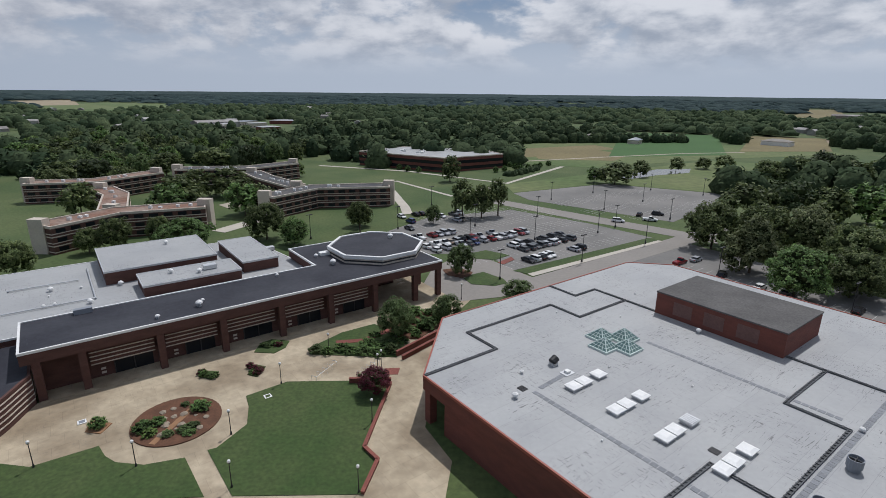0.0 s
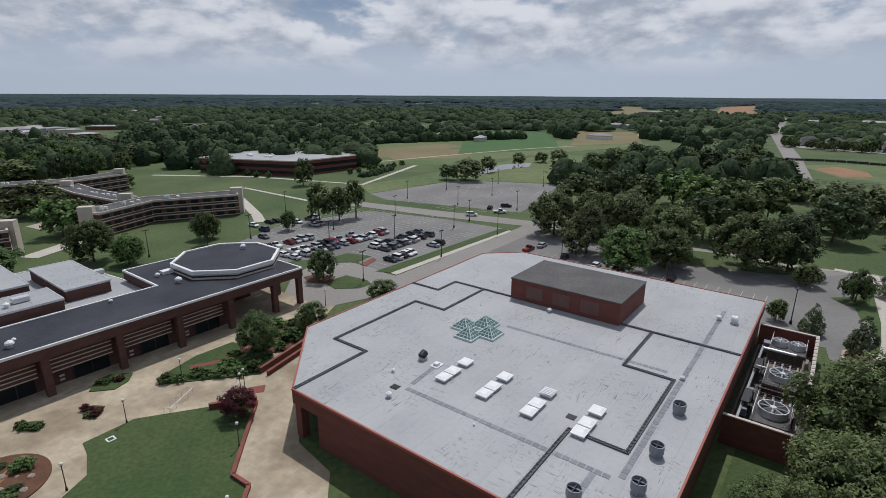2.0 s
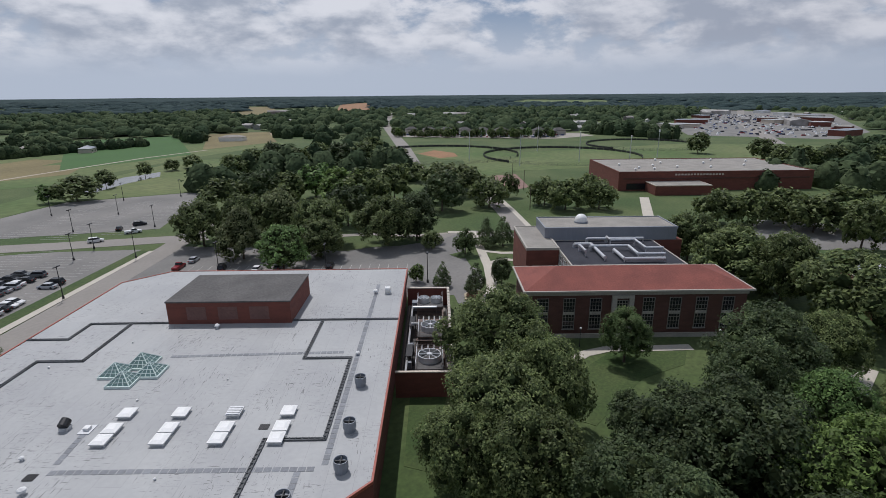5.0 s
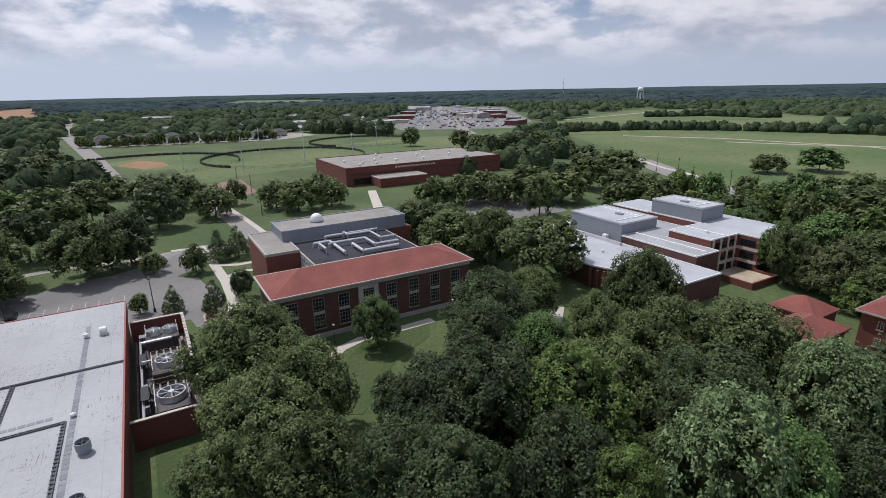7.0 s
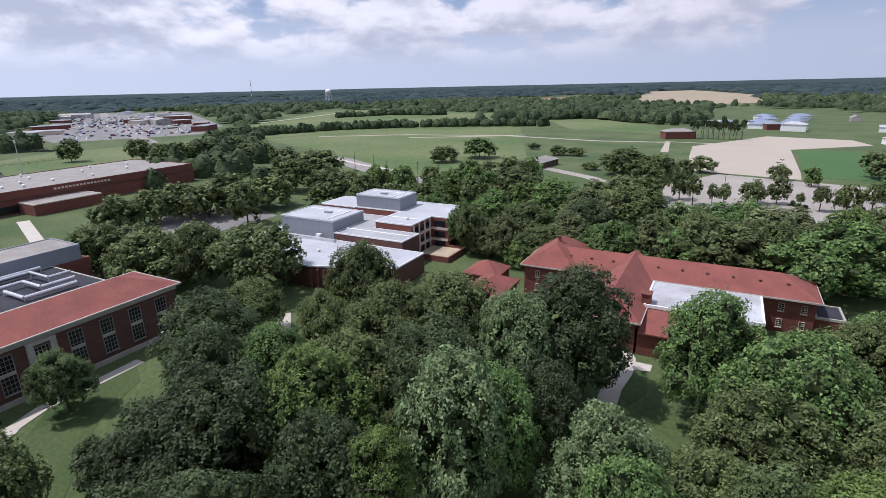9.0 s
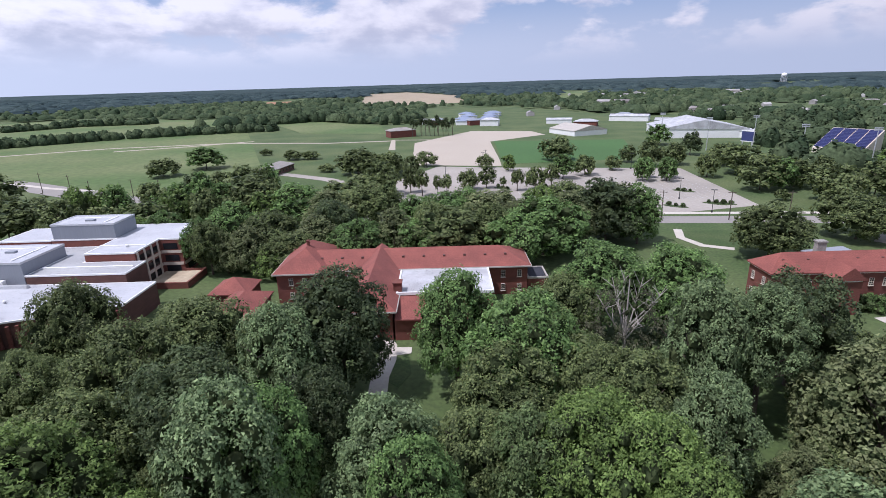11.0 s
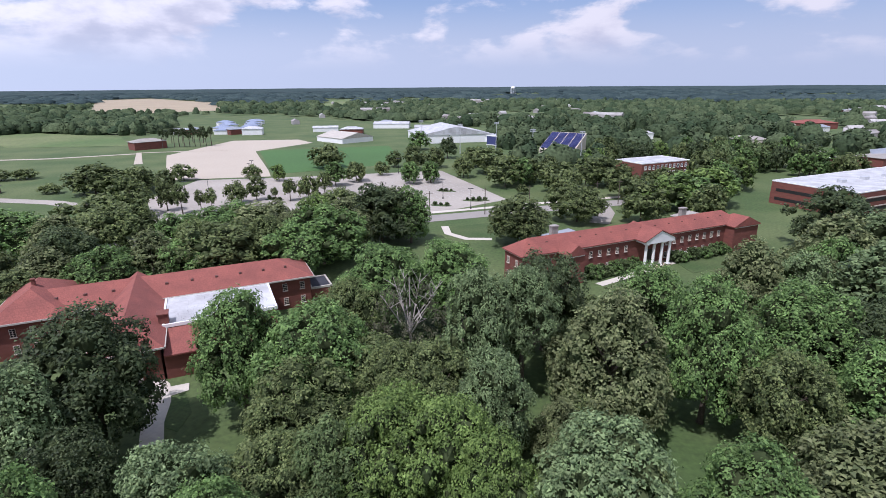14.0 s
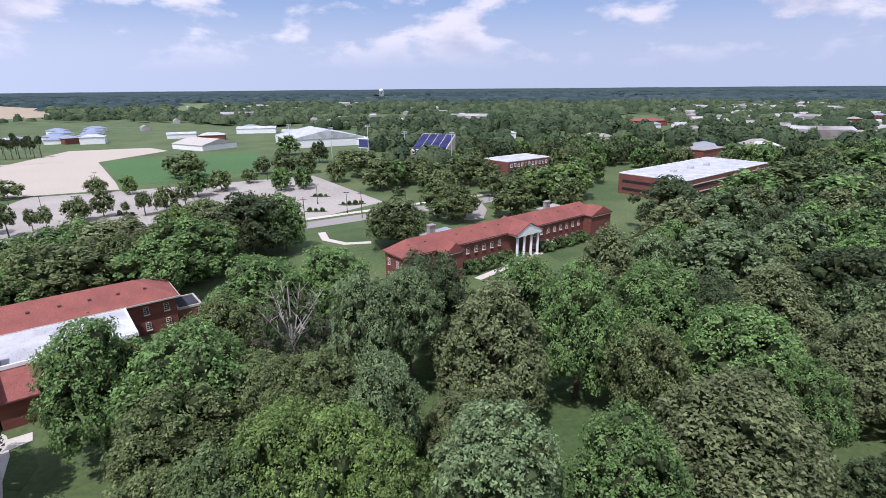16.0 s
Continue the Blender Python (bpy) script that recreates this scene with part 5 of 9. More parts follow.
part("roof_curb", boxes((9.2, 20.6, 19.0, 19.5, 9.603, 9.9)), WHITE, arts2)
part("roof_curb", boxes((7, 28, 29.0, 29.5, 7.603, 7.95)), WHITE, arts2)
part("roof_curb", boxes((40, 40.5, 13, 18.6, 7.603, 7.9)), WHITE, arts2)
for u, w, z in ((80, -104, 5.5), (90, -98, 5.5), (72, -102, 5.5), (84, -128, 7.6), (100, -127, 7.6), (78, -122, 9.6), (71, -138, 9.6), (112, -112, 5.5)):
    mushroom_vent(u, w, z, 0.8)
terrace = on_grid("terrace", 62.5, -128.2, "brick-walled raised terrace with a pale floor", "terrace")
part("wall", boxes((0, 10.4, 10.2, 10.6, 0, 1.6), (0, 0.4, 0, 10.2, 0, 1.6), (0.4, 5.3, 0, 0.4, 0, 1.6)), BRICK, terrace)
part("floor", boxes((0.4, 10.4, 0.4, 10.2, 0, 1.0)), CONCRETE, terrace)

# ---- the red-roofed hall ----
red = on_grid("red_roofed_hall", -18.3, -121.0, "two-storey brick hall with red tile roofs and a white flat roof", "building")
part("wall", boxes((0.4, 55.6, 0.4, 12.2, 0, 6.7)), BRICK, red)
part("roof", hip_roof(0, 56, 0, 12.6, 6.9, 2.9, "x", True, True, 0.4), TILE, red)
part("cross_wall", boxes((44.6, 55.6, -3.6, 14.0, 0, 6.8)), BRICK, red)
part("cross_roof", hip_roof(44.2, 56, -4, 14.4, 7.0, 4.0, "y", True, True, 0.35), TILE, red)
part("gutter", rim(rect(-0.45, 44.1, -0.45, 13.05), 0.16, 6.62, 6.94), STONE, red)
part("gutter", rim(rect(43.8, 56.4, -4.4, 14.8), 0.16, 6.72, 7.04), STONE, red)
part("gutter", boxes((38.82, 38.96, 14.9, 33.8, 5.95, 6.24), (27.62, 27.78, 26.2, 33.8, 5.95, 6.24), (27.8, 38.8, 33.82, 33.96, 5.95, 6.24)), STONE, red)
part("centre_wall", boxes((28.6, 38, 12.6, 33, 0, 5.9)), BRICK, red)
part("centre_roof", hip_roof(28.2, 38.4, 4, 33.4, 6.2, 4.0, "y", False, True, 0.4), TILE, red)
part("white_wall", boxes((9.4, 28.2, 12.7, 25.8, 0, 6.3)), BRICK, red)
part("white_roof", boxes((9.2, 28.3, 12.8, 26.0, 6.303, 6.6)), WHITE_MEMBRANE, red, "white flat roof")
part("white_edge", rim(rect(9.1, 28.4, 12.75, 26.1), 0.35, 6.2, 6.8), WHITE, red)
part("lean_to_wall", boxes((22.8, 28.2, 26.2, 33, 0, 4.6)), BRICK, red)
bm = bmesh.new()
vs = [bm.verts.new(p) for p in ((22.4, 26.15, 6.1), (28.1, 26.15, 6.1), (28.1, 33.6, 4.5), (22.4, 33.6, 4.5), (22.4, 26.15, 5.85), (28.1, 26.15, 5.85), (28.1, 33.6, 4.25), (22.4, 33.6, 4.25))]
for q in ((0, 1, 2, 3), (7, 6, 5, 4), (0, 4, 5, 1), (1, 5, 6, 2), (2, 6, 7, 3), (3, 7, 4, 0)):
    bm.faces.new([vs[i] for i in q])
part("lean_to_roof", bm, TILE, red)
sash = window_meshes(0.95, 1.6, 2, 4, BAND, "sash_window", 0.04)
for x in (2.2, 5.8, 40, 42.5, 46.5, 49.5, 52.5):
    for z in (1.0, 4.2):
        window(red, sash, x, 14.0 if x > 44 else 12.25, z, 180)
for y in (2.5, 6.3, 10):
    for z in (1.0, 4.2):
        window(red, sash, 0.36, y, z, -90)
for y in (24, 29):
    window(red, sash, 28.55, y, 2.0, -90)
part("entrance", boxes((31.6, 34.4, 33.0, 33.35, 0, 4.2), (31.2, 34.8, 33.0, 33.5, 4.2, 4.8)), STONE, red, "pale stone doorway")
part("door", boxes((32.2, 33.8, 33.36, 33.42, 0, 2.4)), DARK_DOOR_AND_SHADE, red)
for x, y, z, h in ((50, 6, 8.5, 3.4), (28.1, 24.5, 4, 4.4), (36.5, 17.5, 6.5, 2.6), (35.5, 22.5, 6.5, 2.4)):
    big = h > 4
    part("chimney", boxes((x - (0.8 if big else 0.3), x + (0.8 if big else 0.3), y - (1.0 if big else 0.3), y + (1.0 if big else 0.3), z, z + h),
                          (x - (0.95 if big else 0.4), x + (0.95 if big else 0.4), y - (1.15 if big else 0.4), y + (1.15 if big else 0.4), z + h, z + h + 0.2)), BRICK, red)
rv = solid("roof_vent", boxes((-0.25, 0.25, -0.3, 0.3, -0.2, 0.45)), BROWN_BRICK)
for i in range(11):
    placed("roof_vent", rv, red, pose(5 + 4.6 * i, 9.2, 8.35))
part("terrace_floor", boxes((38.5, 43, 12.7, 17, 3.6, 3.8)), WHITE, red)
annex = on_grid("flat_annex", -22.8, -117, "small flat-roofed annex with a grey roof", "building")
flat_part(annex, rect(0, 4.6, 0, 7), 0, 3.4, BRICK, DARK_MEMBRANE, STONE, edge=0.35, lift=0.15)
low = on_grid("low_red_wing", 37.6, -108.0, "low brick wing with red tile hip roofs", "building")
part("wall", boxes((0.4, 8, 4, 17.5, 0, 3.8), (5, 13, -3, 5, 0, 3.8)), BRICK, low)
part("roof", hip_roof(0.2, 8.2, 3.8, 17.7, 4.0, 2.0, "y", True, True, 0.4), TILE, low)
part("cupola_roof", hip_roof(5, 13, -3, 5, 4.2, 2.4, "y", True, True, 0.4), TILE, low)

# ---- the columned hall ----
adm = on_grid("columned_hall", -143.0, -111.0, "long two-storey brick hall with a white columned portico", "building")
part("wall", boxes((4, 78.3, 6, 13.6, 0, 7.6)), BRICK, adm)
part("roof", hip_roof(4, 78.3, 6, 13.6, 7.8, 3.0, "x", True, True, 0.5), TILE, adm)
part("cornice", rim(rect(3.8, 78.5, 5.8, 13.8), 0.5, 7.3, 7.62), WHITE, adm)
for x0, x1, d in ((63, 68, 17.5), (0, 10, 16.5)):
    w_ = part("pavilion_wall", boxes((x0, x1, 7, d, 0, 7.4)), BRICK, adm)
    part("pavilion_roof", hip_roof(x0, x1, 7, d, 7.6, 2.4, "y", True, False, 0.4), TILE, adm)
    part("gable", boxes((x0 + 0.2, x1 - 0.2, d - 0.4, d + 0.1, 7.0, 7.5)), WHITE, adm)
for i in range(18):
    x = 12.5 + 2.85 * i
    if 33 < x < 44.2:
        continue
    for z in (1.0, 4.6):
        window(adm, sash, x, 13.65, z, 180)
for x in (70.5, 73, 75.2):
    for z in (1.0, 4.6):
        window(adm, sash, x, 13.65, z, 180)
for y in (7.8, 11.5):
    for z in (1.0, 4.6):
        window(adm, sash, 78.35, y, z, 90)
por = part("portico", boxes((33.6, 43.4, 13.6, 17.2, 6.9, 7.7)), WHITE, adm, "white classical portico")
part("step", boxes((33.6, 43.4, 13.6, 17.2, 0, 0.4)), CONCRETE, adm)
bm = bmesh.new()
a = [bm.verts.new((x, 17.2, z)) for x, z in ((33.4, 7.7), (43.6, 7.7), (38.5, 10.0))]
b = [bm.verts.new((x, 16.4, z)) for x, z in ((33.4, 7.7), (43.6, 7.7), (38.5, 10.0))]
bm.faces.new(a)
bm.faces.new(b[::-1])
for i in range(3):
    j = (i + 1) % 3
    bm.faces.new((a[i], a[j], b[j], b[i]))
part("pediment", bm, WHITE, por)
for s_ in (-1, 1):
    bm = bmesh.new()
    e, f = (38.5 + s_ * 5.6, 7.55), (38.5, 10.15)
    vs = [bm.verts.new(p) for p in ((e[0], 17.4, e[1]), (e[0], 7.0, e[1]), (f[0], 7.0, f[1]), (f[0], 17.4, f[1]), (e[0], 17.4, e[1] + 0.22), (e[0], 7.0, e[1] + 0.22), (f[0], 7.0, f[1] + 0.22), (f[0], 17.4, f[1] + 0.22))]
    for q in ((0, 1, 2, 3), (7, 6, 5, 4), (0, 4, 5, 1), (1, 5, 6, 2), (2, 6, 7, 3), (3, 7, 4, 0)):
        bm.faces.new([vs[i] for i in q])
    part("pediment_roof", bm, TILE, por)
for x in (34.4, 37.1, 39.9, 42.6):
    bm = tube(bmesh.new(), (x, 16.5, 0.4), (x, 16.5, 6.9), 0.42, 0.34, 14)
    box(bm, x - 0.55, x + 0.55, 15.95, 17.05, 0.4, 0.65)
    box(bm, x - 0.5, x + 0.5, 16.0, 17.0, 6.6, 6.9)
    part("column", bm, WHITE, por)
part("door", boxes((37.0, 40.0, 13.62, 13.7, 0.4, 4.2)), DARK_DOOR_AND_SHADE, adm)
for x, y in ((66, 8.6), (22, 8.6)):
    part("chimney", boxes((x - 0.9, x + 0.9, y - 0.6, y + 0.6, 8.5, 12.4), (x - 1.05, x + 1.05, y - 0.75, y + 0.75, 12.4, 12.7)), STONE_ROOF, adm)
for i in range(14):
    placed("roof_vent", rv, adm, pose(10 + 5 * i, 11.2, 9.35))
part("rear_wing", boxes((0, 7, -8, 5.4, 0, 5)), BRICK, adm)
part("rear_roof", hip_roof(0, 7, -8, 5.4, 5.2, 2.0, "y", True, False, 0.4), STONE_ROOF, adm)
part("rear_wing", boxes((48, 58, -7, 5.4, 0, 5)), BRICK, adm)
part("rear_roof", hip_roof(48, 58, -7, 5.4, 5.2, 2.6, "y", True, False, 0.4), GREY_METAL, adm)

# ---- farther brick buildings ----
big = on_grid("parking_structure", -285, -133, "brick building with a broad white flat roof", "building")
flat_part(big, rect(0, 80, 0, 30), 0, 9.0, BRICK, WHITE_MEMBRANE, WHITE, edge=0.4, lift=0.1)
for z in (1.0, 4.4):
    # Flat near-black panels stand for the shade inside open bands.
    part("opening_shade_panel", boxes((2, 78, 29.9, 30.05, z + 0.6, z + 1.8)), DARK_DOOR_AND_SHADE, big)
    part("opening_shade_panel", boxes((79.9, 80.05, 2, 28, z + 0.6, z + 1.8)), DARK_DOOR_AND_SHADE, big)
    part("band", boxes((0, 80, 30.0, 30.12, z + 2.0, z + 2.4)), BAND, big)
for x in (30, 45, 60):
    part("roof_unit", boxes((x, x + 3, 14, 16, 9.0, 10.2)), PALE_METAL, big)
far_brick = on_grid("classroom_block", -233, -216, "flat-roofed two-storey brick classroom block", "building")
flat_part(far_brick, rect(0, 33, 0, 19), 0, 7.6, BRICK, WHITE_MEMBRANE, WHITE, edge=0.4, lift=0.2)
wide_win = window_meshes(1.4, 1.9, 2, 2, WHITE, "class_window")
for i in range(11):
    for z in (1.0, 4.4):
        window(far_brick, wide_win, 2.5 + 2.8 * i, 19.05, z, 180)


DORM_WINDOW = solid('window', boxes((-1.3, 1.3, -0.05, 0.05, 0, 1.2)), PANE)


def dormitory(pts, width, h, label, top):
    """Three-storey dormitory that bends along pts, with pale bands at each floor."""
    d = thing("dormitory", *pts[0], label=label, category="building", group="dormitories")
    o = Vector(pts[0])
    line = [tuple(Vector(p) - o) for p in pts]
    out = ribbon(line, width)
    part("wall", prism(out, 0, h - 0.3), BROWN_BRICK, d)
    part("roof", prism(inset(out, 0.4), h - 0.297, h), top, d)
    part("roof_edge", rim(inset(out, -0.1), 0.5, h - 0.297, h + 0.4), BAND, d)
    step = h / 3 if h > 7 else h / 2
    for z in [step * i for i in range(3 if h > 7 else 2)]:
        part("floor_band", rim(inset(out, -0.12), 0.4, z + step - 0.34, z + step - 0.06), BAND, d)
        part("sill_band", rim(inset(out, -0.08), 0.4, z + 0.55, z + 0.8), BAND, d)
        for a, b in zip(line, line[1:]):
            a, b = Vector(a), Vector(b)
            e = (b - a).normalized()
            turn = math.degrees(math.atan2(e.y, e.x))
            for s in range(int((b - a).length / 4.2)):
                p = a + e * (2.6 + 4.2 * s)
                for side_, out_ in ((-1, 0), (1, 180)):
                    q = p + Vector((-e.y, e.x)) * side_ * (width / 2 + 0.02)
                    placed("window", DORM_WINDOW, d, pose(q.x, q.y, z + 0.85, 0, 0, turn + out_))
    for q in (line[0], line[-1]):
        part("stair_tower", boxes((q[0] - 2.2, q[0] + 2.2, q[1] - 1.4, q[1] + 1.4, 0, h + 2.2)), BAND, d, "pale concrete stair tower")
    for k in range(8):
        a, b = random.choice(list(zip(line, line[1:])))
        p = Vector(a).lerp(Vector(b), random.uniform(0.15, 0.85))
        part("roof_vent", boxes((p.x - 0.5, p.x + 0.5, p.y - 0.5, p.y + 0.5, h, h + random.uniform(0.5, 1.1))), WHITE, d)


dormitory([(-120.5, 140.5), (-111.5, 161.5), (-87.5, 172.5)], 10.5, 8.0, "three-storey bent brick dormitory with a rust-brown roof", WEATHERED)
dormitory([(-73.0, 189.0), (-60.3, 210.0), (-30.5, 217.0)], 9.8, 8.0, "bent brick dormitory with pale bands and a dark roof", SLATE)
dormitory([(-180.0, 209.0), (-157.0, 216.5), (-145.0, 243.0)], 10.5, 8.0, "rear brick dormitory with a weathered brown roof", WEATHERED)
dormitory([(-150.0, 210.0), (-135.0, 197.0), (-118.5, 169.5)], 9.0, 6.2, "lower brick link between two dormitories", WEATHERED)
dormitory([(-141.0, 254.5), (-108.0, 262.0), (-92.0, 283.0)], 10.5, 8.0, "far brick dormitory wing half hidden by trees", SLATE)
dormitory([(-104.0, 255.0), (-91.0, 238.0), (-70.0, 217.5)], 9.0, 7.0, "dark-roofed link wing between dormitories", SLATE)

hall3 = thing("campus_hall", -12.6, 313.8, label="long modern brick hall with a pale flat roof", category="building")
o = Vector((-12.6, 313.8))
F = [tuple(Vector(p) - o) for p in [(-66.4, 338.5), (-45.8, 368.8), (2.4, 383.0), (25.8, 333.9), (-10.9, 309.1)]]
part("wall", prism(F, 0, 8.2), BRICK, hall3)
part("roof", prism(inset(F, 0.5), 8.203, 8.5), MEMBRANE, hall3)
part("roof_edge", rim(inset(F, -0.1), 0.6, 8.203, 8.8), BAND, hall3)
for z in (1.0, 4.6):
    part("glazing_band", rim(inset(F, -0.06), 0.4, z, z + 1.9), PANE, hall3)
for k in range(10):
    x, y = F[1][0] * 0.5 + random.uniform(-12, 12), F[1][1] * 0.5 + random.uniform(-8, 8)
    part("roof_unit", boxes((x - 1, x + 1, y - 1, y + 1, 8.5, 9.4)), WHITE, hall3)

# stadium stand, white sheds, retail and houses in the distance
stand = thing("grandstand", 14.7, -373.4, 0, 158, "stadium grandstand with sloping blue seats", "grandstand")
bm = bmesh.new()
vs = [bm.verts.new(p) for p in ((-13, 0, 3), (13, 0, 3), (13, 20, 13), (-13, 20, 13), (-13, 0, 0), (13, 0, 0), (13, 20, 0), (-13, 20, 0))]
for q in ((3, 2, 1, 0), (4, 5, 6, 7), (0, 1, 5, 4), (1, 2, 6, 5), (2, 3, 7, 6), (3, 0, 4, 7)):
    bm.faces.new([vs[i] for i in q])
part("frame", bm, BAND, stand)
for i in range(4):
    x = -12.6 + 6.4 * i
    for k in range(14):
        part("bench", boxes((x, x + 5.8, 0.8 + 1.35 * k, 1.8 + 1.35 * k, 3.2 + 0.67 * k, 4.2 + 0.67 * k)), PANEL_BLUE, stand)


def shed(x, y, rz, w, d, h, rise, label, roof=WHITE_MEMBRANE, wall=WHITE):
    s = thing("white_shed", x, y, 0, rz, label, "building", "distant sheds")
    part("wall", boxes((-w / 2, w / 2, -d / 2, d / 2, 0, h)), wall, s)
    part("roof", hip_roof(-w / 2, w / 2, -d / 2, d / 2, h + 0.25, rise, "x", False, False, 0.4), roof, s)


for x, y, turn, w, d, h, r, roof, label in ((198, -428, -30, 38, 32, 4.0, 4.0, STONE, "broad tan metal shed with a low gable roof"), (112, -456, -62, 56, 62, 6.5, 6.5, WHITE_MEMBRANE, "large white gabled sports hall"),
                                            (76, -452, -15, 34, 18, 5.0, 1.2, WHITE_MEMBRANE, "low pale annex beside the sports hall"), (206.5, -573.6, 10, 40, 14, 5, 2, WHITE_MEMBRANE, "long white metal shed far off"),
                                            (150, -530, 10, 30, 14, 5, 2, MEMBRANE, "grey-roofed shed behind the sports hall"), (262, -520, 25, 26, 12, 4, 1.5, WHITE_MEMBRANE, "small white shed among trees"), (392, -466, 30, 22, 12, 4.5, 1.2, WHITE_MEMBRANE, "white open canopy beside the pines")):
    shed(x, y, turn, w, d, h, r, label, roof)


# ---- trees ----
def bough_centres(rng, form, lobes):
    """Boughs of a crown of unit radius that stands from z = 0 to 2: x, y, z and size of each."""
    cs = []
    for i in range(lobes):
        up = 1.0 - 1.75 * (i + 0.5) / lobes
        a = i * 2.39996 + rng.uniform(-0.45, 0.45)
        ring = math.sqrt(max(0.0, 1 - up * up))
        out = rng.uniform(0.55, 0.88) * (1.2 if rng.random() < 0.15 else 1.0)
        size = rng.uniform(0.19, 0.33)
        if form == "cone":
            z = rng.uniform(0.1, 1.94)
            q = 0.82 * (1 - z / 2) ** 0.8 * rng.uniform(0.55, 1.0)
            cs.append((q * math.cos(a), q * math.sin(a), z, 0.10 + 0.16 * (1 - z / 2)))
            continue
        if form == "spire":
            z = 1.02 + 0.86 * up
            q = 0.80 * min(1.0, 1.5 * max(0.03, 1 - z / 1.95) ** 0.8) * rng.uniform(0.55, 1.0)
            cs.append((q * math.cos(a), q * math.sin(a), z, size * (0.6 + 0.4 * min(1.0, 2.0 - z))))
            continue
        if form == "tall":
            ring *= 0.9 - 0.16 * up
            z = 1.05 + 0.84 * up * rng.uniform(0.86, 1.12)
        elif form == "dome":
            z = 0.86 + (0.72 if up > 0 else 0.55) * up * rng.uniform(0.85, 1.12)
        else:
            z = 1.0 + 0.76 * up * rng.uniform(0.82, 1.14)
        cs.append((ring * math.cos(a) * out, ring * math.sin(a) * out, z, size))
    return np.array(cs)


def crown_mesh(name, rng, mat, form, lobes, tufts, per, leaf, tuft=0.085, core=0.8):
    """Leaf sprays gathered into tufts over the boughs, round a broken core coloured dark as shade in the gaps."""
    cs = bough_centres(rng, form, lobes)
    nr = np.random.default_rng(rng.randrange(10 ** 6))
    many = tufts * 9
    weight = cs[:, 3] ** 2
    pick = nr.choice(len(cs), many, p=weight / weight.sum())
    d = nr.normal(size=(many, 3))
    away = cs[pick, :3] - (0, 0, 0.8)
    away /= np.linalg.norm(away, axis=1)[:, None] + 1e-6
    d += away * 0.8 + (0, 0, 0.35)
    d /= np.linalg.norm(d, axis=1)[:, None]
    pos = cs[pick, :3] + d * (cs[pick, 3] * nr.uniform(0.9, 1.12, many))[:, None]
    free = np.ones(many, bool)
    for c in cs:
        free &= np.linalg.norm(pos - c[:3], axis=1) > c[3] * 0.84
    free &= pos[:, 2] > 0.12
    pos, d = pos[free], d[free]
    kept = []
    gap = 0.62 if form != "cone" else 0.45
    grid = np.zeros((0, 3))
    for i in range(len(pos)):
        if len(kept) >= tufts:
            break
        if len(kept) and np.min(np.sum((grid - pos[i]) ** 2, axis=1)) < (tuft * gap) ** 2:
            continue
        kept.append(i)
        grid = pos[kept]
    pos, d = pos[kept], d[kept]
    n = len(pos) * per
    centre, axis = np.repeat(pos, per, axis=0), np.repeat(d, per, axis=0)
    span = np.repeat(nr.uniform(0.65, 1.35, len(pos)), per)[:, None] * tuft
    local = nr.normal(size=(n, 3))
    local /= np.linalg.norm(local, axis=1)[:, None]
    flip = np.sum(local * axis, axis=1) < -0.25
    local[flip] *= -1
    P = centre + local * span * nr.uniform(0.15, 1.1, (n, 1)) - axis * span * 0.2
    nor = local * 0.4 + axis * 0.55 + nr.normal(scale=0.42, size=(n, 3)) + (0, 0, 0.4)
    nor /= np.linalg.norm(nor, axis=1)[:, None]
    side = np.cross(nor, nr.normal(size=(n, 3)))
    side /= np.linalg.norm(side, axis=1)[:, None] + 1e-9
    fwd = np.cross(nor, side)
    size = leaf * nr.uniform(0.6, 1.3, (n, 1))
    tri = np.stack([P - side * size * 0.7 - fwd * size * 0.5, P + side * size * 0.7 - fwd * size * 0.5, P + fwd * size * 1.3], 1).reshape(-1, 3)
    verts = [tuple(p) for p in tri.tolist()]
    faces = [(3 * i, 3 * i + 1, 3 * i + 2) for i in range(n)]
    ico = bmesh.new()
    bmesh.ops.create_icosphere(ico, subdivisions=1, radius=1.0)
    iv, jf = [v.co.copy() for v in ico.verts], [[v.index for v in f.verts] for f in ico.faces]
    ico.free()
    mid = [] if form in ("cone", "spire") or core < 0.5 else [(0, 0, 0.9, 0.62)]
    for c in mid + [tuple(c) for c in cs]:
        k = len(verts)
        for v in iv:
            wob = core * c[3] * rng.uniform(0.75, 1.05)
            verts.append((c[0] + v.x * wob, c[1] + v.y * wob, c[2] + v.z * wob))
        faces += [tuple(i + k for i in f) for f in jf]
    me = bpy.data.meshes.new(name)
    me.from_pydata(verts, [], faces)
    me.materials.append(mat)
    me.materials.append(CORE_SHADE)
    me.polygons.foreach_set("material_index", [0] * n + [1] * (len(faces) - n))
    return me


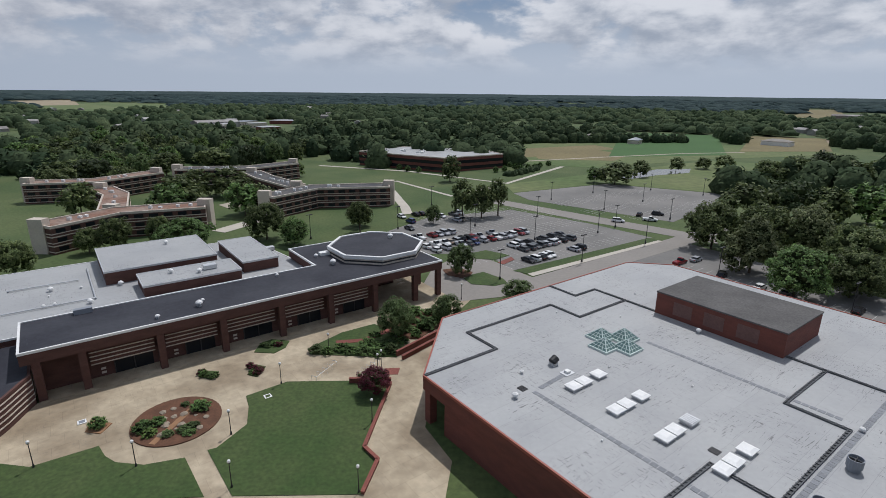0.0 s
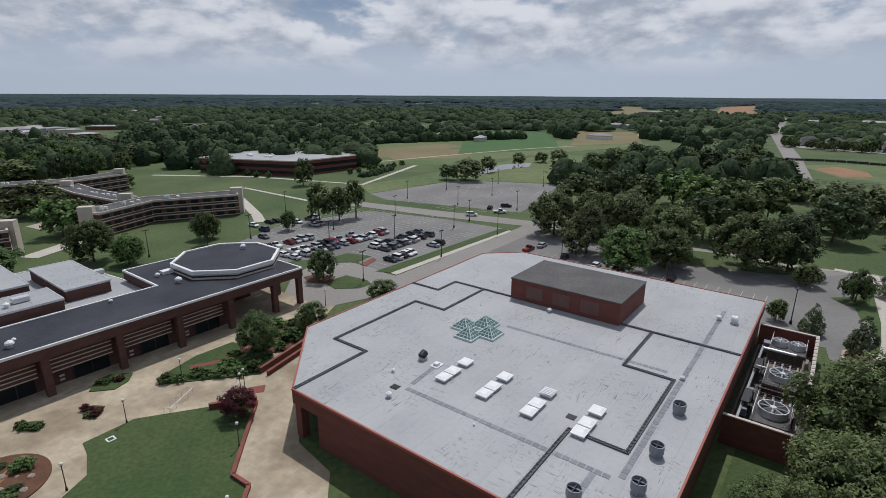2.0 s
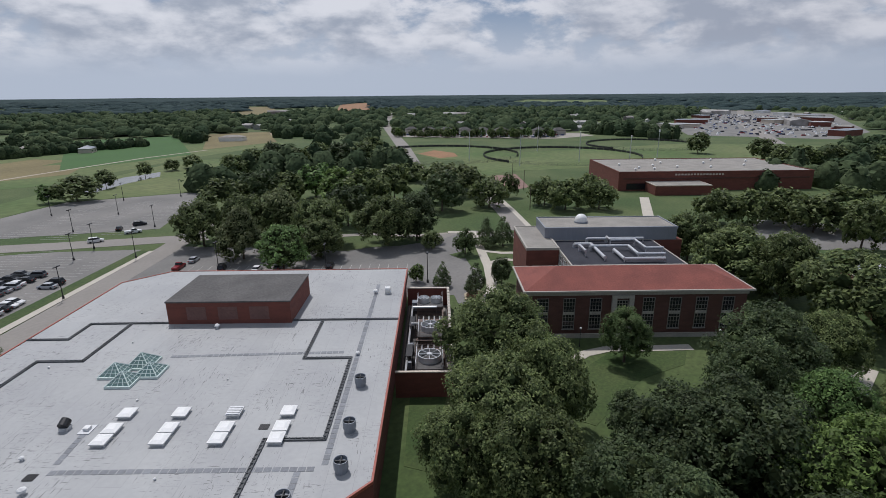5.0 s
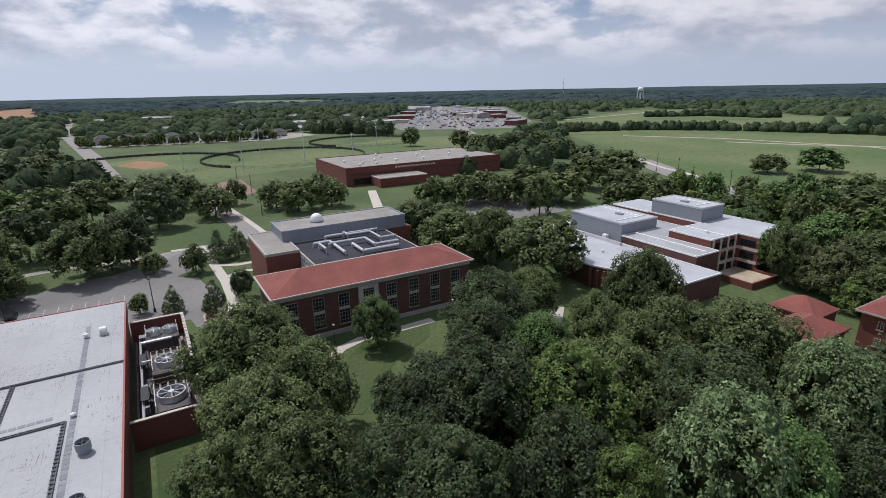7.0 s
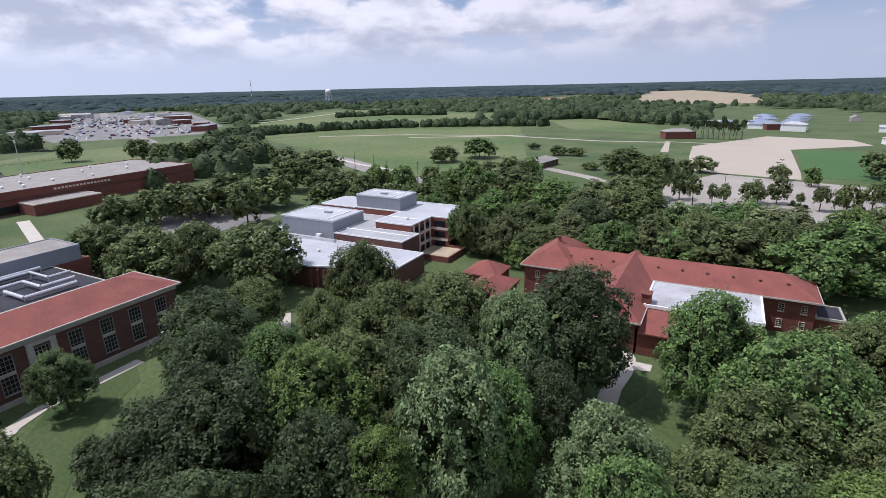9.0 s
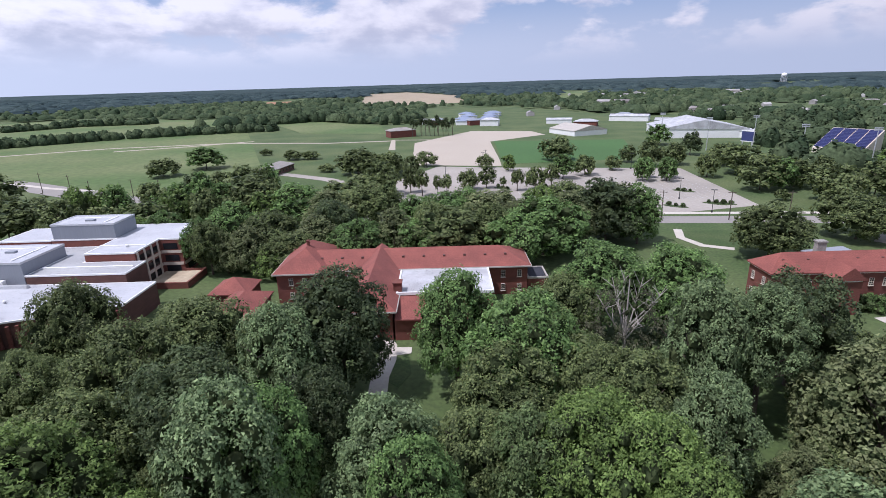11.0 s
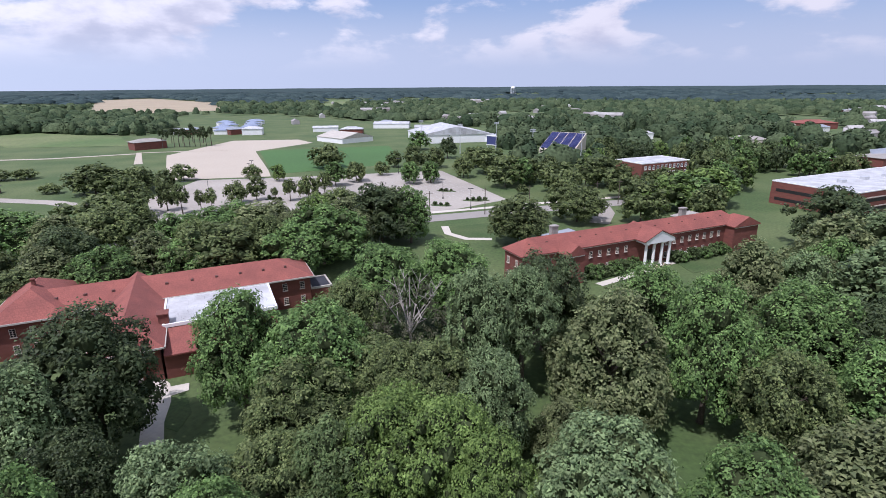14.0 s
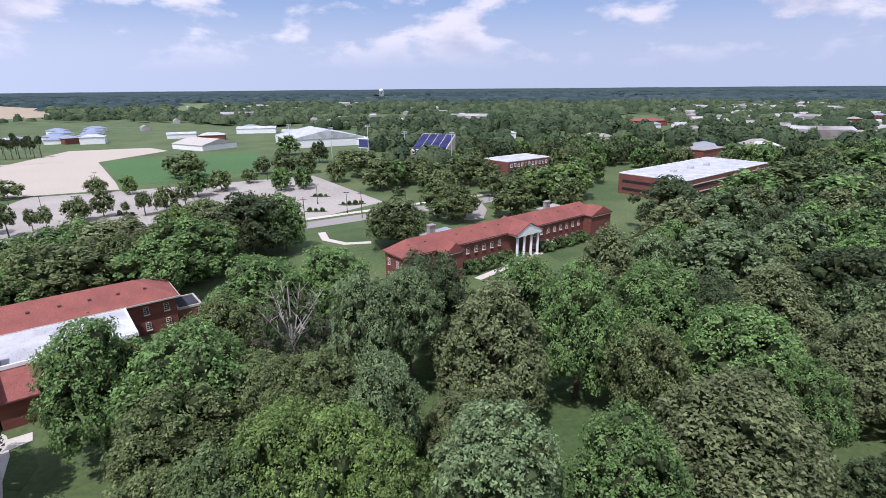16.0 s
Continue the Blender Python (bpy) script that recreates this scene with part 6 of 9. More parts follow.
def trunk_mesh(rng, h, r, spread, mat, limbs=6, bare=False, sides=8):
    bm = bmesh.new()
    fork = h * (0.35 if not bare else 0.3)
    tube(bm, (0, 0, -0.005), (0, 0, 0.03), r * 1.35, r, sides)
    tube(bm, (0, 0, 0.03), (0.01, 0.006, fork), r, r * 0.75, sides)
    tube(bm, (0.01, 0.006, fork), (0.006, 0.012, h * (0.78 if not bare else 0.98)), r * 0.7, r * 0.15, sides - 2)
    for i in range(limbs):
        a = 2 * math.pi * i / limbs + rng.uniform(-0.4, 0.4)
        z = fork + rng.uniform(0, 0.25) * h
        end = Vector((math.cos(a) * spread * rng.uniform(0.5, 0.8), math.sin(a) * spread * rng.uniform(0.5, 0.8), min(h * 0.92, z + h * rng.uniform(0.18, 0.34)) if not bare else h * rng.uniform(0.72, 0.98)))
        tube(bm, (0.01, 0.006, z), end, r * 0.42, r * 0.1, max(4, sides - 3))
        for k in range(6 if bare else 2 if sides > 6 else 0):
            m = Vector((0.01, 0.006, z)).lerp(end, rng.uniform(0.4, 0.9))
            tube(bm, m, m + Vector((rng.uniform(-1, 1), rng.uniform(-1, 1), rng.uniform(0.4, 1.4))) * spread * 0.28, r * 0.2, r * 0.05, 4)
    return solid("trunk", bm, mat)


LOOK = {"o": ("oak_tree", "tall oak tree with a dense dark green crown"), "g": ("shade_tree", "leafy tree with a bright green lobed crown"),
        "s": ("poplar_tree", "broad tree with pale silvery green leaves"), "y": ("linden_tree", "upright tree with yellow-green leaves"),
        "c": ("conifer_tree", "young pointed evergreen with feathery branches"), "m": ("maple_tree", "young maple with a neat round crown"),
        "e": ("hackberry_tree", "tall tree with a dull olive-green crown"), "k": ("magnolia_tree", "dense tree with dark green leaves, darkened in the east grove to stand for shade"),
        "d": ("dying_tree", "half-dead tree with bare grey branches"), "r": ("plum_tree", "small ornamental plum with dark red leaves")}
FORMS = {"o": ("dome", "round"), "g": ("tall", "round"), "s": ("tall", "round"), "y": ("tall", "round"), "c": ("cone", "cone"), "m": ("round", "round"),
         "e": ("spire", "dome"), "k": ("tall", "round"), "d": ("round", "dome"), "r": ("round", "round")}
LEVELS = {"near": (46, 520, 27, 0.029, 0.125), "fill": (40, 330, 18, 0.043, 0.135), "mid": (26, 95, 13, 0.098, 0.22)}
KINDS = {}
rng = random.Random(7)
for key in "ogsymcekdr":
    for level, (lobes, tufts, per, leaf, tuft) in LEVELS.items():
        thin = 0.3 if key == "d" else 1.0
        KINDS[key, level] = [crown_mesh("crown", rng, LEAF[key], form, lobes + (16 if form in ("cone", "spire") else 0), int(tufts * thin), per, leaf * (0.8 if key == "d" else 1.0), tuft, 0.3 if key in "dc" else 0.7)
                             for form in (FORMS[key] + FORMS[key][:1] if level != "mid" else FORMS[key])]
TRUNKS = [trunk_mesh(rng, 1.0, 0.022, 0.36, BARK) for k in range(3)]
THIN_TRUNKS = [trunk_mesh(rng, 1.0, 0.022, 0.34, BARK, 4, False, 6) for k in range(2)]
BARE = [trunk_mesh(rng, 1.0, 0.020, 0.40, DEADWOOD, 8, True) for k in range(2)]
counter = [0]


STANDING = []


def tree(x, y, h, r, key, near=False, group="", level=""):
    if any((x - a) ** 2 + (y - b) ** 2 < 10 for a, b in STANDING):
        return None
    STANDING.append((x, y))
    name, label = LOOK[key]
    counter[0] += key == "o"
    if key == "o" and counter[0] > 285:
        name, label = "broadleaf_tree", "broad-leaved tree with a full dark green crown"
    t = thing(name, x, y, 0, rng.uniform(0, 360), label, "tree", group)
    away = math.hypot(x, y)
    level = level or ("near" if near else "fill" if away < 185 else "mid")
    crown = rng.choice(KINDS[key, level])
    low = 0.10 if away < 120 else 0.04
    r = r * (1.15 if key == "c" else 1.0)
    tall = min(h * (1.0 - low), r * (4.5 if key == "c" else 2.7))
    placed("crown", crown, t, Matrix.Translation((0, 0, h - tall)) @ Matrix.Diagonal((r, r * rng.uniform(0.9, 1.1), tall * 0.5, 1)))
    placed("trunk", rng.choice(BARE if key == "d" else TRUNKS if level == "near" else THIN_TRUNKS), t, Matrix.Diagonal((h, h, h * 1.0 if key == "d" else h * 0.9, 1)))
    return t


PARK_TREES_A = [(44.8, -57.3, 18.6, 7.0, "g"), (32.4, -56.6, 18, 8.0, "g"), (29.9, -48.5, 15, 6.2, "o"), (16.9, -42.3, 16, 5.4, "y"), (10.9, -42.1, 17, 5.5, "y"), (5.7, -40.1, 15, 4.5, "y"), (22, -39.9, 14, 4.8, "m"), (24, -72.6, 18, 6.4, "d"), (33.9, -87.1, 17, 9.2, "g"), (22.7, -92.8, 17, 8.3, "g"), (36.9, -79.3, 15, 6.2, "o"), (21.1, -57.2, 15, 5.8, "o"), (12.2, -67.9, 20, 5.8, "s"), (6.1, -72.2, 20, 4.8, "s"), (7.8, -52.9, 16, 4.5, "s"), (4, -86.9, 18, 7.1, "k"), (-6.5, -67.2, 20, 8.2, "e"), (-0.2, -56, 10, 3.7, "e"), (-13, -85, 17, 6.5, "g")]
# The last oak here stands out of view, added to cast shade.
PARK_TREES_B = [(-19.3, -70.4, 20, 6.5, "g"), (-4.4, -41.8, 16, 6.9, "s"), (-17.1, -42.2, 15, 6, "g"), (-31.2, -48.3, 17, 9.5, "e"), (-26.7, -64.2, 16, 6.4, "o"), (-39.9, -65.3, 17, 7.8, "g"), (-44.3, -55.5, 13, 4.4, "g"), (-33.9, -79.6, 18, 7.6, "g"), (-34.5, -108.7, 17, 7.1, "e"), (-55.5, -103, 18, 10.5, "s"), (-70.6, -165, 17, 10.5, "k"), (-54.5, -82.1, 17, 8.5, "e"), (-55.8, -64.1, 16, 7.5, "e"), (-74.2, -91.1, 17, 9.3, "k"), (-77.3, -111.9, 17, 10.5, "s"), (-90.4, -152.8, 17, 10.5, "e"), (-109.5, -147.2, 17, 10.5, "e"), (-103.2, -123, 17, 10.5, "g"), (-58.1, -48.1, 14, 6.0, "o")]
# Some oaks at x 43 to 70 take dark key k to stand for shade.
PARK_TREES_C = [(8.2, -43.2, 11, 3.5, "k"), (-41.2, -77.2, 16, 6.2, "k"), (-75.5, -73, 17, 10.5, "e"), (-100.3, -106.1, 17, 10.5, "s"), (57.1, -44.6, 19, 8.3, "k"), (56.3, -33.5, 18, 5.6, "s"), (46.3, -31.5, 14, 4.7, "k"), (43.6, -22.5, 17, 5.6, "g"), (74.6, -31.6, 18, 8.1, "o"), (73, -21.1, 18, 7.2, "o"), (58.9, -22.4, 16, 6.7, "k"), (65.4, -12.3, 15, 5.8, "o"), (42.7, -18.3, 19, 6.9, "s"), (40.9, -9.6, 15, 3.3, "y"), (33.6, -30.7, 15, 5.4, "s"), (27.6, -28.3, 15, 5, "g"), (27.6, -38, 14, 4.9, "o"), (22.4, -40.7, 14, 5.5, "y"), (16.9, -46.5, 14, 5.7, "y")]
PARK_TREES_D = [(25.2, -58.3, 15, 6.8, "o"), (17.5, -57.9, 15, 6.5, "o"), (55.2, -5.9, 17, 6.8, "y"), (55.3, 4.7, 17, 7.5, "k"), (53.6, 10, 15, 6.8, "k"), (83.3, 5.6, 15, 7.9, "k"), (68.5, -2.4, 15, 5.5, "g"), (43.8, -4.6, 15, 6.2, "k"), (85.6, -12.4, 13, 4.6, "o"), (96.1, -21.7, 19, 6.5, "o"), (121.4, -3.9, 17, 9.6, "o"), (99.5, -1.2, 13, 5.5, "o"), (129.7, 8.3, 17, 6.2, "o"), (135.7, 19, 16, 9.2, "o"), (111.7, -67.5, 7, 4.1, "y"), (127.2, -60.8, 15, 4.7, "o"), (104.5, -94, 5, 5.2, "y"), (90.8, -107.3, 7, 5.9, "y"), (75.1, -111, 9, 6.1, "y")]
PARK_TREES_E = [(64.1, 39.9, 17, 7.7, "o"), (58.3, 28.7, 16, 6, "o"), (49.5, 30.2, 16, 7, "o"), (43.8, 23.1, 14, 6.4, "o"), (41.3, 29.9, 13, 5.2, "o"), (84.9, 26.6, 10, 4, "m"), (52.5, 7.2, 17, 5.9, "k"), (69.8, 5.5, 15, 6, "k"), (43.4, 11.8, 14, 5.4, "k"), (67, -1.4, 15, 5.4, "k"), (41.6, 6, 14, 5.8, "k")]
PARK_EDGE = [(-86.2, -102.4, 17, 7.9, "g"), (-59.7, -134.6, 17, 10.3, "e"), (-74.9, -138.1, 18, 11, "s"), (-128.2, -170.5, 17, 12, "g"), (-187.9, -231.9, 17, 14.8, "g"), (-134.4, -205.5, 16, 13.7, "o"), (-105.8, -182.7, 16, 11.6, "g")]
GYM_TREES = [(203.8, 80.1, 13, 6.7, "o"), (194.2, 90.4, 14, 7.5, "o"), (196.9, 101.3, 13, 6.5, "o"), (216.7, 90.1, 13, 5.9, "o"), (203.1, 122.8, 12, 4.5, "o"), (153, 33.3, 15, 7.6, "o"), (143.8, 20.9, 15, 6.3, "o"), (139.3, 9.6, 16, 6, "o"), (439.2, 98.1, 15, 7.9, "o"), (120, 86.8, 7.5, 3.2, "m"), (130.6, 86.6, 9, 3.6, "c"), (134.2, 82.6, 9.5, 3.7, "c"), (95.4, 65.9, 8, 2.7, "c"), (95.2, 75.8, 6.4, 2.4, "c"), (93.4, 82.6, 4.8, 1.9, "y"), (105.1, 64.8, 6.8, 2.6, "k"), (118.1, 98.1, 6.2, 3.2, "o"), (202.6, 35.9, 14, 7.7, "o"), (209.3, 25.7, 14, 7.8, "o"), (218.9, 17.5, 14, 8.1, "o")]
GYM_TREES_B = [(210.3, 7.9, 14, 8.5, "o"), (220.1, -2, 14, 9.4, "o"), (218.2, -14.3, 14, 9.8, "o"), (248.9, -28.7, 14, 9.6, "o"), (277.8, -42.9, 14, 12.0, "o"), (299.5, -31.1, 14, 9.8, "o"), (207.4, -36.8, 14, 10.1, "o"), (202.3, -44, 14, 7.6, "o"), (192, -47.7, 14, 6.2, "o"), (193.8, -4.9, 14, 5.5, "o"), (417.8, 51, 14, 9.6, "o"), (403.3, 28.2, 14, 9.1, "o"), (416.6, 14.1, 14, 9.4, "o"), (394.8, 35.8, 14, 9.0, "o"), (394.3, -10.7, 14, 8.8, "o"), (374.6, -23.5, 14, 8.2, "o")]
LOT_WOODS = [(78.0, 158.9, 16, 8.4, "o"), (77.8, 135.8, 15, 7.4, "e"), (78.7, 117.6, 12, 7.1, "g"), (92.6, 119.2, 12, 6.4, "o"), (113.7, 112.6, 17, 9, "o"), (123.4, 108.7, 15, 7.3, "k"), (162.8, 129.5, 15, 8.5, "k"), (91.4, 155.0, 16, 8.2, "o"), (101.5, 152.1, 16, 7.9, "e"), (102.2, 130.2, 15, 8.0, "o"), (123.1, 141.4, 15, 7.8, "k"), (148.4, 156.3, 16, 9, "o"), (165.0, 158.1, 16, 8.6, "o"), (211.6, 188.0, 10, 7.0, "o"), (203.1, 163.2, 14, 9, "o")]
LOT_WOODS_B = [(206.3, 151.3, 14, 8.4, "e"), (109.8, 201.0, 15, 8.2, "o"), (126.0, 201.3, 15, 8.4, "k"), (136.1, 193.9, 15, 8.2, "o"), (150.0, 193.3, 15, 8.6, "g"), (145.6, 171.5, 15, 8.4, "y"), (164.4, 285.6, 12, 7.2, "o"), (179.7, 291.2, 14, 8.6, "o"), (211.3, 313.5, 14, 9, "k"), (212.0, 290.3, 14, 9, "o"), (243.8, 307.6, 14, 9, "o"), (239.3, 278.3, 14, 9, "k"), (250.5, 268.1, 14, 9, "o"), (294.4, 301.6, 13, 9, "o"), (281.7, 269.0, 10, 8.5, "o"), (180.0, 118.0, 14, 7.6, "o"), (195.4, 138.7, 14, 7.1, "o"), (176, 140, 14, 7.2, "e")]
CAMPUS_TREES = [(0.4, 129.9, 8, 3.6, "m"), (-12.2, 92.2, 8, 3.3, "m"), (-2.6, 99.7, 6, 2.8, "m"), (13.4, 112.3, 5, 3.2, "m"), (0.6, 193.8, 14, 4.5, "o"), (7.8, 194.5, 14, 4.5, "o"), (14.3, 198.4, 14, 3.8, "o"), (-33.9, 169.4, 11, 3.3, "o"), (-10, 183.5, 7, 2.6, "m"), (-6.2, 277.1, 13, 5, "o"), (-113.1, 202, 12, 8.9, "o"), (-108, 185.3, 12, 6.3, "g"), (-116.3, 223, 12, 7.4, "o"), (-104, 228.5, 12, 8.8, "o"), (-81.9, 191.2, 12, 6.1, "g"), (-78.9, 198.4, 12, 5.7, "o"), (-141.7, 185.6, 12, 6.2, "o"), (-276.1, 336.8, 12, 10.1, "o"), (-257.6, 339.3, 12, 9.9, "o"), (-197.6, 262.4, 12, 10.6, "o")]
CAMPUS_TREES_B = [(-177.8, 279.2, 12, 8.7, "o"), (-186.6, 258.1, 12, 8.4, "k"), (-186.2, 350, 12, 9.2, "o"), (-155.1, 323.2, 12, 10.5, "o"), (-186.7, 414.4, 12, 11, "k"), (-166.7, 435.2, 12, 8.1, "o"), (-119.8, 396.3, 12, 11, "o"), (-162.2, 281.1, 12, 7.6, "o"), (-190.5, 278, 12, 5.9, "g"), (-190.7, 239.9, 12, 8.1, "o"), (-107.3, 140.8, 8, 3.2, "o"), (-101.1, 144.1, 10, 4.2, "o")]
CAMPUS_TREES_C = [(-91.9, 151.3, 9, 3.2, "o"), (-80.9, 144.9, 10, 6.9, "g"), (-62, 159.3, 12, 5.6, "o"), (-51.5, 154.1, 8, 4.4, "g"), (-35.6, 178.5, 9, 4.3, "o"), (-91.2, 284.8, 8, 5.3, "y"), (-111.3, 119.1, 10, 4.4, "o"), (-183.1, 225.5, 12, 6, "o"), (-40.2, 378.9, 6, 3.3, "o"), (-214.2, 334.9, 12, 10.4, "o")]
POND_TREES = [(80.5, 276.3, 11, 9.1, "o"), (102.7, 304.2, 9, 5, "o"), (133.1, 330.4, 8, 4.5, "o"), (154.4, 341.4, 8, 4.7, "o"), (168.9, 344.6, 8, 5.9, "o"), (71, 281.5, 8, 4.6, "g")]
LOT_TREES_A = [(195.4, -225.7, 8, 6, "o"), (163.7, -238.2, 8, 4.6, "o"), (146.4, -235.1, 8, 3.7, "y"), (153, -165.6, 11, 3.6, "o"), (143.7, -162.6, 11, 2.9, "o"), (140, -168.4, 8, 2.1, "o"), (134.9, -168, 9, 2.3, "o"), (135.3, -184.2, 10, 4.6, "o"), (130.3, -190.8, 10, 3.4, "o"), (119.6, -187.6, 7, 1.5, "o"), (115.8, -192.9, 10, 2.7, "o"), (111.2, -200.2, 11, 4, "o"), (106.9, -207, 11, 3.1, "o"), (142, -280.6, 15, 10, "o")]
LOT_TREES_B = [(112, -228.5, 11, 5.4, "g"), (107, -241.9, 11, 5.3, "o"), (101.2, -262.7, 7, 4.1, "o"), (104.7, -292.3, 9, 4.6, "o"), (78.4, -240.6, 10, 4.7, "g"), (69.3, -244.9, 10, 4.1, "g"), (189.3, -189.7, 13, 6.4, "o"), (158.6, -153.9, 14, 7.1, "o"), (126, -117.8, 15, 9.3, "o"), (212.9, -191, 13, 8.4, "o"), (174.9, -191, 11, 4.2, "o")]
HALL_TREES = [(57, -150, 17, 10, "o"), (62.1, -131, 16, 7.9, "e"), (90.4, -121.6, 16, 7.8, "g"), (75.7, -112.4, 16, 5.6, "o"), (76.4, -139.4, 15, 5.2, "y"), (47.6, -145.9, 16, 6.3, "g"), (91.4, -106.7, 15, 5, "o"), (73.8, -121.9, 15, 5.8, "e"), (55.7, -142.5, 17, 11, "k"), (64.7, -121.9, 16, 10.8, "g"), (82, -119, 16, 11, "e"), (82.2, -103.9, 15, 11, "o")]
HALL_TREES_B = [(15.9, -152.2, 15, 8.9, "o"), (-1.1, -183.5, 14, 9.6, "o"), (-22.3, -185.7, 14, 8.3, "o"), (-49, -221.7, 14, 11, "y"), (104, -116.2, 6, 5.2, "o"), (6.2, -234.4, 13, 9, "o"), (-37.8, -241.6, 13, 8, "o")]
STADIUM_TREES = [(114.4, -377, 13, 8.2, "g"), (79.7, -294.9, 13, 5.6, "o"), (83.2, -335.8, 13, 6.3, "k"), (88.8, -283.9, 13, 6.2, "o"), (80.5, -249.8, 9, 4.1, "g"), (71.4, -253.6, 9, 4.1, "g"), (57.1, -264.9, 13, 4.9, "o"), (59, -303.3, 13, 8, "o"), (45, -280.9, 13, 11, "o"), (32.3, -243.9, 13, 9, "o"), (22.1, -258.1, 13, 8.8, "o"), (14, -272.1, 13, 5, "o"), (22.2, -227.9, 4, 2.7, "o"), (6, -222.9, 13, 6.4, "o")]
STADIUM_TREES_B = [(-4.2, -251, 13, 7.9, "o"), (-14.2, -254.6, 13, 10, "o"), (-18.9, -227.2, 13, 6.6, "o"), (-33.9, -206.7, 13, 8.8, "y"), (-42.3, -210.3, 13, 10.1, "g"), (-44.1, -191, 13, 6.2, "o"), (-33.1, -264.9, 6, 3.5, "k"), (25.4, -247.2, 13, 5.8, "g")]
MEADOW_TREES = [(174, -100.7, 15, 11, "o"), (145.4, -101.8, 14, 9.8, "g"), (146.6, -127.9, 15, 11, "o"), (92.8, -115.3, 15, 11, "g"), (131.4, -103.1, 14, 9.3, "e"), (100.1, -110.3, 14, 6.6, "g"), (208.9, -185.7, 13, 10.7, "o"), (200.2, -197.2, 12, 10.7, "o"), (83.7, -131.7, 14, 7.8, "e"), (76.9, -160, 14, 8.8, "o"), (301.2, -126.1, 11, 8.9, "o"), (306.7, -153.6, 12, 11, "g")]
MEADOW_TREES_B = [(290.8, -203.6, 6, 5.8, "o"), (283, -211.9, 6, 5.8, "o"), (327.9, -208.4, 5, 4.2, "o"), (231.7, -183.4, 5, 4.5, "o"), (173.5, -65.6, 12, 8.2, "o"), (186.8, -57.7, 12, 7.5, "o")]
GARDEN_TREES = [(139.4, -74.4, 14, 7.9, "g"), (125.7, -78.1, 14, 9.1, "o"), (110.4, -81.9, 13, 8.5, "e"), (98.2, -85.2, 13, 8.1, "g"), (95.5, -96.1, 14, 7.6, "e"), (132.4, -61.5, 14, 4.5, "g"), (87.1, -98.5, 12, 6.7, "g"), (124.7, -63.7, 11, 4.7, "e"), (109.8, -73.3, 11, 6.7, "o"), (80.5, -107.1, 12, 7.5, "e"), (157.8, -63.3, 12, 5.7, "g"), (167.4, -59.0, 10, 4.9, "y"), (66.1, -109.6, 14, 8.7, "g"), (117.1, -92.9, 14, 7.5, "k"), (120.4, -67.5, 12, 6.2, "e")]
ALL_TREES = [(GARDEN_TREES, "trees behind the red roofs"), (LOT_TREES_A, "young lot trees"), (LOT_TREES_B, "young lot trees"), (HALL_TREES, "trees behind the red roofs"), (HALL_TREES_B, "trees behind the red roofs"), (STADIUM_TREES, "trees by the stadium"), (STADIUM_TREES_B, "trees by the stadium"), (MEADOW_TREES, "lawn trees"), (MEADOW_TREES_B, "lawn trees"), (PARK_TREES_A, "park trees"), (PARK_TREES_B, "park trees"), (PARK_TREES_C, "park trees"), (PARK_TREES_D, "park trees"), (PARK_TREES_E, "park trees"), (PARK_EDGE, "park trees"), (GYM_TREES, "trees by the gymnasium"), (GYM_TREES_B, "trees by the gymnasium"), (LOT_WOODS, "trees behind the lot"), (LOT_WOODS_B, "trees behind the lot"), (CAMPUS_TREES, "campus trees"), (CAMPUS_TREES_B, "campus trees"), (CAMPUS_TREES_C, "campus trees"), (POND_TREES, "pond trees")]
for rows_, group in ALL_TREES:
    for x, y, h, r, key in rows_:
        tree(x, y, h, r, key, math.hypot(x, y) < 104, group)
tree(-13.0, 72.2, 4.6, 2.3, "r", True)


def inside(p, poly):
    hit = False
    n = len(poly)
    for i in range(n):
        (x0, y0), (x1, y1) = poly[i], poly[(i + 1) % n]
        if (y0 > p[1]) != (y1 > p[1]) and p[0] < (x1 - x0) * (p[1] - y0) / (y1 - y0) + x0:
            hit = not hit
    return hit


# buildings that stand clear above the nearer trees: place and half width
SEEN = [(*site(-216, -206), 17), (*site(-245, -118), 40), (14.7, -373.4, 18)]


def hides(x, y, h):
    """Whether a tree would rise before the wall of one of those buildings."""
    for a, b, c in SEEN:
        d = math.hypot(a, b)
        along = (x * a + y * b) / d
        if abs(x * b - y * a) / d < c * along / d + 5 and 0 < along < d + c and h > 46 - 43.5 * along / d:
            return True
    return False


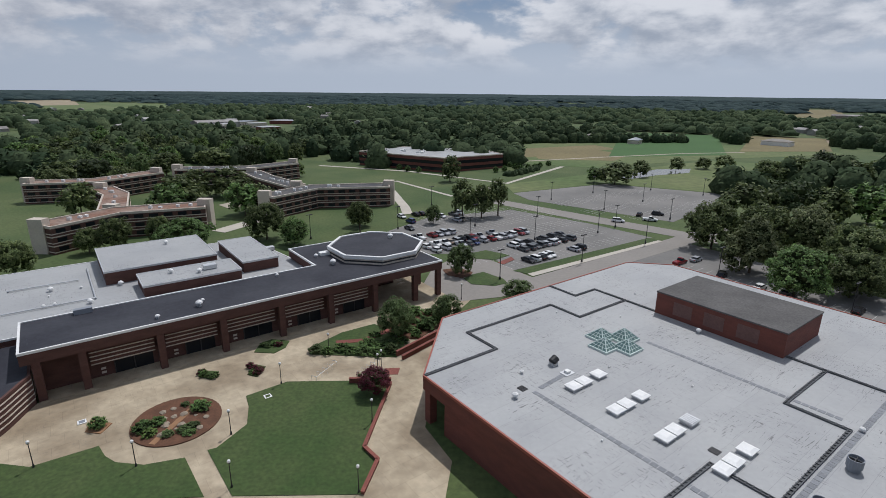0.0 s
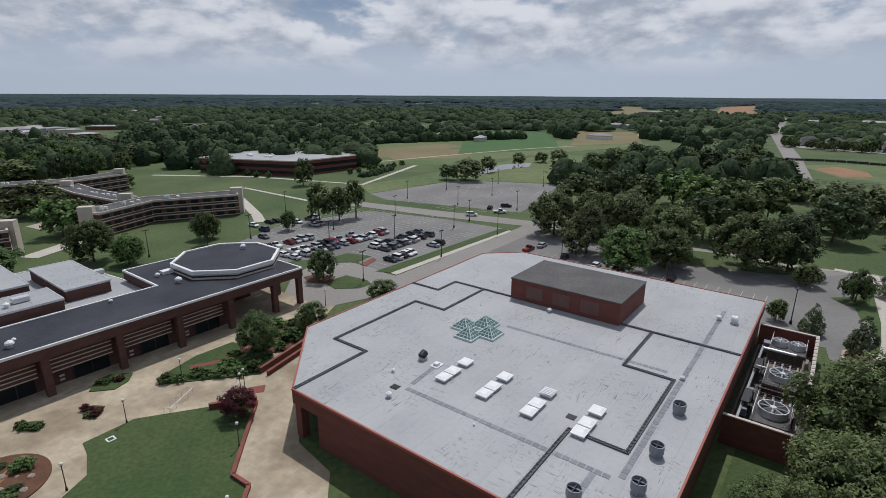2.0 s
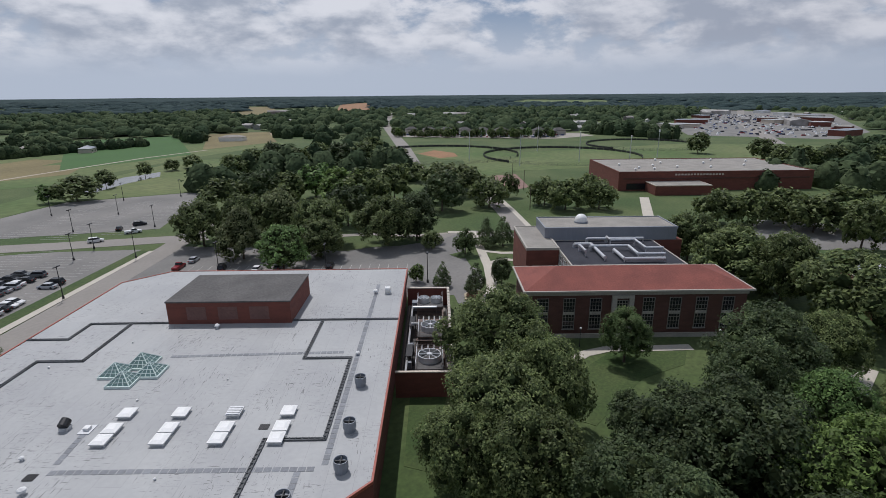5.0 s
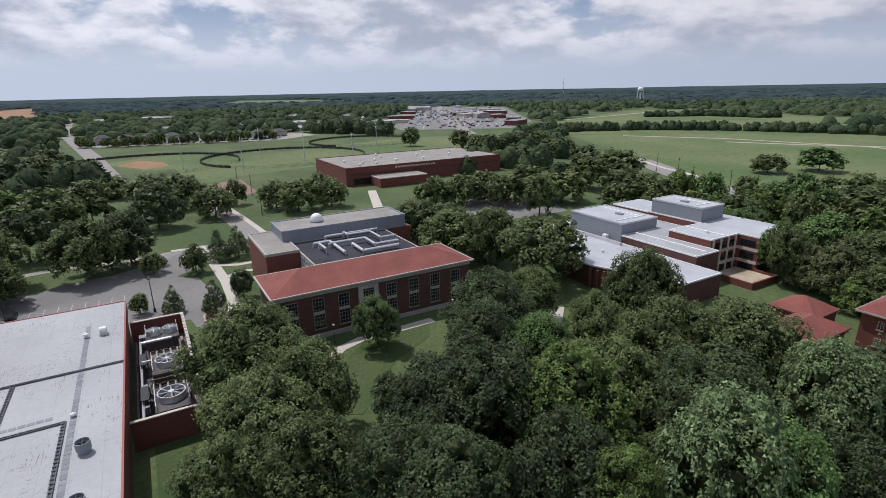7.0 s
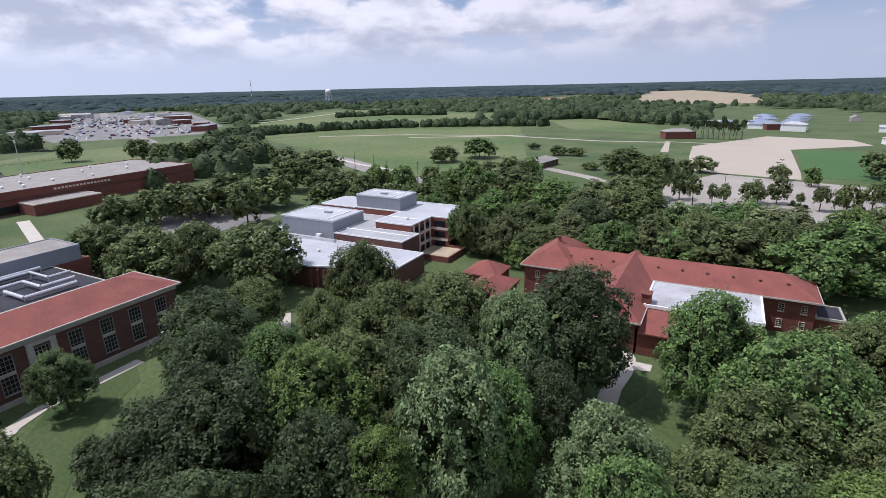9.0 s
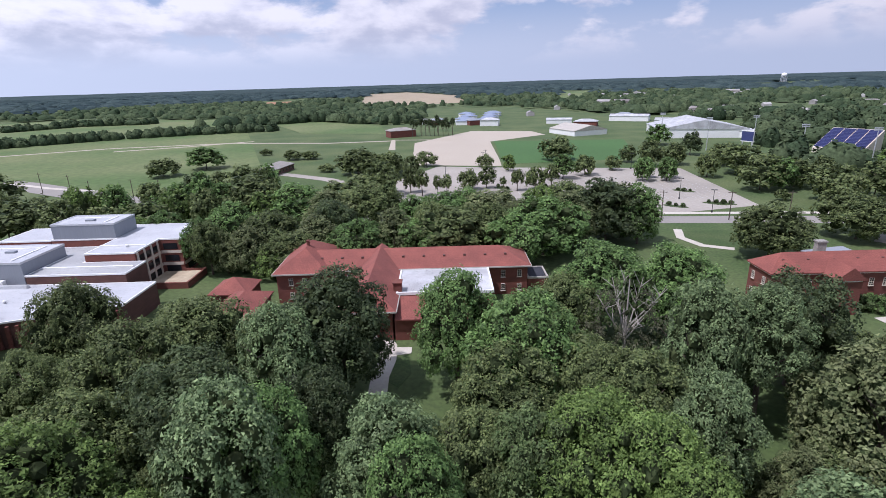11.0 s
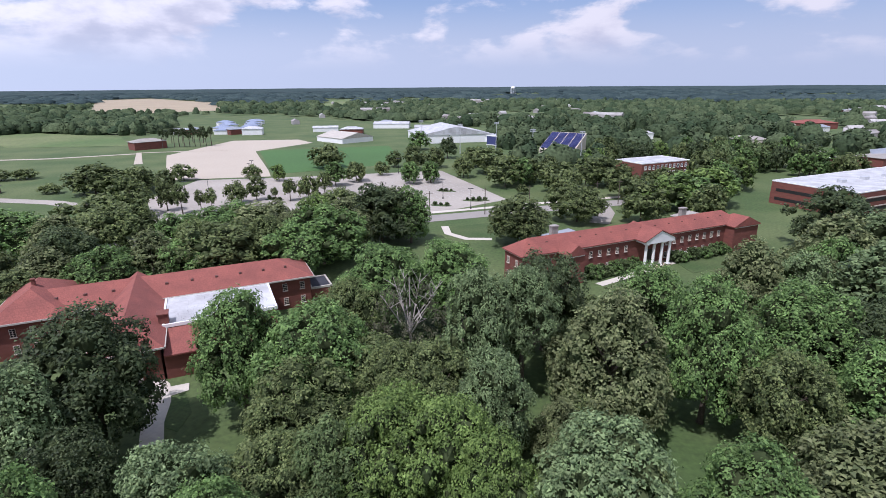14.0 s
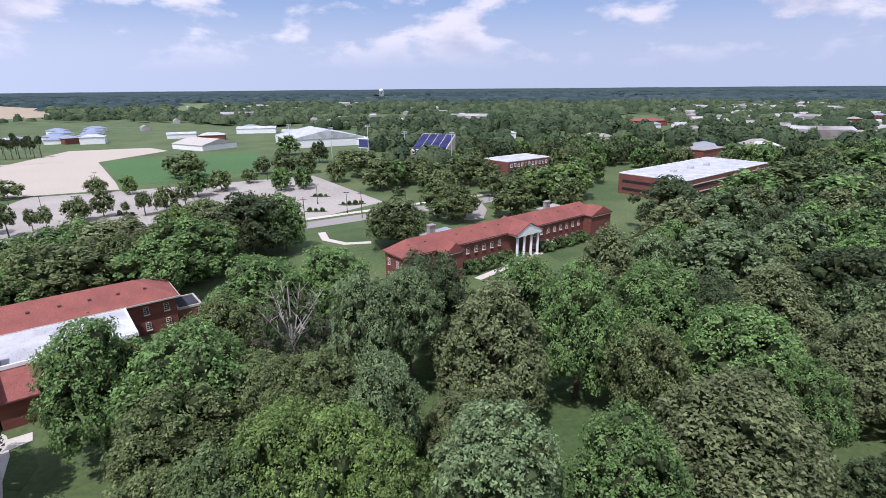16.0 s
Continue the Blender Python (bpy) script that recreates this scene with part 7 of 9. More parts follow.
# younger trees that close the gaps of the groves
PARK = [(44, 36), (60, 40), (84, 28), (90, 6), (104, -14), (98, -34), (84, -48), (68, -44), (50, -62), (40, -84), (28, -104), (0, -112), (-14, -112),
        (-40, -112), (-60, -128), (-110, -175), (-160, -235), (-200, -200), (-120, -100), (-75, -45), (-40, -30), (0, -27), (25, -24), (34, 0), (36, 22)]
CLEAR = [[(89.2, -1.2), (114.1, -3.5), (115.3, -14.4), (90.3, -10.9)], [(85.1, -36.6), (127.7, -60.4), (118.7, -78.4), (77.8, -52.0)], [(51.5, -44.6), (70.4, -62.0), (63.4, -66.3), (52.8, -55.2)], [(88.4, -43.9), (124.9, -58.8), (131.2, -86.4), (89.9, -62.4)], [(-16.0, -63.3), (-28.6, -82.2), (-34.0, -73.1), (-26.5, -59.4), (-17.8, -52.2)], [(-59.6, -75.6), (-73.3, -76.8), (-55.0, -53.6), (-48.6, -55.1)], [(68.9, 31.9), (86.0, 34.2), (101.2, 15.0), (81.9, 16.2), (61.5, 22.2)],
         [(-59.8, -72.5), (-68.4, -72.5), (-55.6, -51.8), (-46.8, -53.7), (-49.1, -62.6)], [(117.3, -3.5), (111.4, -15.2), (90.5, -10.2), (95.9, -1.5)], [(56.3, -47.1), (65.7, -57.5), (59.2, -67.9), (49.3, -54.3), (47.7, -48.6)], [(54.2, 50.3), (58.1, 43.1), (42.5, 33.8), (40.6, 39.6)]]
frng = random.Random(3)
made_ = 0
for k in range(4000):
    x, y = frng.uniform(-200, 106), frng.uniform(-236, 40)
    far = math.hypot(x, y)
    grown = far > 112 or x < -62
    if not inside((x, y), PARK) or (x < -120 and -300 < x * C39 + y * S39 < -195 and -140 < y * C39 - x * S39 < -95) or any(inside((x, y), c) for c in CLEAR) or any((x - a) ** 2 + (y - b) ** 2 < (42 if grown else 22) for a, b in STANDING):
        continue
    if not grown and frng.random() > 0.35:
        continue
    tall_ = frng.uniform(11, 16) if grown else frng.uniform(5, 9)
    if hides(x, y, tall_):
        continue
    tree(x, y, tall_, frng.uniform(4.4, 6.4) if grown else frng.uniform(2.4, 3.6), frng.choice("oegsk") if grown else frng.choice("okm"), False, "park trees", "fill" if far < 150 else "mid")
    made_ += 1
    if made_ > 170:
        break

# trees along the road, round the lots and through the near side of the town
BLOCKS = [rect(-290, -200, -138, -96), rect(-240, -195, -222, -190), rect(-148, -60, -130, -90)]


def on_block(x, y, margin=4):
    u, v = x * C39 + y * S39, y * C39 - x * S39
    return any(min(p[0] for p in b) - margin < u < max(p[0] for p in b) + margin and min(p[1] for p in b) - margin < v < max(p[1] for p in b) + margin for b in BLOCKS)


TOWN_LOT = [(-120, -300), (-225, -290), (-285, -405), (-205, -415), (-125, -350)]
STANDS = [([(25, -320), (-13.7, -290), (-33, -262), (-49.4, -228), (-93.7, -192), (-149.9, -172.4), (-270, -321.3), (-101.4, -345)], 95, 14, "mid"),
          ([(227.5, -40.7), (225.6, -82.9), (205.8, -130.1), (144.6, -94.2), (164.6, -81.7), (199.2, -64.0)], 22, 13, "mid"),
          ([(418, 398), (440, 418), (522, 262), (500, 248)], 46, 9, "mid"),
          ([(-246.3, 289.2), (-206.2, 367.7), (-157.0, 302.7), (-150.8, 262), (-193.4, 244.5)], 16, 12, "mid"),
          ([(-300, 300), (-215, 275), (-150, 300), (-110, 320), (-95, 400), (-180, 480), (-330, 470)], 60, 13, "mid")]
for poly, wanted, h0, level in STANDS:
    xs, ys = [p[0] for p in poly], [p[1] for p in poly]
    got = 0
    for k in range(wanted * 30):
        x, y = frng.uniform(min(xs), max(xs)), frng.uniform(min(ys), max(ys))
        if not inside((x, y), poly) or inside((x, y), TOWN_LOT) or on_block(x, y) or any((x - a) ** 2 + (y - b) ** 2 < 40 for a, b in STANDING):
            continue
        tall_ = h0 * frng.uniform(0.75, 1.2)
        if hides(x, y, tall_):
            continue
        tree(x, y, tall_, h0 * frng.uniform(0.36, 0.5), frng.choice("ogmgokoy"), False, "street and town trees", level)
        got += 1
        if got >= wanted:
            break

for x, y in [(316.5, -348.2), (317.9, -354.3), (313.5, -357.2), (311.2, -360.2), (306.1, -360.0), (303.7, -363.0), (301.3, -366.2), (296.2, -365.9), (292.8, -369.0), (290.4, -372.2), (337.0, -381.7), (328.5, -384.7), (320.7, -387.8), (312.8, -390.9)]:
    tree(x, y, frng.uniform(12, 16), 2.4, "k", False, "row of tall pines")

# ---- street and path lamps ----
def path_lamp(x, y, h):
    t = thing("path_lamp", x, y, 0.06, 0, "black path lamp with a white globe", "lamp", "path lamps")
    bm = tube(bmesh.new(), (0, 0, 0), (0, 0, 0.5), 0.16, 0.1, 10)
    tube(bm, (0, 0, 0.5), (0, 0, h - 0.4), 0.065, 0.05, 8)
    tube(bm, (0, 0, h - 0.42), (0, 0, h - 0.32), 0.14, 0.14, 10)
    part("post", bm, DARK_METAL, t)
    bm = bmesh.new()
    bmesh.ops.create_uvsphere(bm, u_segments=12, v_segments=8, radius=0.22)
    bmesh.ops.translate(bm, verts=bm.verts, vec=(0, 0, h - 0.14))
    part("globe", bm, WHITE, t)
    return t


first = path_lamp(-53.2, 53.2, 3.9)
for x, y in [(-40.5, 54.0), (-31.3, 61.0), (-26.9, 51.0), (-28.7, 74.2), (-12.2, 64.7), (-11.5, 50.9), (-23.6, 85.2), (-13.1, 79.5), (0.5, 112.3)] + [(85.6, 35.3), (100.2, 14.6)] + [(-13.5, 78.1)]:
    copy_thing(first, pose(x, y, 0.06))


def lot_lamp(u, v, h=8.0):
    t = on_grid("lot_lamp", u, v, "tall black parking lot lamp with a twin head", "lamp", 0.05, "parking lot lamps")
    bm = tube(bmesh.new(), (0, 0, 0), (0, 0, 0.8), 0.28, 0.28, 10)
    tube(bm, (0, 0, 0.8), (0, 0, h), 0.11, 0.075, 8)
    part("pole", bm, DARK_METAL, t)
    for s in (-1, 1):
        part("head", boxes((s * 0.15, s * 1.0, -0.22, 0.22, h - 0.12, h + 0.08)), DARK_METAL, t)
    return t


one = lot_lamp(116.3, 88.8)
for u, v in ((87.4, 91.6), (103.7, 123.2), (122.2, 112.6), (117.9, 137.5), (147.2, 135.1), (146.8, 106.5), (158.4, 107.8), (148.1, 89.1), (207.9, 128.9), (179.8, 128.5),
             (186.3, 103.2), (177.2, 154.9), (206.4, 154.7), (237.4, 143.6), (93.3, 149.8), (125.9, 175.2), (63.6, 155.1), (245.7, 121.4), (133, 30), (136, 60), (124.4, 2.7)):
    copy_thing(one, pose(*site(u, v), 0.05, 0, 0, 39))
for x, y in [(153.7, -191.0), (165.2, -238.3), (94.6, -270.4), (39.0, -194.9), (54.3, -211.2)] + [(159.7, -184.0), (170.0, -247.9)]:
    copy_thing(one, pose(x, y, 0.05, 0, 0, 20))

# ---- parking lines ----
stall = solid("stall_line", boxes((-0.06, 0.06, -2.4, 2.4, 0, 0.012)), LINE)
marks = []
for v, a, b in ((98.2, 96, 150), (108.8, 92, 152), (123.1, 86, 158), (136.5, 86, 162), (148, 100, 164), (156, 108, 150)):
    for i in range(int((b - a) / 2.4)):
        marks.append((a + 2.4 * i, v))
bm = bmesh.new()
for u, v in marks:
    x, y = site(u, v)
    made = bmesh.ops.create_cube(bm, size=1.0)["verts"]
    bmesh.ops.transform(bm, verts=made, matrix=pose(x, y, 0.075, 0, 0, 39) @ Matrix.Diagonal((0.13, 9.0 if v not in (98.2,) else 4.8, 0.02, 1)))
tagged(new("stall_markings", solid("stall_markings", bm, LINE)), "worn white stall lines on the asphalt", "road marking", "", "structure")
bm = bmesh.new()
for v, a, b in ((128.5, 170, 238), (112, 176, 240), (146, 172, 236)):
    for i in range(int((b - a) / 2.6)):
        x, y = site(a + 2.6 * i, v)
        made = bmesh.ops.create_cube(bm, size=1.0)["verts"]
        bmesh.ops.transform(bm, verts=made, matrix=pose(x, y, 0.075, 0, 0, 39) @ Matrix.Diagonal((0.13, 9.0, 0.02, 1)))
for u, a, b in ((137, 6, 72), (121, 10, 70)):
    for i in range(int((b - a) / 2.6)):
        x, y = site(u, a + 2.6 * i)
        made = bmesh.ops.create_cube(bm, size=1.0)["verts"]
        bmesh.ops.transform(bm, verts=made, matrix=pose(x, y, 0.075, 0, 0, 129) @ Matrix.Diagonal((0.13, 5.0, 0.02, 1)))
tagged(new("stall_markings", solid("stall_markings", bm, LINE)), "faded stall lines on the emptier lots", "road marking", "", "structure")


bm = bmesh.new()
for k in range(6):
    a, b = Vector((105.5, -167.8)), Vector((37.9, -222.8))
    e = (b - a).normalized()
    out = Vector((-e.y, e.x)) * (-1 if Vector((-e.y, e.x)).dot(a) < 0 else 1)
    for i in range(34):
        p = a.lerp(b, i / 33) + out * (4 + 8.5 * k)
        made = bmesh.ops.create_cube(bm, size=1.0)["verts"]
        bmesh.ops.transform(bm, verts=made, matrix=pose(p.x, p.y, 0.07, 0, 0, math.degrees(math.atan2(out.y, out.x))) @ Matrix.Diagonal((5.0, 0.14, 0.02, 1)))
tagged(new("stall_markings", solid("stall_markings", bm, LINE)), "faint stall lines on the pale parking lot", "road marking", "", "structure")
ISLANDS = [(51.8, -198.0), (41.1, -209.7), (68.4, -202.8), (84.3, -205.3), (94.3, -193.2)] + [(75.3, -211.8), (56.9, -227.2), (38.8, -211.7), (91.8, -202.4), (108.6, -204.8), (123.6, -193.5)]
for x, y in ISLANDS:
    sheet("traffic_island", [(x + 4.5 * math.cos(a), y + 1.5 * math.sin(a)) for a in np.linspace(0, 2 * math.pi, 18, endpoint=False).tolist()], 0.16, LAWN, "small kerbed grass island in the pale lot", "traffic island", thick=0.14)


# ---- cars ----
def loft(sections):
    """Skin through cross sections of equal point counts."""
    bm = bmesh.new()
    rows_ = [[bm.verts.new(p) for p in s] for s in sections]
    n = len(rows_[0])
    for a, b in zip(rows_, rows_[1:]):
        for i in range(n):
            bm.faces.new((a[i], a[(i + 1) % n], b[(i + 1) % n], b[i]))
    bm.faces.new(rows_[0][::-1])
    bm.faces.new(rows_[-1])
    return bm


def section(x, w, z0, z1):
    return [(x, -w, z0), (x, w, z0), (x, w * 1.02, (z0 + z1) / 2), (x, w * 0.9, z1), (x, -w * 0.9, z1), (x, -w * 1.02, (z0 + z1) / 2)]


CARS = {}
for kind_, (length, tall_, hood_, tail) in {"car": (4.6, 1.45, 0.95, 1.0), "suv": (4.7, 1.75, 1.1, 1.15), "pickup": (5.4, 1.8, 1.1, 1.05)}.items():
    h = length / 2
    body = [section(-h, 0.78, 0.45, tail * 0.85), section(-h + 0.15, 0.86, 0.28, tail), section(-0.3, 0.9, 0.25, hood_), section(h - 0.9, 0.88, 0.25, hood_ * 0.95), section(h - 0.1, 0.8, 0.3, hood_ * 0.75), section(h, 0.7, 0.42, hood_ * 0.6)]
    back = {"car": -h + 0.9, "suv": -h + 0.25, "pickup": -0.5}[kind_]
    glass = [section(back - 0.35 if kind_ == "car" else back - 0.05, 0.74, tail - 0.04, tail + 0.02), section(back + 0.25, 0.74, tail - 0.04, tall_ - 0.06), section(0.55, 0.74, hood_ - 0.04, tall_ - 0.06), section(1.25, 0.74, hood_ - 0.06, hood_)]
    top = [section(back + 0.22, 0.7, tall_ - 0.07, tall_ - 0.02), section(back + 0.5, 0.72, tall_ - 0.07, tall_), section(0.4, 0.72, tall_ - 0.07, tall_), section(0.6, 0.68, tall_ - 0.07, tall_ - 0.02)]
    CARS[kind_] = (loft(body), loft(glass), loft(top), h)
WHEEL = solid("wheel", tube(tube(bmesh.new(), (0, -0.11, 0), (0, 0.11, 0), 0.33, sides=14), (0, -0.12, 0), (0, 0.12, 0), 0.2, sides=8), RUBBER)
PAINT = {n: material("paint_" + n, c, 0.25, 0.04, 0.5, 3.0) for n, c in
         (("white", (0.75, 0.75, 0.74)), ("black", (0.015, 0.015, 0.018)), ("silver", (0.42, 0.43, 0.45)), ("red", (0.22, 0.02, 0.025)), ("blue", (0.03, 0.05, 0.14)), ("grey", (0.10, 0.105, 0.11)), ("tan", (0.33, 0.28, 0.22)))}
LAMP_RED = material("tail_lamp", (0.35, 0.02, 0.02), 0.3, 0.05)
LAMP_CLEAR = material("head_lamp", (0.7, 0.7, 0.7), 0.15, 0.05)
SHELL = {}
for kind_, (b_, g_, t_, h) in CARS.items():
    for n, m in PAINT.items():
        me = bpy.data.meshes.new("body")
        b_.to_mesh(me)
        me.materials.append(m)
        me2 = bpy.data.meshes.new("roof")
        t_.to_mesh(me2)
        me2.materials.append(m)
        SHELL[kind_, n] = (me, me2)
    me = bpy.data.meshes.new("glasshouse")
    g_.to_mesh(me)
    me.materials.append(PANE)
    SHELL[kind_] = me
LIGHT = {n: solid(n, boxes((-0.05, 0.05, -0.18, 0.18, -0.08, 0.08)), m) for n, m in (("tail_light", LAMP_RED), ("headlight", LAMP_CLEAR))}


def car(x, y, rz, kind_, paint, group="parked cars"):
    word = {"car": "saloon car", "suv": "sport utility vehicle", "pickup": "pickup truck"}[kind_]
    t = thing("car", x, y, 0.06, rz, f"{paint} {word} parked on the asphalt", "car", group)
    h = CARS[kind_][3]
    placed("body", SHELL[kind_, paint][0], t, Matrix())
    placed("glasshouse", SHELL[kind_], t, Matrix())
    placed("roof", SHELL[kind_, paint][1], t, Matrix())
    for a in (-h + 0.9, h - 0.95):
        for b in (-0.8, 0.8):
            placed("wheel", WHEEL, t, pose(a, b, 0.33))
    for b in (-0.6, 0.6):
        placed("tail_light", LIGHT["tail_light"], t, pose(-h + 0.02, b, 0.78))
        placed("headlight", LIGHT["headlight"], t, pose(h - 0.06, b, 0.6))
    return t


crng = random.Random(21)
COLOURS = ["white"] * 5 + ["black"] * 4 + ["silver"] * 4 + ["grey"] * 3 + ["red", "blue", "tan"]
ROWS_OF_CARS = [(97.8, (104.1, 106.4, 108.8, 111.0, 113.1, 123.3, 126.2)), (106.6, (110.7, 113.5, 116.0, 118.3, 120.6, 122.9, 125.2, 128.0, 132.0)), (111.0, (110.7, 113.8, 117.7, 124.1, 129.4, 133.0)),
                (120.8, (88.6, 92.3, 98.3, 101.0, 103.4, 107.3, 110.3, 112.7, 115.0, 117.3, 119.6, 123.1, 125.6)), (125.4, (88.2, 91.8, 95.0, 97.3, 99.6, 101.9, 104.3, 106.6, 109.1, 115.4)),
                (134.8, (90.0, 92.4, 97.3, 99.9, 102.3, 104.7)), (147.0, (96.4, 117.3, 119.8)), (155.4, (102.1, 116.5, 122.0, 125.0)), (163.6, (103.6, 109.9, 112.5))]
for v, us in ROWS_OF_CARS:
    for u in us:
        k = crng.choice(["car", "car", "car", "suv", "suv", "pickup"])
        car(*site(u + crng.uniform(-0.1, 0.1), v + crng.uniform(-0.3, 0.3)), 39 + crng.choice([90, -90]) + crng.uniform(-2, 2), k, crng.choice(COLOURS))
for u, v, r, k, n in ((137.9, 71.7, 0, "pickup", "red"), (144.1, 70.3, 0, "car", "silver"), (136.3, 59.2, 10, "suv", "black"), (135.3, 49.3, 0, "car", "white"), (137.6, 29.9, 0, "car", "black"),
                      (136.8, 44, 0, "car", "grey"), (182.1, 113.6, 20, "car", "black"), (177.6, 106.2, -60, "pickup", "white"), (166.0, 112.0, -60, "suv", "white"), (189, 110, -60, "suv", "black")):
    car(*site(u, v), 39 + r, k, n, "cars along the street")
cart = thing("golf_cart", -30.6, -148.3, 0.06, -50, "white golf cart with a canopy roof", "golf cart")
part("body", boxes((-1.1, 1.1, -0.55, 0.55, 0.3, 0.75), (-0.3, 0.1, -0.5, 0.5, 0.75, 1.2)), WHITE, cart)
part("canopy", boxes((-1.0, 0.8, -0.6, 0.6, 1.85, 1.93), *[(x, x + 0.05, y, y + 0.05, 0.7, 1.85) for x in (-0.95, 0.7) for y in (-0.55, 0.5)]), WHITE, cart)
for x in (-0.8, 0.8):
    for y in (-0.5, 0.5):
        placed("wheel", WHEEL, cart, pose(x, y, 0.26) @ Matrix.Diagonal((0.75, 0.8, 0.75, 1)))

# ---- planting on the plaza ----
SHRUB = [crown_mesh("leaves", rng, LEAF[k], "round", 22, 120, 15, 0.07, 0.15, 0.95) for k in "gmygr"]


def shrub(x, y, r, h, k=0, z=0.1, label="rounded clipped green shrub in a bed"):
    t = thing("shrub", x, y, z, rng.uniform(0, 360), label, "shrub", "plaza shrubs")
    placed("leaves", SHRUB[k], t, Matrix.Translation((0, 0, -0.2 * h)) @ Matrix.Diagonal((r * 1.05, r * 1.05, h * 0.62, 1)))
    placed("stem", THIN_TRUNKS[0], t, Matrix.Diagonal((h, h, h * 0.6, 1)))


bed_x, bed_y = -40.4, 63.7
OVAL = [(bed_x + 6.0 * math.cos(a) , bed_y + 6.0 * math.sin(a)) for a in np.linspace(0, 2 * math.pi, 40, endpoint=False).tolist()]
sheet("round_bed", OVAL, 0.22, MULCH, "circular mulched planting bed with rocks and shrubs", "planting bed", thick=0.2)
sheet("bed_path", strip((bed_x - 0.5, bed_y - 5.6), (bed_x + 1.2, bed_y + 5.4), 0.9), 0.26, SOIL, "worn earth trail across the round bed", "path")
for dx, dy, r, h, k in ((-3.6, -2.6, 1.2, 1.1, 3), (-2.2, -1.2, 1.0, 1.0, 0), (-1.9, -3.6, 0.9, 0.8, 2), (2.2, 2.9, 1.3, 1.3, 0), (0.5, -3.6, 0.8, 0.6, 1), (2.3, -2.4, 1.0, 0.6, 1), (3.2, -1.4, 0.9, 0.6, 1), (-0.6, 3.6, 0.6, 0.5, 1), (3.3, -3.0, 0.8, 0.5, 3), (-4.3, -1.2, 0.7, 0.5, 0)):
    shrub(bed_x + dx, bed_y + dy, r, h, k, 0.2)
for k in range(24):
    a, r = crng.uniform(0, 6.28), crng.uniform(1.0, 4.6)
    s = crng.uniform(0.22, 0.6)
    t = thing("rock", bed_x + r * math.cos(a), bed_y + r * math.sin(a), 0.2, crng.uniform(0, 360), "tan landscaping boulder in the round bed", "rock", "bed rocks")
    bm = bmesh.new()
    bmesh.ops.create_icosphere(bm, subdivisions=2, radius=s)
    for v in bm.verts:
        v.co *= 1 + 0.35 * noise.noise(v.co * 2.2 / s + Vector((k * 3.1, 0, 0)))
        v.co.z = max(v.co.z * 0.6, -0.05)
    part("stone", bm, ROCK, t)
for bed, mat_ in (([(-37.2, 84.5), (-37.3, 88.0), (-35.8, 89.7), (-32.2, 89.3), (-32.1, 86.6), (-33.4, 84.3)], LAWN), ([(-43.1, 75.7), (-43.2, 77.6), (-40.5, 77.4), (-40.5, 74.8)], LAWN), ([(-35.3, 76.7), (-35.1, 80.1), (-33.2, 79.5), (-33.4, 76.1)], LAWN), ([(-51.7, 60.4), (-52.8, 63.3), (-49.2, 62.5), (-49.3, 60.1)], SOIL)):
    sheet("plaza_bed", bed, 0.18, mat_, "small planting bed cut into the plaza", "planting bed", thick=0.14)
    cx, cy = sum(p[0] for p in bed) / len(bed), sum(p[1] for p in bed) / len(bed)
    if mat_ is SOIL:
        shrub(cx, cy, 1.1, 1.5, 0)
    else:
        for k in range(5):
            shrub(cx + crng.uniform(-1.6, 1.6), cy + crng.uniform(-1.2, 1.2), 0.7, crng.uniform(0.5, 1.0), crng.choice([0, 1, 4]))
sheet("garden_bed", [(-27.0, 84.3), (-26.6, 88.1), (-23.1, 93.3), (-17.3, 97.7), (-12.1, 92.5), (-9.3, 86.9), (-11.2, 84.1), (-17.1, 84.1)], 0.2, LAWN, "raised garden of grass and shrubs beside the steps", "planting bed", thick=0.16)
sheet("garden_bed", [(-16.6, 97.2), (-13.1, 101.3), (-6.4, 105.8), (-2.7, 103.6), (-4.2, 96.7), (-7.7, 91.6), (-10.9, 91.4)], 0.18, MULCH, "mulched garden beds near the hall entrance", "planting bed", thick=0.14)
sheet("garden_path", ribbon([(-23.2, 89.0), (-18.2, 90.2), (-12.5, 96.2), (-7.8, 99.9)], 1.4), 0.24, TILE, "curving red brick garden path", "path")
for x, y in [(-26.0, 85.2), (-23.8, 84.8), (-21.5, 86.2), (-19.9, 85.6), (-16.7, 88.0), (-14.0, 87.3), (-12.7, 89.0), (-12.1, 93.0), (-16.4, 92.2), (-10.2, 95.1), (-8.3, 92.7), (-7.6, 97.3), (-4.9, 100.1), (-6.3, 103.4), (-3.8, 101.9), (-12.3, 85.7), (-17.3, 85.4), (-10.5, 89.8), (-9.7, 99.0), (-14.7, 85.1)]:
    shrub(x, y, crng.uniform(0.9, 1.7), crng.uniform(0.8, 1.8), crng.choice([0, 0, 1, 3]))
for x, y, r, h in ((-6.4, 96.6, 2.0, 2.4), (-9.2, 103.3, 1.6, 1.8)):
    shrub(x, y, r, h, 0)
sheet("brick_panel", [(-12.5, 80.1), (-10.0, 80.4), (-10.1, 78.2), (-12.6, 78.0)], 0.1, TILE, "red brick paving panel in the walk", "paving")
for x, y in [(-29.6, 70.5), (-53.7, 62.6)]:
    cover = thing("utility_cover", x, y, 0.06, 39, "pale square utility cover set in the ground", "utility cover", "utility covers")
    part("frame", rim(rect(-0.55, 0.55, -0.55, 0.55), 0.18, 0, 0.12), WHITE, cover)
    part("lid", boxes((-0.36, 0.36, -0.36, 0.36, 0, 0.07)), GREY_METAL, cover)
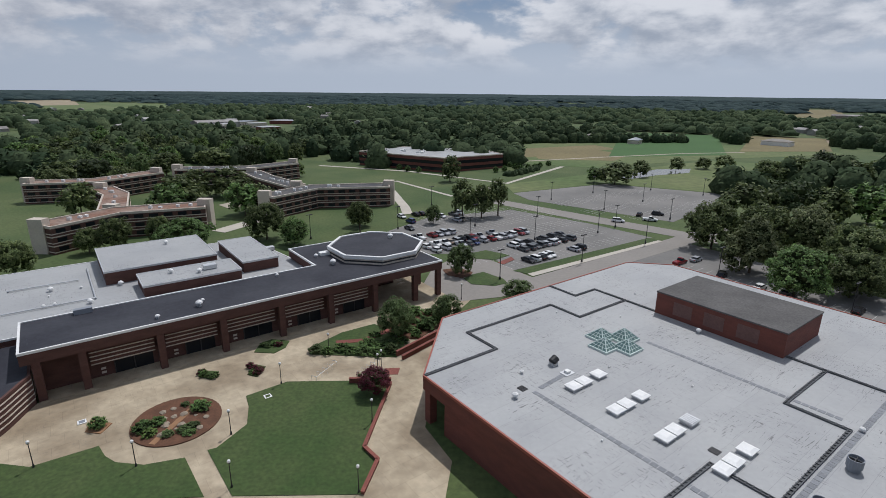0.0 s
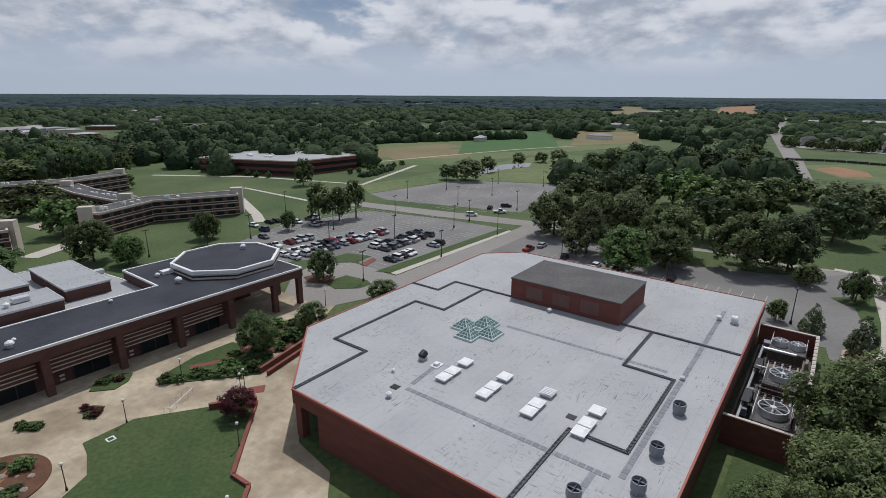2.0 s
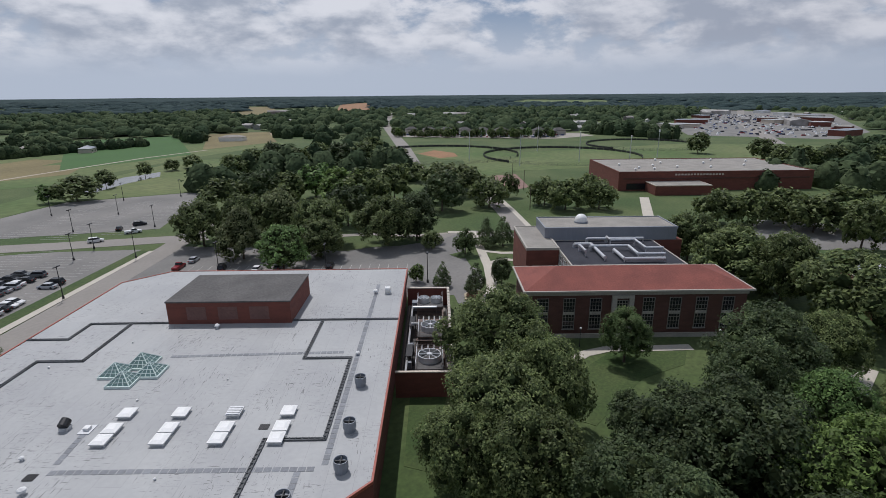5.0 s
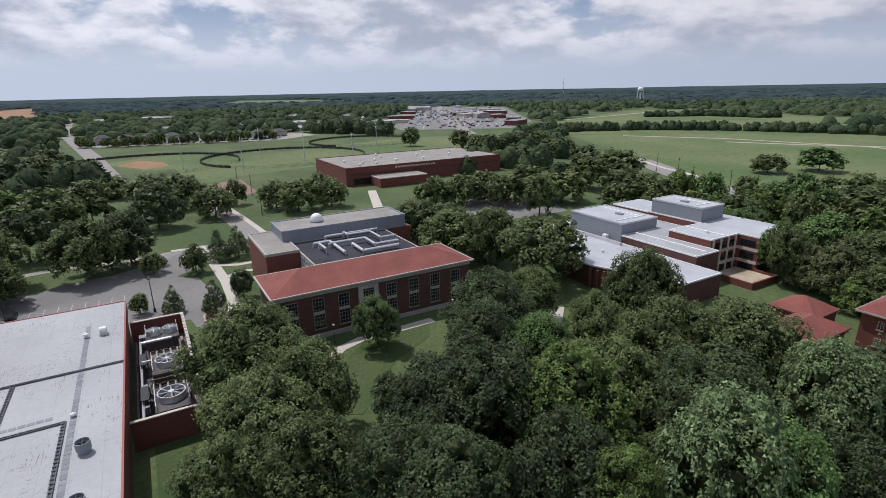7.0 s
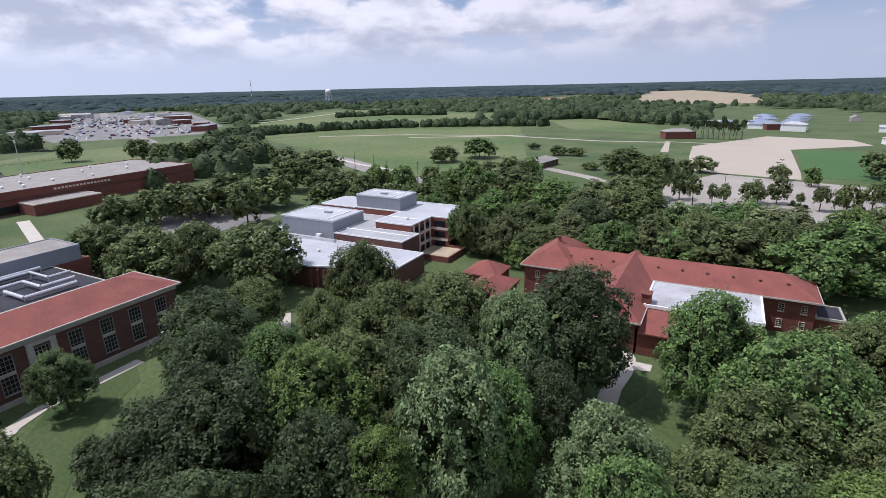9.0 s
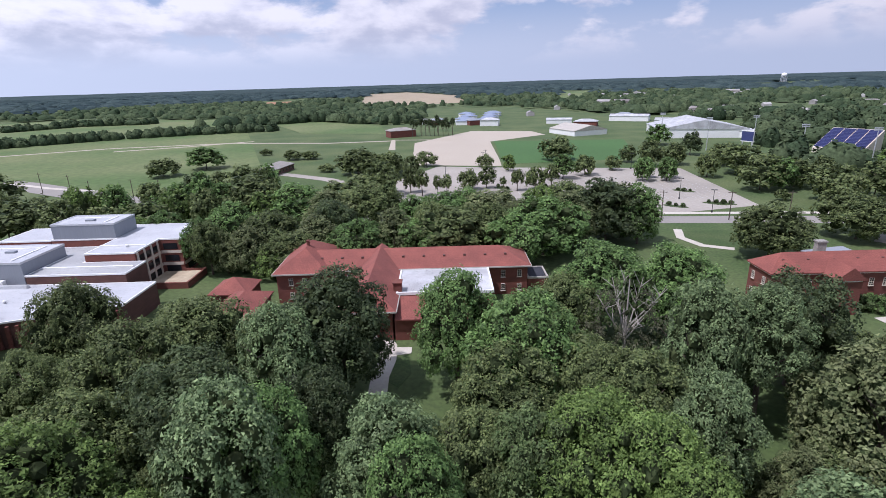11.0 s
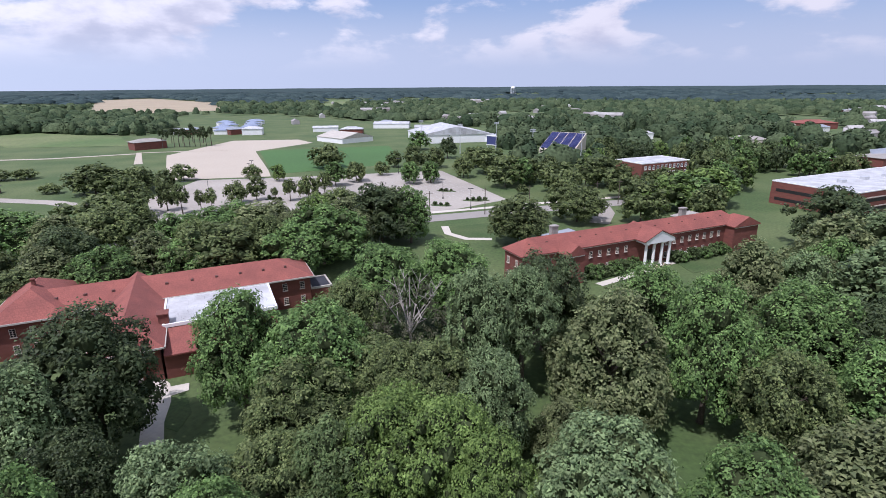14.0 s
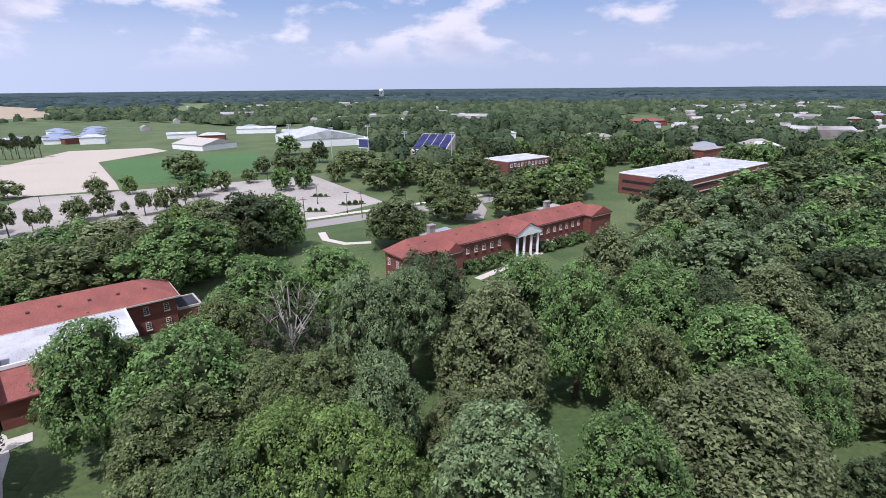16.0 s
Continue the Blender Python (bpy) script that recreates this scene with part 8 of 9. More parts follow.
# low brick walls and rails
def low_wall(a, b, h, label):
    a, b = Vector(a), Vector(b)
    t = thing("garden_wall", a.x, a.y, 0, math.degrees(math.atan2((b - a).y, (b - a).x)), label, "wall", "low brick walls")
    n = (b - a).length
    part("wall", boxes((0, n, -0.2, 0.2, 0, h)), BRICK, t)
    part("coping", boxes((-0.05, n + 0.05, -0.25, 0.25, h + 0.003, h + 0.12)), TILE, t)


edge = [(-10.9, 75.1), (-12.3, 58.9), (-10.1, 56.5), (-11.0, 50.6)]
for a, b in zip(edge, edge[1:]):
    low_wall(a, b, 0.45, "low red-brick kerb wall along the ramp")
edge = [(-11.1, 84.5), (-4.0, 93.7)]
low_wall(edge[0], edge[1], 1.0, "red-brick retaining wall of the ramp")
low_wall((edge[0][0] + 1.2, edge[0][1] - 1.2), (edge[1][0] + 1.2, edge[1][1] - 1.2), 0.8, "second parallel red-brick ramp wall")
low_wall(*[(-17.7, 75.1), (-10.9, 75.5)], 0.9, "short brown retaining wall beside the lawn")
for a, b in (((-23.6, 75.4), (-21.5, 80.7)), ((-16.4, 77.3), (-14.2, 81.5))):
    a, b = Vector(a), Vector(b)
    t = thing("stair_rail", a.x, a.y, 0.06, math.degrees(math.atan2((b - a).y, (b - a).x)), "pale metal handrail on the plaza steps", "handrail", "stair rails")
    n = (b - a).length
    bm = bmesh.new()
    for k in range(5):
        x = n * k / 4
        tube(bm, (x, -0.5, 0), (x, -0.5, 0.9), 0.035, sides=5)
        tube(bm, (x, 0.5, 0), (x, 0.5, 0.9), 0.035, sides=5)
        tube(bm, (x, -0.5, 0.9), (x, 0.5, 0.9), 0.035, sides=5)
    tube(bm, (0, -0.5, 0.9), (n, -0.5, 0.9), 0.035, sides=5)
    part("rail", bm, PALE_METAL, t)

# ---- distant things ----
def water_tower(x, y, h, label):
    t = thing("water_tower", x, y, 0, 0, label, "water tower")
    bm = bmesh.new()
    bmesh.ops.create_uvsphere(bm, u_segments=20, v_segments=12, radius=h * 0.19)
    for v in bm.verts:
        v.co.z = v.co.z * 0.85 + h * 0.82
    part("tank", bm, WHITE, t)
    for i in range(6):
        a = i * math.pi / 3
        part("leg", tube(bmesh.new(), (h * 0.24 * math.cos(a), h * 0.24 * math.sin(a), 0), (h * 0.17 * math.cos(a), h * 0.17 * math.sin(a), h * 0.8), h * 0.02, sides=6), PALE_METAL, t)
    part("riser", tube(bmesh.new(), (0, 0, 0), (0, 0, h * 0.7), h * 0.03, sides=8), PALE_METAL, t)


water_tower(1546.2, -297.6, 42, "white multi-legged water tower on the horizon")
water_tower(247.5, -2003.8, 42, "white water tower beyond the town")

mast = thing("radio_mast", 2595, -156, 0, 0, "thin red and white radio mast on the horizon", "mast")
for k in range(6):
    part("section", tube(bmesh.new(), (0, 0, 14 * k), (0, 0, 14 * k + 14), 1.0, 1.0, 4), WHITE if k % 2 else RED_EDGE, mast)


HOMES = []


def house(x, y, rz, w, d, h, wall, roof, label, rise=2.2):
    HOMES.append((x, y, max(w, d) * 0.7))
    t = thing("house", x, y, 0, rz, label, "house", "distant houses")
    part("wall", boxes((-w / 2, w / 2, -d / 2, d / 2, 0, h)), wall, t)
    part("roof", hip_roof(-w / 2, w / 2, -d / 2, d / 2, h + 0.2, rise, "x", True, True, 0.5), roof, t)
    for i in range(max(2, int(w / 4))):
        part("window", boxes((-w / 2 + 1.5 + 4 * i, -w / 2 + 2.9 + 4 * i, -d / 2 - 0.06, -d / 2 + 0.02, 1.0, 2.3)), PANE, t)


house(256.5, -167.5, -60, 24, 11, 3.2, BROWN_BRICK, STONE_ROOF, "low brown ranch house with a broad roof on the lawn")
hrng = random.Random(5)
for x, y, turn, w, d, h, wall, roof, label, rise in ((-221, -383, 10, 20, 12, 5.0, WHITE, STONE_ROOF, "white two-storey house beside a pale lot", 3.5), (-131, -341, 39, 26, 14, 5.5, BRICK, MEMBRANE, "flat brick shop building in the town", 0.6),
                                                     (-172, -360, 39, 30, 16, 5.0, BRICK, STONE_ROOF, "low brick shop row with a tan roof", 0.6), (-234, -638, 20, 40, 24, 6.0, BRICK, TILE, "large reddish-roofed building among trees", 3.0)):
    house(x, y, turn, w, d, h, wall, roof, label, rise)
sheet("parking_lot", [(-160, -312), (-222, -315), (-272, -402), (-212, -405)], 0.05, PALE_LOT, "pale town parking lot beyond the white-roofed building", "parking lot")
for i in range(9):
    a, b = Vector((476, 424)), Vector((550, 270))
    p = a.lerp(b, i / 8)
    house(p.x, p.y, 140 + hrng.uniform(-6, 6), 14, 9, 5, STONE, GRAVEL_AND_PIT_SHADE, "row apartment house with a grey roof", 3.0)
for x, y in [(861.8, 207.6), (754.9, 187.6), (960, 120), (857.9, 49.0), (793.5, 20.3), (700, 16), (1040, 235), (728.0, 200), (1120, 80), (1250, 270), (1210, 130), (1000, 60), (1330, 180), (900, 105)] + [(-297.9, 640.5), (-300.1, 713.5), (-260.8, 671.3), (-220.3, 599.5), (-325.9, 669.5), (-251.5, 752.6)]:
    house(x, y, hrng.uniform(0, 180), hrng.uniform(20, 46), hrng.uniform(14, 26), hrng.uniform(4, 6), hrng.choice([BRICK, BAND, WHITE]), hrng.choice([MEMBRANE, GREY_METAL, STONE_ROOF]), "low retail building far off", 1.0)
for x, y in [(-200.1, -612.7), (-226.5, -597.4), (-222.7, -378.1), (-221.3, -330.4), (-180.8, -376.5), (-492.3, -659.5), (-569.7, -720.5), (-405.4, -969.6), (-501.5, -1091.3), (-482.8, -960.7), (-434.4, -810.8), (-746.8, -1038.4), (-125.0, -452.2), (-21.2, -804.2), (-135.2, -351.7), (-54.0, -493.9)] + [(298.4, 514.5), (164.9, 514.8), (135.8, 560.4)] + [(326.9, -344.3), (382.7, -464.6), (340.2, -472.1), (317.0, -470.5), (223.1, -500.4), (217.2, -587.0)]:
    house(x, y, hrng.uniform(0, 180), hrng.uniform(12, 24), hrng.uniform(9, 14), hrng.uniform(3.5, 6), hrng.choice([WHITE, WHITE, BRICK, BAND]), hrng.choice([STONE_ROOF, GREY_METAL, WHITE_MEMBRANE]), "small distant town house")

for (x, y), c in zip(((14.7, -373.4), site(-216, -206), site(-245, -118)), (26, 20, 46)):
    HOMES.append((x, y, c))

# scattered roofs of the town and of farms, far out among the trees
verts, faces = [], []
for k in range(330):
    sector = hrng.choice(((-150, -112), (-150, -112), (-150, -112), (100, 138), (0, 60), (-100, -60)))
    a, d = radians(hrng.uniform(*sector)), hrng.uniform(560 if sector[0] == -150 else 680, 1500)
    x, y, turn = d * math.cos(a), d * math.sin(a), hrng.uniform(0, math.pi)
    w, l_, h = hrng.uniform(3.5, 5), hrng.uniform(5, 9), hrng.uniform(3, 5)
    if hrng.random() < 0.12:
        w, l_, h = 12, 26, 7
    c_, s_ = math.cos(turn), math.sin(turn)
    k0 = len(verts)
    for px, py, pz in ((-l_, -w, 0), (l_, -w, 0), (l_, w, 0), (-l_, w, 0), (-l_, -w, h), (l_, -w, h), (l_, w, h), (-l_, w, h), (-l_, 0, h + 2.4), (l_, 0, h + 2.4)):
        verts.append((x + px * c_ - py * s_, y + px * s_ + py * c_, pz))
    faces += [tuple(k0 + i for i in f) for f in ((0, 1, 5, 4), (1, 2, 6, 9, 5), (2, 3, 7, 6), (3, 0, 4, 8, 7), (4, 5, 9, 8), (6, 7, 8, 9))]
    if d < 1100:
        HOMES.append((x, y, l_ * 0.8))
town = bpy.data.meshes.new("town_roofs")
town.from_pydata(verts, [], faces)
town.materials.append(material("pale_siding", (0.44, 0.43, 0.41), 0.8, 0.25, 0.02, 0.2, tint=(0.16, 0.14, 0.13)))
tagged(new("town_roofs", town), "scattered small houses far out among the trees", "houses", "", "stuff")


for x, y, w, d in ((350, -470, 17, 11), (372, -500, 19, 12), (345, -505, 16, 11), (395, -540, 18, 12), (424, -575, 20, 12), (380, -566, 16, 12), (402, -604, 20, 12), (360, -533, 16, 10), (331, -487, 14, 9)):
    house(x, y, hrng.uniform(-25, 25), w, d, 4.0, WHITE, BLUE_ROOF, "low white building with a pale blue metal roof", 2.4)
board = thing("scoreboard", 62.9, -391.4, 0, 150, "dark stadium scoreboard with a white frame", "scoreboard")
part("panel", boxes((-4.5, 4.5, -0.3, 0.3, 3.5, 9.5)), PANEL_BLUE, board)
part("frame", boxes((-4.9, 4.9, -0.35, 0.35, 9.5, 10.1), (-4.9, 4.9, -0.35, 0.35, 3.0, 3.5)), WHITE, board)
for x in (-3.5, 3.5):
    part("post", boxes((x - 0.2, x + 0.2, -0.2, 0.2, 0, 3.0)), PALE_METAL, board)


def light_mast(x, y, h, label="tall floodlight mast beside a sports field"):
    t = thing("light_mast", x, y, 0, 30, label, "light mast", "floodlight masts")
    part("pole", tube(bmesh.new(), (0, 0, 0), (0, 0, h), 0.3, 0.16, 8), PALE_METAL, t)
    part("lamp_bank", boxes(*[(-1.8, 1.8, -0.15, 0.15, h - 0.3 - 0.9 * i, h + 0.25 - 0.9 * i) for i in range(2)]), PALE_METAL, t)


for x, y in [(27.2, -325.2), (-1.6, -315.7), (80.2, -361.0), (118.7, -395.5), (58.7, -385.3)] + [(299.2, 172.9), (327.5, 111.6), (338.4, 149.5), (387.0, 112.6), (383.8, 205.9), (299.8, 213.8)]:
    light_mast(x, y, 20)


def utility_pole(x, y):
    t = thing("utility_pole", x, y, 0, 20, "wooden utility pole with a cross arm", "utility pole", "utility poles")
    part("pole", tube(bmesh.new(), (0, 0, 0), (0, 0, 10), 0.17, 0.12, 7), BARK, t)
    part("cross_arm", boxes((-1.2, 1.2, -0.07, 0.07, 9.1, 9.25)), BARK, t)


for x, y in [(307.1, -71.4), (284.9, -76.8), (256.3, -75.9), (243.9, -88.0), (232.4, -94.3), (243.9, 145.2), (223.2, 126.3), (185.9, 102.0)] + [(50.5, -177.0), (32.1, -187.2), (16.7, -196.2), (-8.0, -208.7), (-16.8, -215.9)]:
    utility_pole(x, y)
# outfield fences
FENCE_POST = solid("post", tube(bmesh.new(), (0, 0, 0), (0, 0, 2.2), 0.06, sides=4), DARK_METAL)
for centre, reach in (((320.5, 258.4), 62), ((365.8, 176.5), 58), ((483.4, 153.5), 50)):
    t = thing("field_fence", *centre, 0, 0, "dark wire fence curving round a ball field", "fence")
    bm = bmesh.new()
    for i in range(60):
        a, b = 2 * math.pi * i / 60, 2 * math.pi * (i + 1) / 60
        p, q = Vector((reach * math.cos(a), reach * math.sin(a), 0)), Vector((reach * math.cos(b), reach * math.sin(b), 0))
        placed("post", FENCE_POST, t, Matrix.Translation(p))
        for z in (0.4, 0.9, 1.4, 2.1):
            tube(bm, p + Vector((0, 0, z)), q + Vector((0, 0, z)), 0.05, sides=4)
    part("fence_wire", bm, DARK_METAL, t)
    bm = bmesh.new()
    for i in range(40):
        a, b = radians(-70 + 6 * i), radians(-70 + 6 * i + 5.6)
        tube(bm, (reach * 0.998 * math.cos(a), reach * 0.998 * math.sin(a), 0.9), (reach * 0.998 * math.cos(b), reach * 0.998 * math.sin(b), 0.9), 0.8, sides=4)
    for v in bm.verts:
        q = math.hypot(v.co.x, v.co.y)
        v.co.xy *= (reach * 0.998 + (q - reach * 0.998) * 0.05) / q
    part("windscreen", bm, DARK_METAL, t, "dark cloth screen on the fence")


# ---- woods in the distance: one canopy of many clumps ----
OPEN = [
    [(-150, -300), (-225, -305), (-275, -405), (-205, -410)],
    [(590, -380), (580, -455), (425, -430), (350, -360), (440, -320)],
    [(879.8, -802.1), (754.9, -835.2), (709.0, -962.6), (1089.4, -1425.9), (1773.9, -1931.9), (1747.4, -1635.1)],
    [(1075.4, -695.9), (1080.4, -777.8), (1397.3, -1004.2), (1454.4, -948.3)],
    [(604.6, -1162.4), (567.2, -1297.9), (804.2, -1814.2), (808.1, -1594.2)],
    [(-864.4, 1057.9), (-696.4, 1016.3), (-661.9, 1208.2), (-932.4, 1688.9), (-1153.8, 1746.6), (-1167.8, 1432.4)],
    [(-1149.1, 1303.2), (-1068.4, 1470.2), (-1539.8, 2091.4), (-1584.0, 1799.9)],
    [(568.2, 994.8), (708.2, 988.3), (939.6, 1333.6), (793.5, 1357.7)],
    [(110.2, 400.5), (208.7, 424.4), (297.9, 634.3), (194.3, 660.6)],
    [(232.8, 452.6), (316.6, 463.9), (401.0, 604.3), (335.7, 632.3)],
    [(837.7, 987.8), (960.0, 984.3), (1982.8, 2056.1), (1680.5, 1932.8)],
    [(732.8, 1212.3), (852.6, 1229.9), (1261.2, 1859.9), (1132.8, 1851.0)],
    [(538.5, -1035.1), (490.9, -1101.2), (721.1, -1603.9), (772.4, -1520.8)],
    [(1956.8, 1197.5), (1963.7, 760.0), (2961.1, 1175.0), (3079.4, 1847.2)],
    [(-228.7, 244.7), (-170.5, 302.1), (-94.4, 344.0), (24.1, 277.7), (124.8, 272.7), (114.6, 249.0), (8.0, 104.3), (-97.1, 96.6)],
    [(-85.8, 206.7), (-41.6, 357.6), (34.0, 329.8), (53.8, 508.1), (97.5, 517.1), (331.5, 522.5), (320.8, 454.0), (199.7, 319.7), (127.2, 254.9), (74.8, 168.5), (-23.7, 140.2)],
    [(302.2, 291.8), (433.9, 420.9), (500, 445.0), (590, 262.5), (527.6, 132.2), (760, 215), (1500, 320), (1340, 50), (770, -15), (636.8, -13.7), (482.4, -0.9), (246.9, 63.0), (153.5, 107.1)],
    [(533.0, -33.1), (610.0, -214.5), (590.4, -356.4), (173.6, -111.2), (217.0, -47.7), (416.5, -30.4)],
    [(640, -25), (765, -38), (1110, -195), (1095, -310), (765, -430), (640, -370), (566.5, -199.6), (540, -38.4)],
    [(519.0, -191.1), (448.7, -348.7), (336.9, -347.8), (407.5, -471.4), (403.8, -620.0), (250.9, -427.2), (163.8, -486.2), (64.0, -204.6), (167.3, -59.0)],
    [(856.2, -774.1), (1133.4, -1140.2), (980.0, -1127.4), (658.8, -916.4), (642.2, -768.9)], [(1344.9, -869.7), (1253.9, -909.9), (1017.2, -738.2), (1083.8, -700.6)],
    [(406.4, -405.9), (476.9, -607.1), (267.1, -485.4), (156.8, -509.5), (102.9, -376.0), (89.2, -273.0), (28.5, -214.7), (-49.8, -214.8), (-46.7, -198.4), (136.6, -107.8)],
    [(646.9, -751.5), (506.1, -804.9), (118.5, -587.2), (73.1, -453.7), (32.0, -320.1), (62.5, -248.6), (16.8, -160.8), (121.6, -129.9)],
    [(-366.9, 399.8), (-452.3, 495.5), (-399.3, 476.0), (-342.4, 406.5)], [(-242.5, 495.5), (-291.4, 820.5), (-188.8, 646.2), (-149.1, 473.1)],
    [(303.1, 310.8), (585.8, 579.6), (983.1, 950.6), (968.1, 910.9), (433.9, 407.9), (242.6, 222.0)],
]


def clump(verts, faces, x, y, z, r, h, wr, skirt=True):
    """A ragged low dome of foliage."""
    k = len(verts)
    n = 7
    for ring, (q, zz) in enumerate(((1.0, 0.25), (0.85, 0.62), (0.45, 0.92))):
        for i in range(n):
            a = 2 * math.pi * (i + 0.5 * ring) / n
            w = q * r * wr.uniform(0.78, 1.2)
            verts.append((x + w * math.cos(a), y + w * math.sin(a), z + h * zz * wr.uniform(0.9, 1.1)))
    verts.append((x, y, z + h))
    for ring in range(2):
        for i in range(n):
            j = (i + 1) % n
            faces.append((k + ring * n + i, k + ring * n + j, k + ring * n + n + j, k + ring * n + n + i))
    for i in range(n):
        faces.append((k + 2 * n + i, k + 2 * n + (i + 1) % n, k + 3 * n))
    if not skirt:
        return
    base = len(verts)
    for i in range(n):
        a = 2 * math.pi * i / n
        verts.append((x + 0.8 * r * math.cos(a), y + 0.8 * r * math.sin(a), z))
    for i in range(n):
        j = (i + 1) % n
        faces.append((base + i, base + j, k + j, k + i))


def canopy(name, verts, faces, label, mat=None):
    me = bpy.data.meshes.new(name)
    me.from_pydata(verts, [], faces)
    me.materials.append(mat or FAR_LEAF)
    me.polygons.foreach_set("use_smooth", [True] * len(faces))
    tagged(new(name, me), label, "woods", "", "stuff")


def beside(x, y, a, b, c):
    """Whether a clump would stand on a house or hide it from the campus."""
    d = math.hypot(a, b)
    along, across = (x * a + y * b) / d, abs(x * b - y * a) / d
    return across < c + 5 and -50 < along - d < c + 6


def wood(name, r0, r1, step, size, tall, label, density, domes=1, mat=None):
    wr = random.Random(int(r0))
    verts, faces = [], []
    r = r0
    while r < r1:
        n = int(radians(290) * r / step)
        for i in range(n):
            a = radians(-144) + radians(290) * (i + wr.random()) / n
            q = r + wr.uniform(-0.6, 0.6) * step
            x, y = q * math.cos(a), q * math.sin(a)
            scale_ = 0.0045 if r0 < 1400 else 0.0015
            if wr.random() > density + (1.1 if r0 < 1400 else 1.7) * noise.noise((x * scale_, y * scale_, 3.0)):
                continue
            if any(inside((x, y), o) for o in OPEN) or any(abs(x - a) < c + 60 and abs(y - b) < c + 60 and beside(x, y, a, b, c) for a, b, c in HOMES):
                continue
            s = size * wr.choice((0.7, 0.9, 1.0, 1.2, 1.55)) * wr.uniform(0.85, 1.15)
            h = tall * wr.uniform(0.55, 1.3)
            clump(verts, faces, x, y, -0.3, s, h, wr, r0 < 600)
            for k in range(domes):
                t, up = wr.uniform(0, 6.28), wr.uniform(0.15, 1.0)
                q = math.sqrt(max(0.0, 1 - up * up)) * s * wr.uniform(0.85, 1.2)
                c = Vector((x + q * math.cos(t), y + q * math.sin(t), h * (0.25 + 0.72 * up * wr.uniform(0.9, 1.12))))
                m = size * wr.uniform(0.12, 0.24)
                e, f = Vector((wr.uniform(-1, 1), wr.uniform(-1, 1), wr.uniform(-0.6, 0.6))), Vector((wr.uniform(-1, 1), wr.uniform(-1, 1), wr.uniform(-0.6, 0.6)))
                k0 = len(verts)
                verts += [tuple(c - e * m), tuple(c - f * m), tuple(c + e * m), tuple(c + f * m)]
                faces.append((k0, k0 + 1, k0 + 2, k0 + 3))
        r += step
    canopy(name, verts, faces, label, mat)


def hedge(name, lines, label):
    wr = random.Random(len(lines))
    verts, faces = [], []
    for pts, size, tall in lines:
        for a, b in zip(pts, pts[1:]):
            a, b = Vector(a), Vector(b)
            for k in range(max(1, int((b - a).length / (size * 0.9)))):
                p = a.lerp(b, (k + wr.random()) / max(1, int((b - a).length / (size * 0.9))))
                for m in range(3):
                    s = size * wr.uniform(0.5, 1.1)
                    hx, hy, hh = p.x + wr.uniform(-1, 1) * size, p.y + wr.uniform(-1, 1) * size, tall * wr.uniform(0.6, 1.15)
                    clump(verts, faces, hx, hy, -0.3, s, hh, wr)
                    for q in range(24):
                        t, up = wr.uniform(0, 6.28), wr.uniform(0.1, 1.0)
                        out = math.sqrt(1 - up * up) * s * wr.uniform(0.85, 1.2)
                        c = Vector((hx + out * math.cos(t), hy + out * math.sin(t), hh * (0.22 + 0.78 * up)))
                        e, f = [Vector((wr.uniform(-1, 1), wr.uniform(-1, 1), wr.uniform(-0.6, 0.6))) * size * 0.16 for w in (0, 1)]
                        k0 = len(verts)
                        verts += [tuple(c - e), tuple(c - f), tuple(c + e), tuple(c + f)]
                        faces.append((k0, k0 + 1, k0 + 2, k0 + 3))
    canopy(name, verts, faces, label)


hedge("hedgerow", [([(560, 10), (590, -60), (600, -140), (580, -215), (548, -275), (505, -330)], 6, 9), ([(640, -360), (600, -395), (560, -460), (470, -440)], 8, 11), ([(850, -180), (860, -260), (800, -330)], 8, 9),
                   ([(53.8, 508.1), (120.8, 522.3), (215.6, 535.9)], 6, 9), ([(46.9, 325.3), (25.9, 298.2)], 2, 3),
                   ([(-349.0, 414.6), (-264.8, 430.3), (-195.0, 460.1), (-134.9, 495.9)], 8, 12), ([(-251.4, 299.9), (-202.2, 319.7), (-171.5, 339.2), (-136.6, 327.7)], 6, 11)],
      "dark hedgerows and shelter belts between fields")
wood("near_woods", 290, 640, 13, 6.6, 12.5, "scattered woodland of dark green crowns", 0.55, 55)
wood("middle_woods", 640, 1500, 16, 8.5, 11, "continuous dark green woodland", 0.62, 6)
# The outer rings use the canopy colour with haze painted in.
wood("far_woods", 1500, 3000, 42, 23, 12, "far dark woodland towards the horizon", 0.78, 0, HAZED_LEAF)
wood("horizon_woods", 3000, 4100, 95, 66, 12, "flat dark line of woods on the horizon", 0.9, 0, HAZED_LEAF)
verts, faces = [], []
for i in range(361):
    a = radians(-180 + i)
    for r_, z_ in ((3700, -1), (4300, 13), (4820, 27)):
        verts.append((r_ * math.cos(a), r_ * math.sin(a), z_ + 2.0 * noise.noise((i * 0.21, r_ * 0.01, 0.5)) + 1.2 * noise.noise((i * 1.7, r_ * 0.01, 2.5))))
for i in range(360):
    for k in range(2):
        faces.append((3 * i + k, 3 * i + 3 + k, 3 * i + 4 + k, 3 * i + 1 + k))
canopy("ridge_woods", verts, faces, "low wooded ridge closing the horizon", HAZED_LEAF)

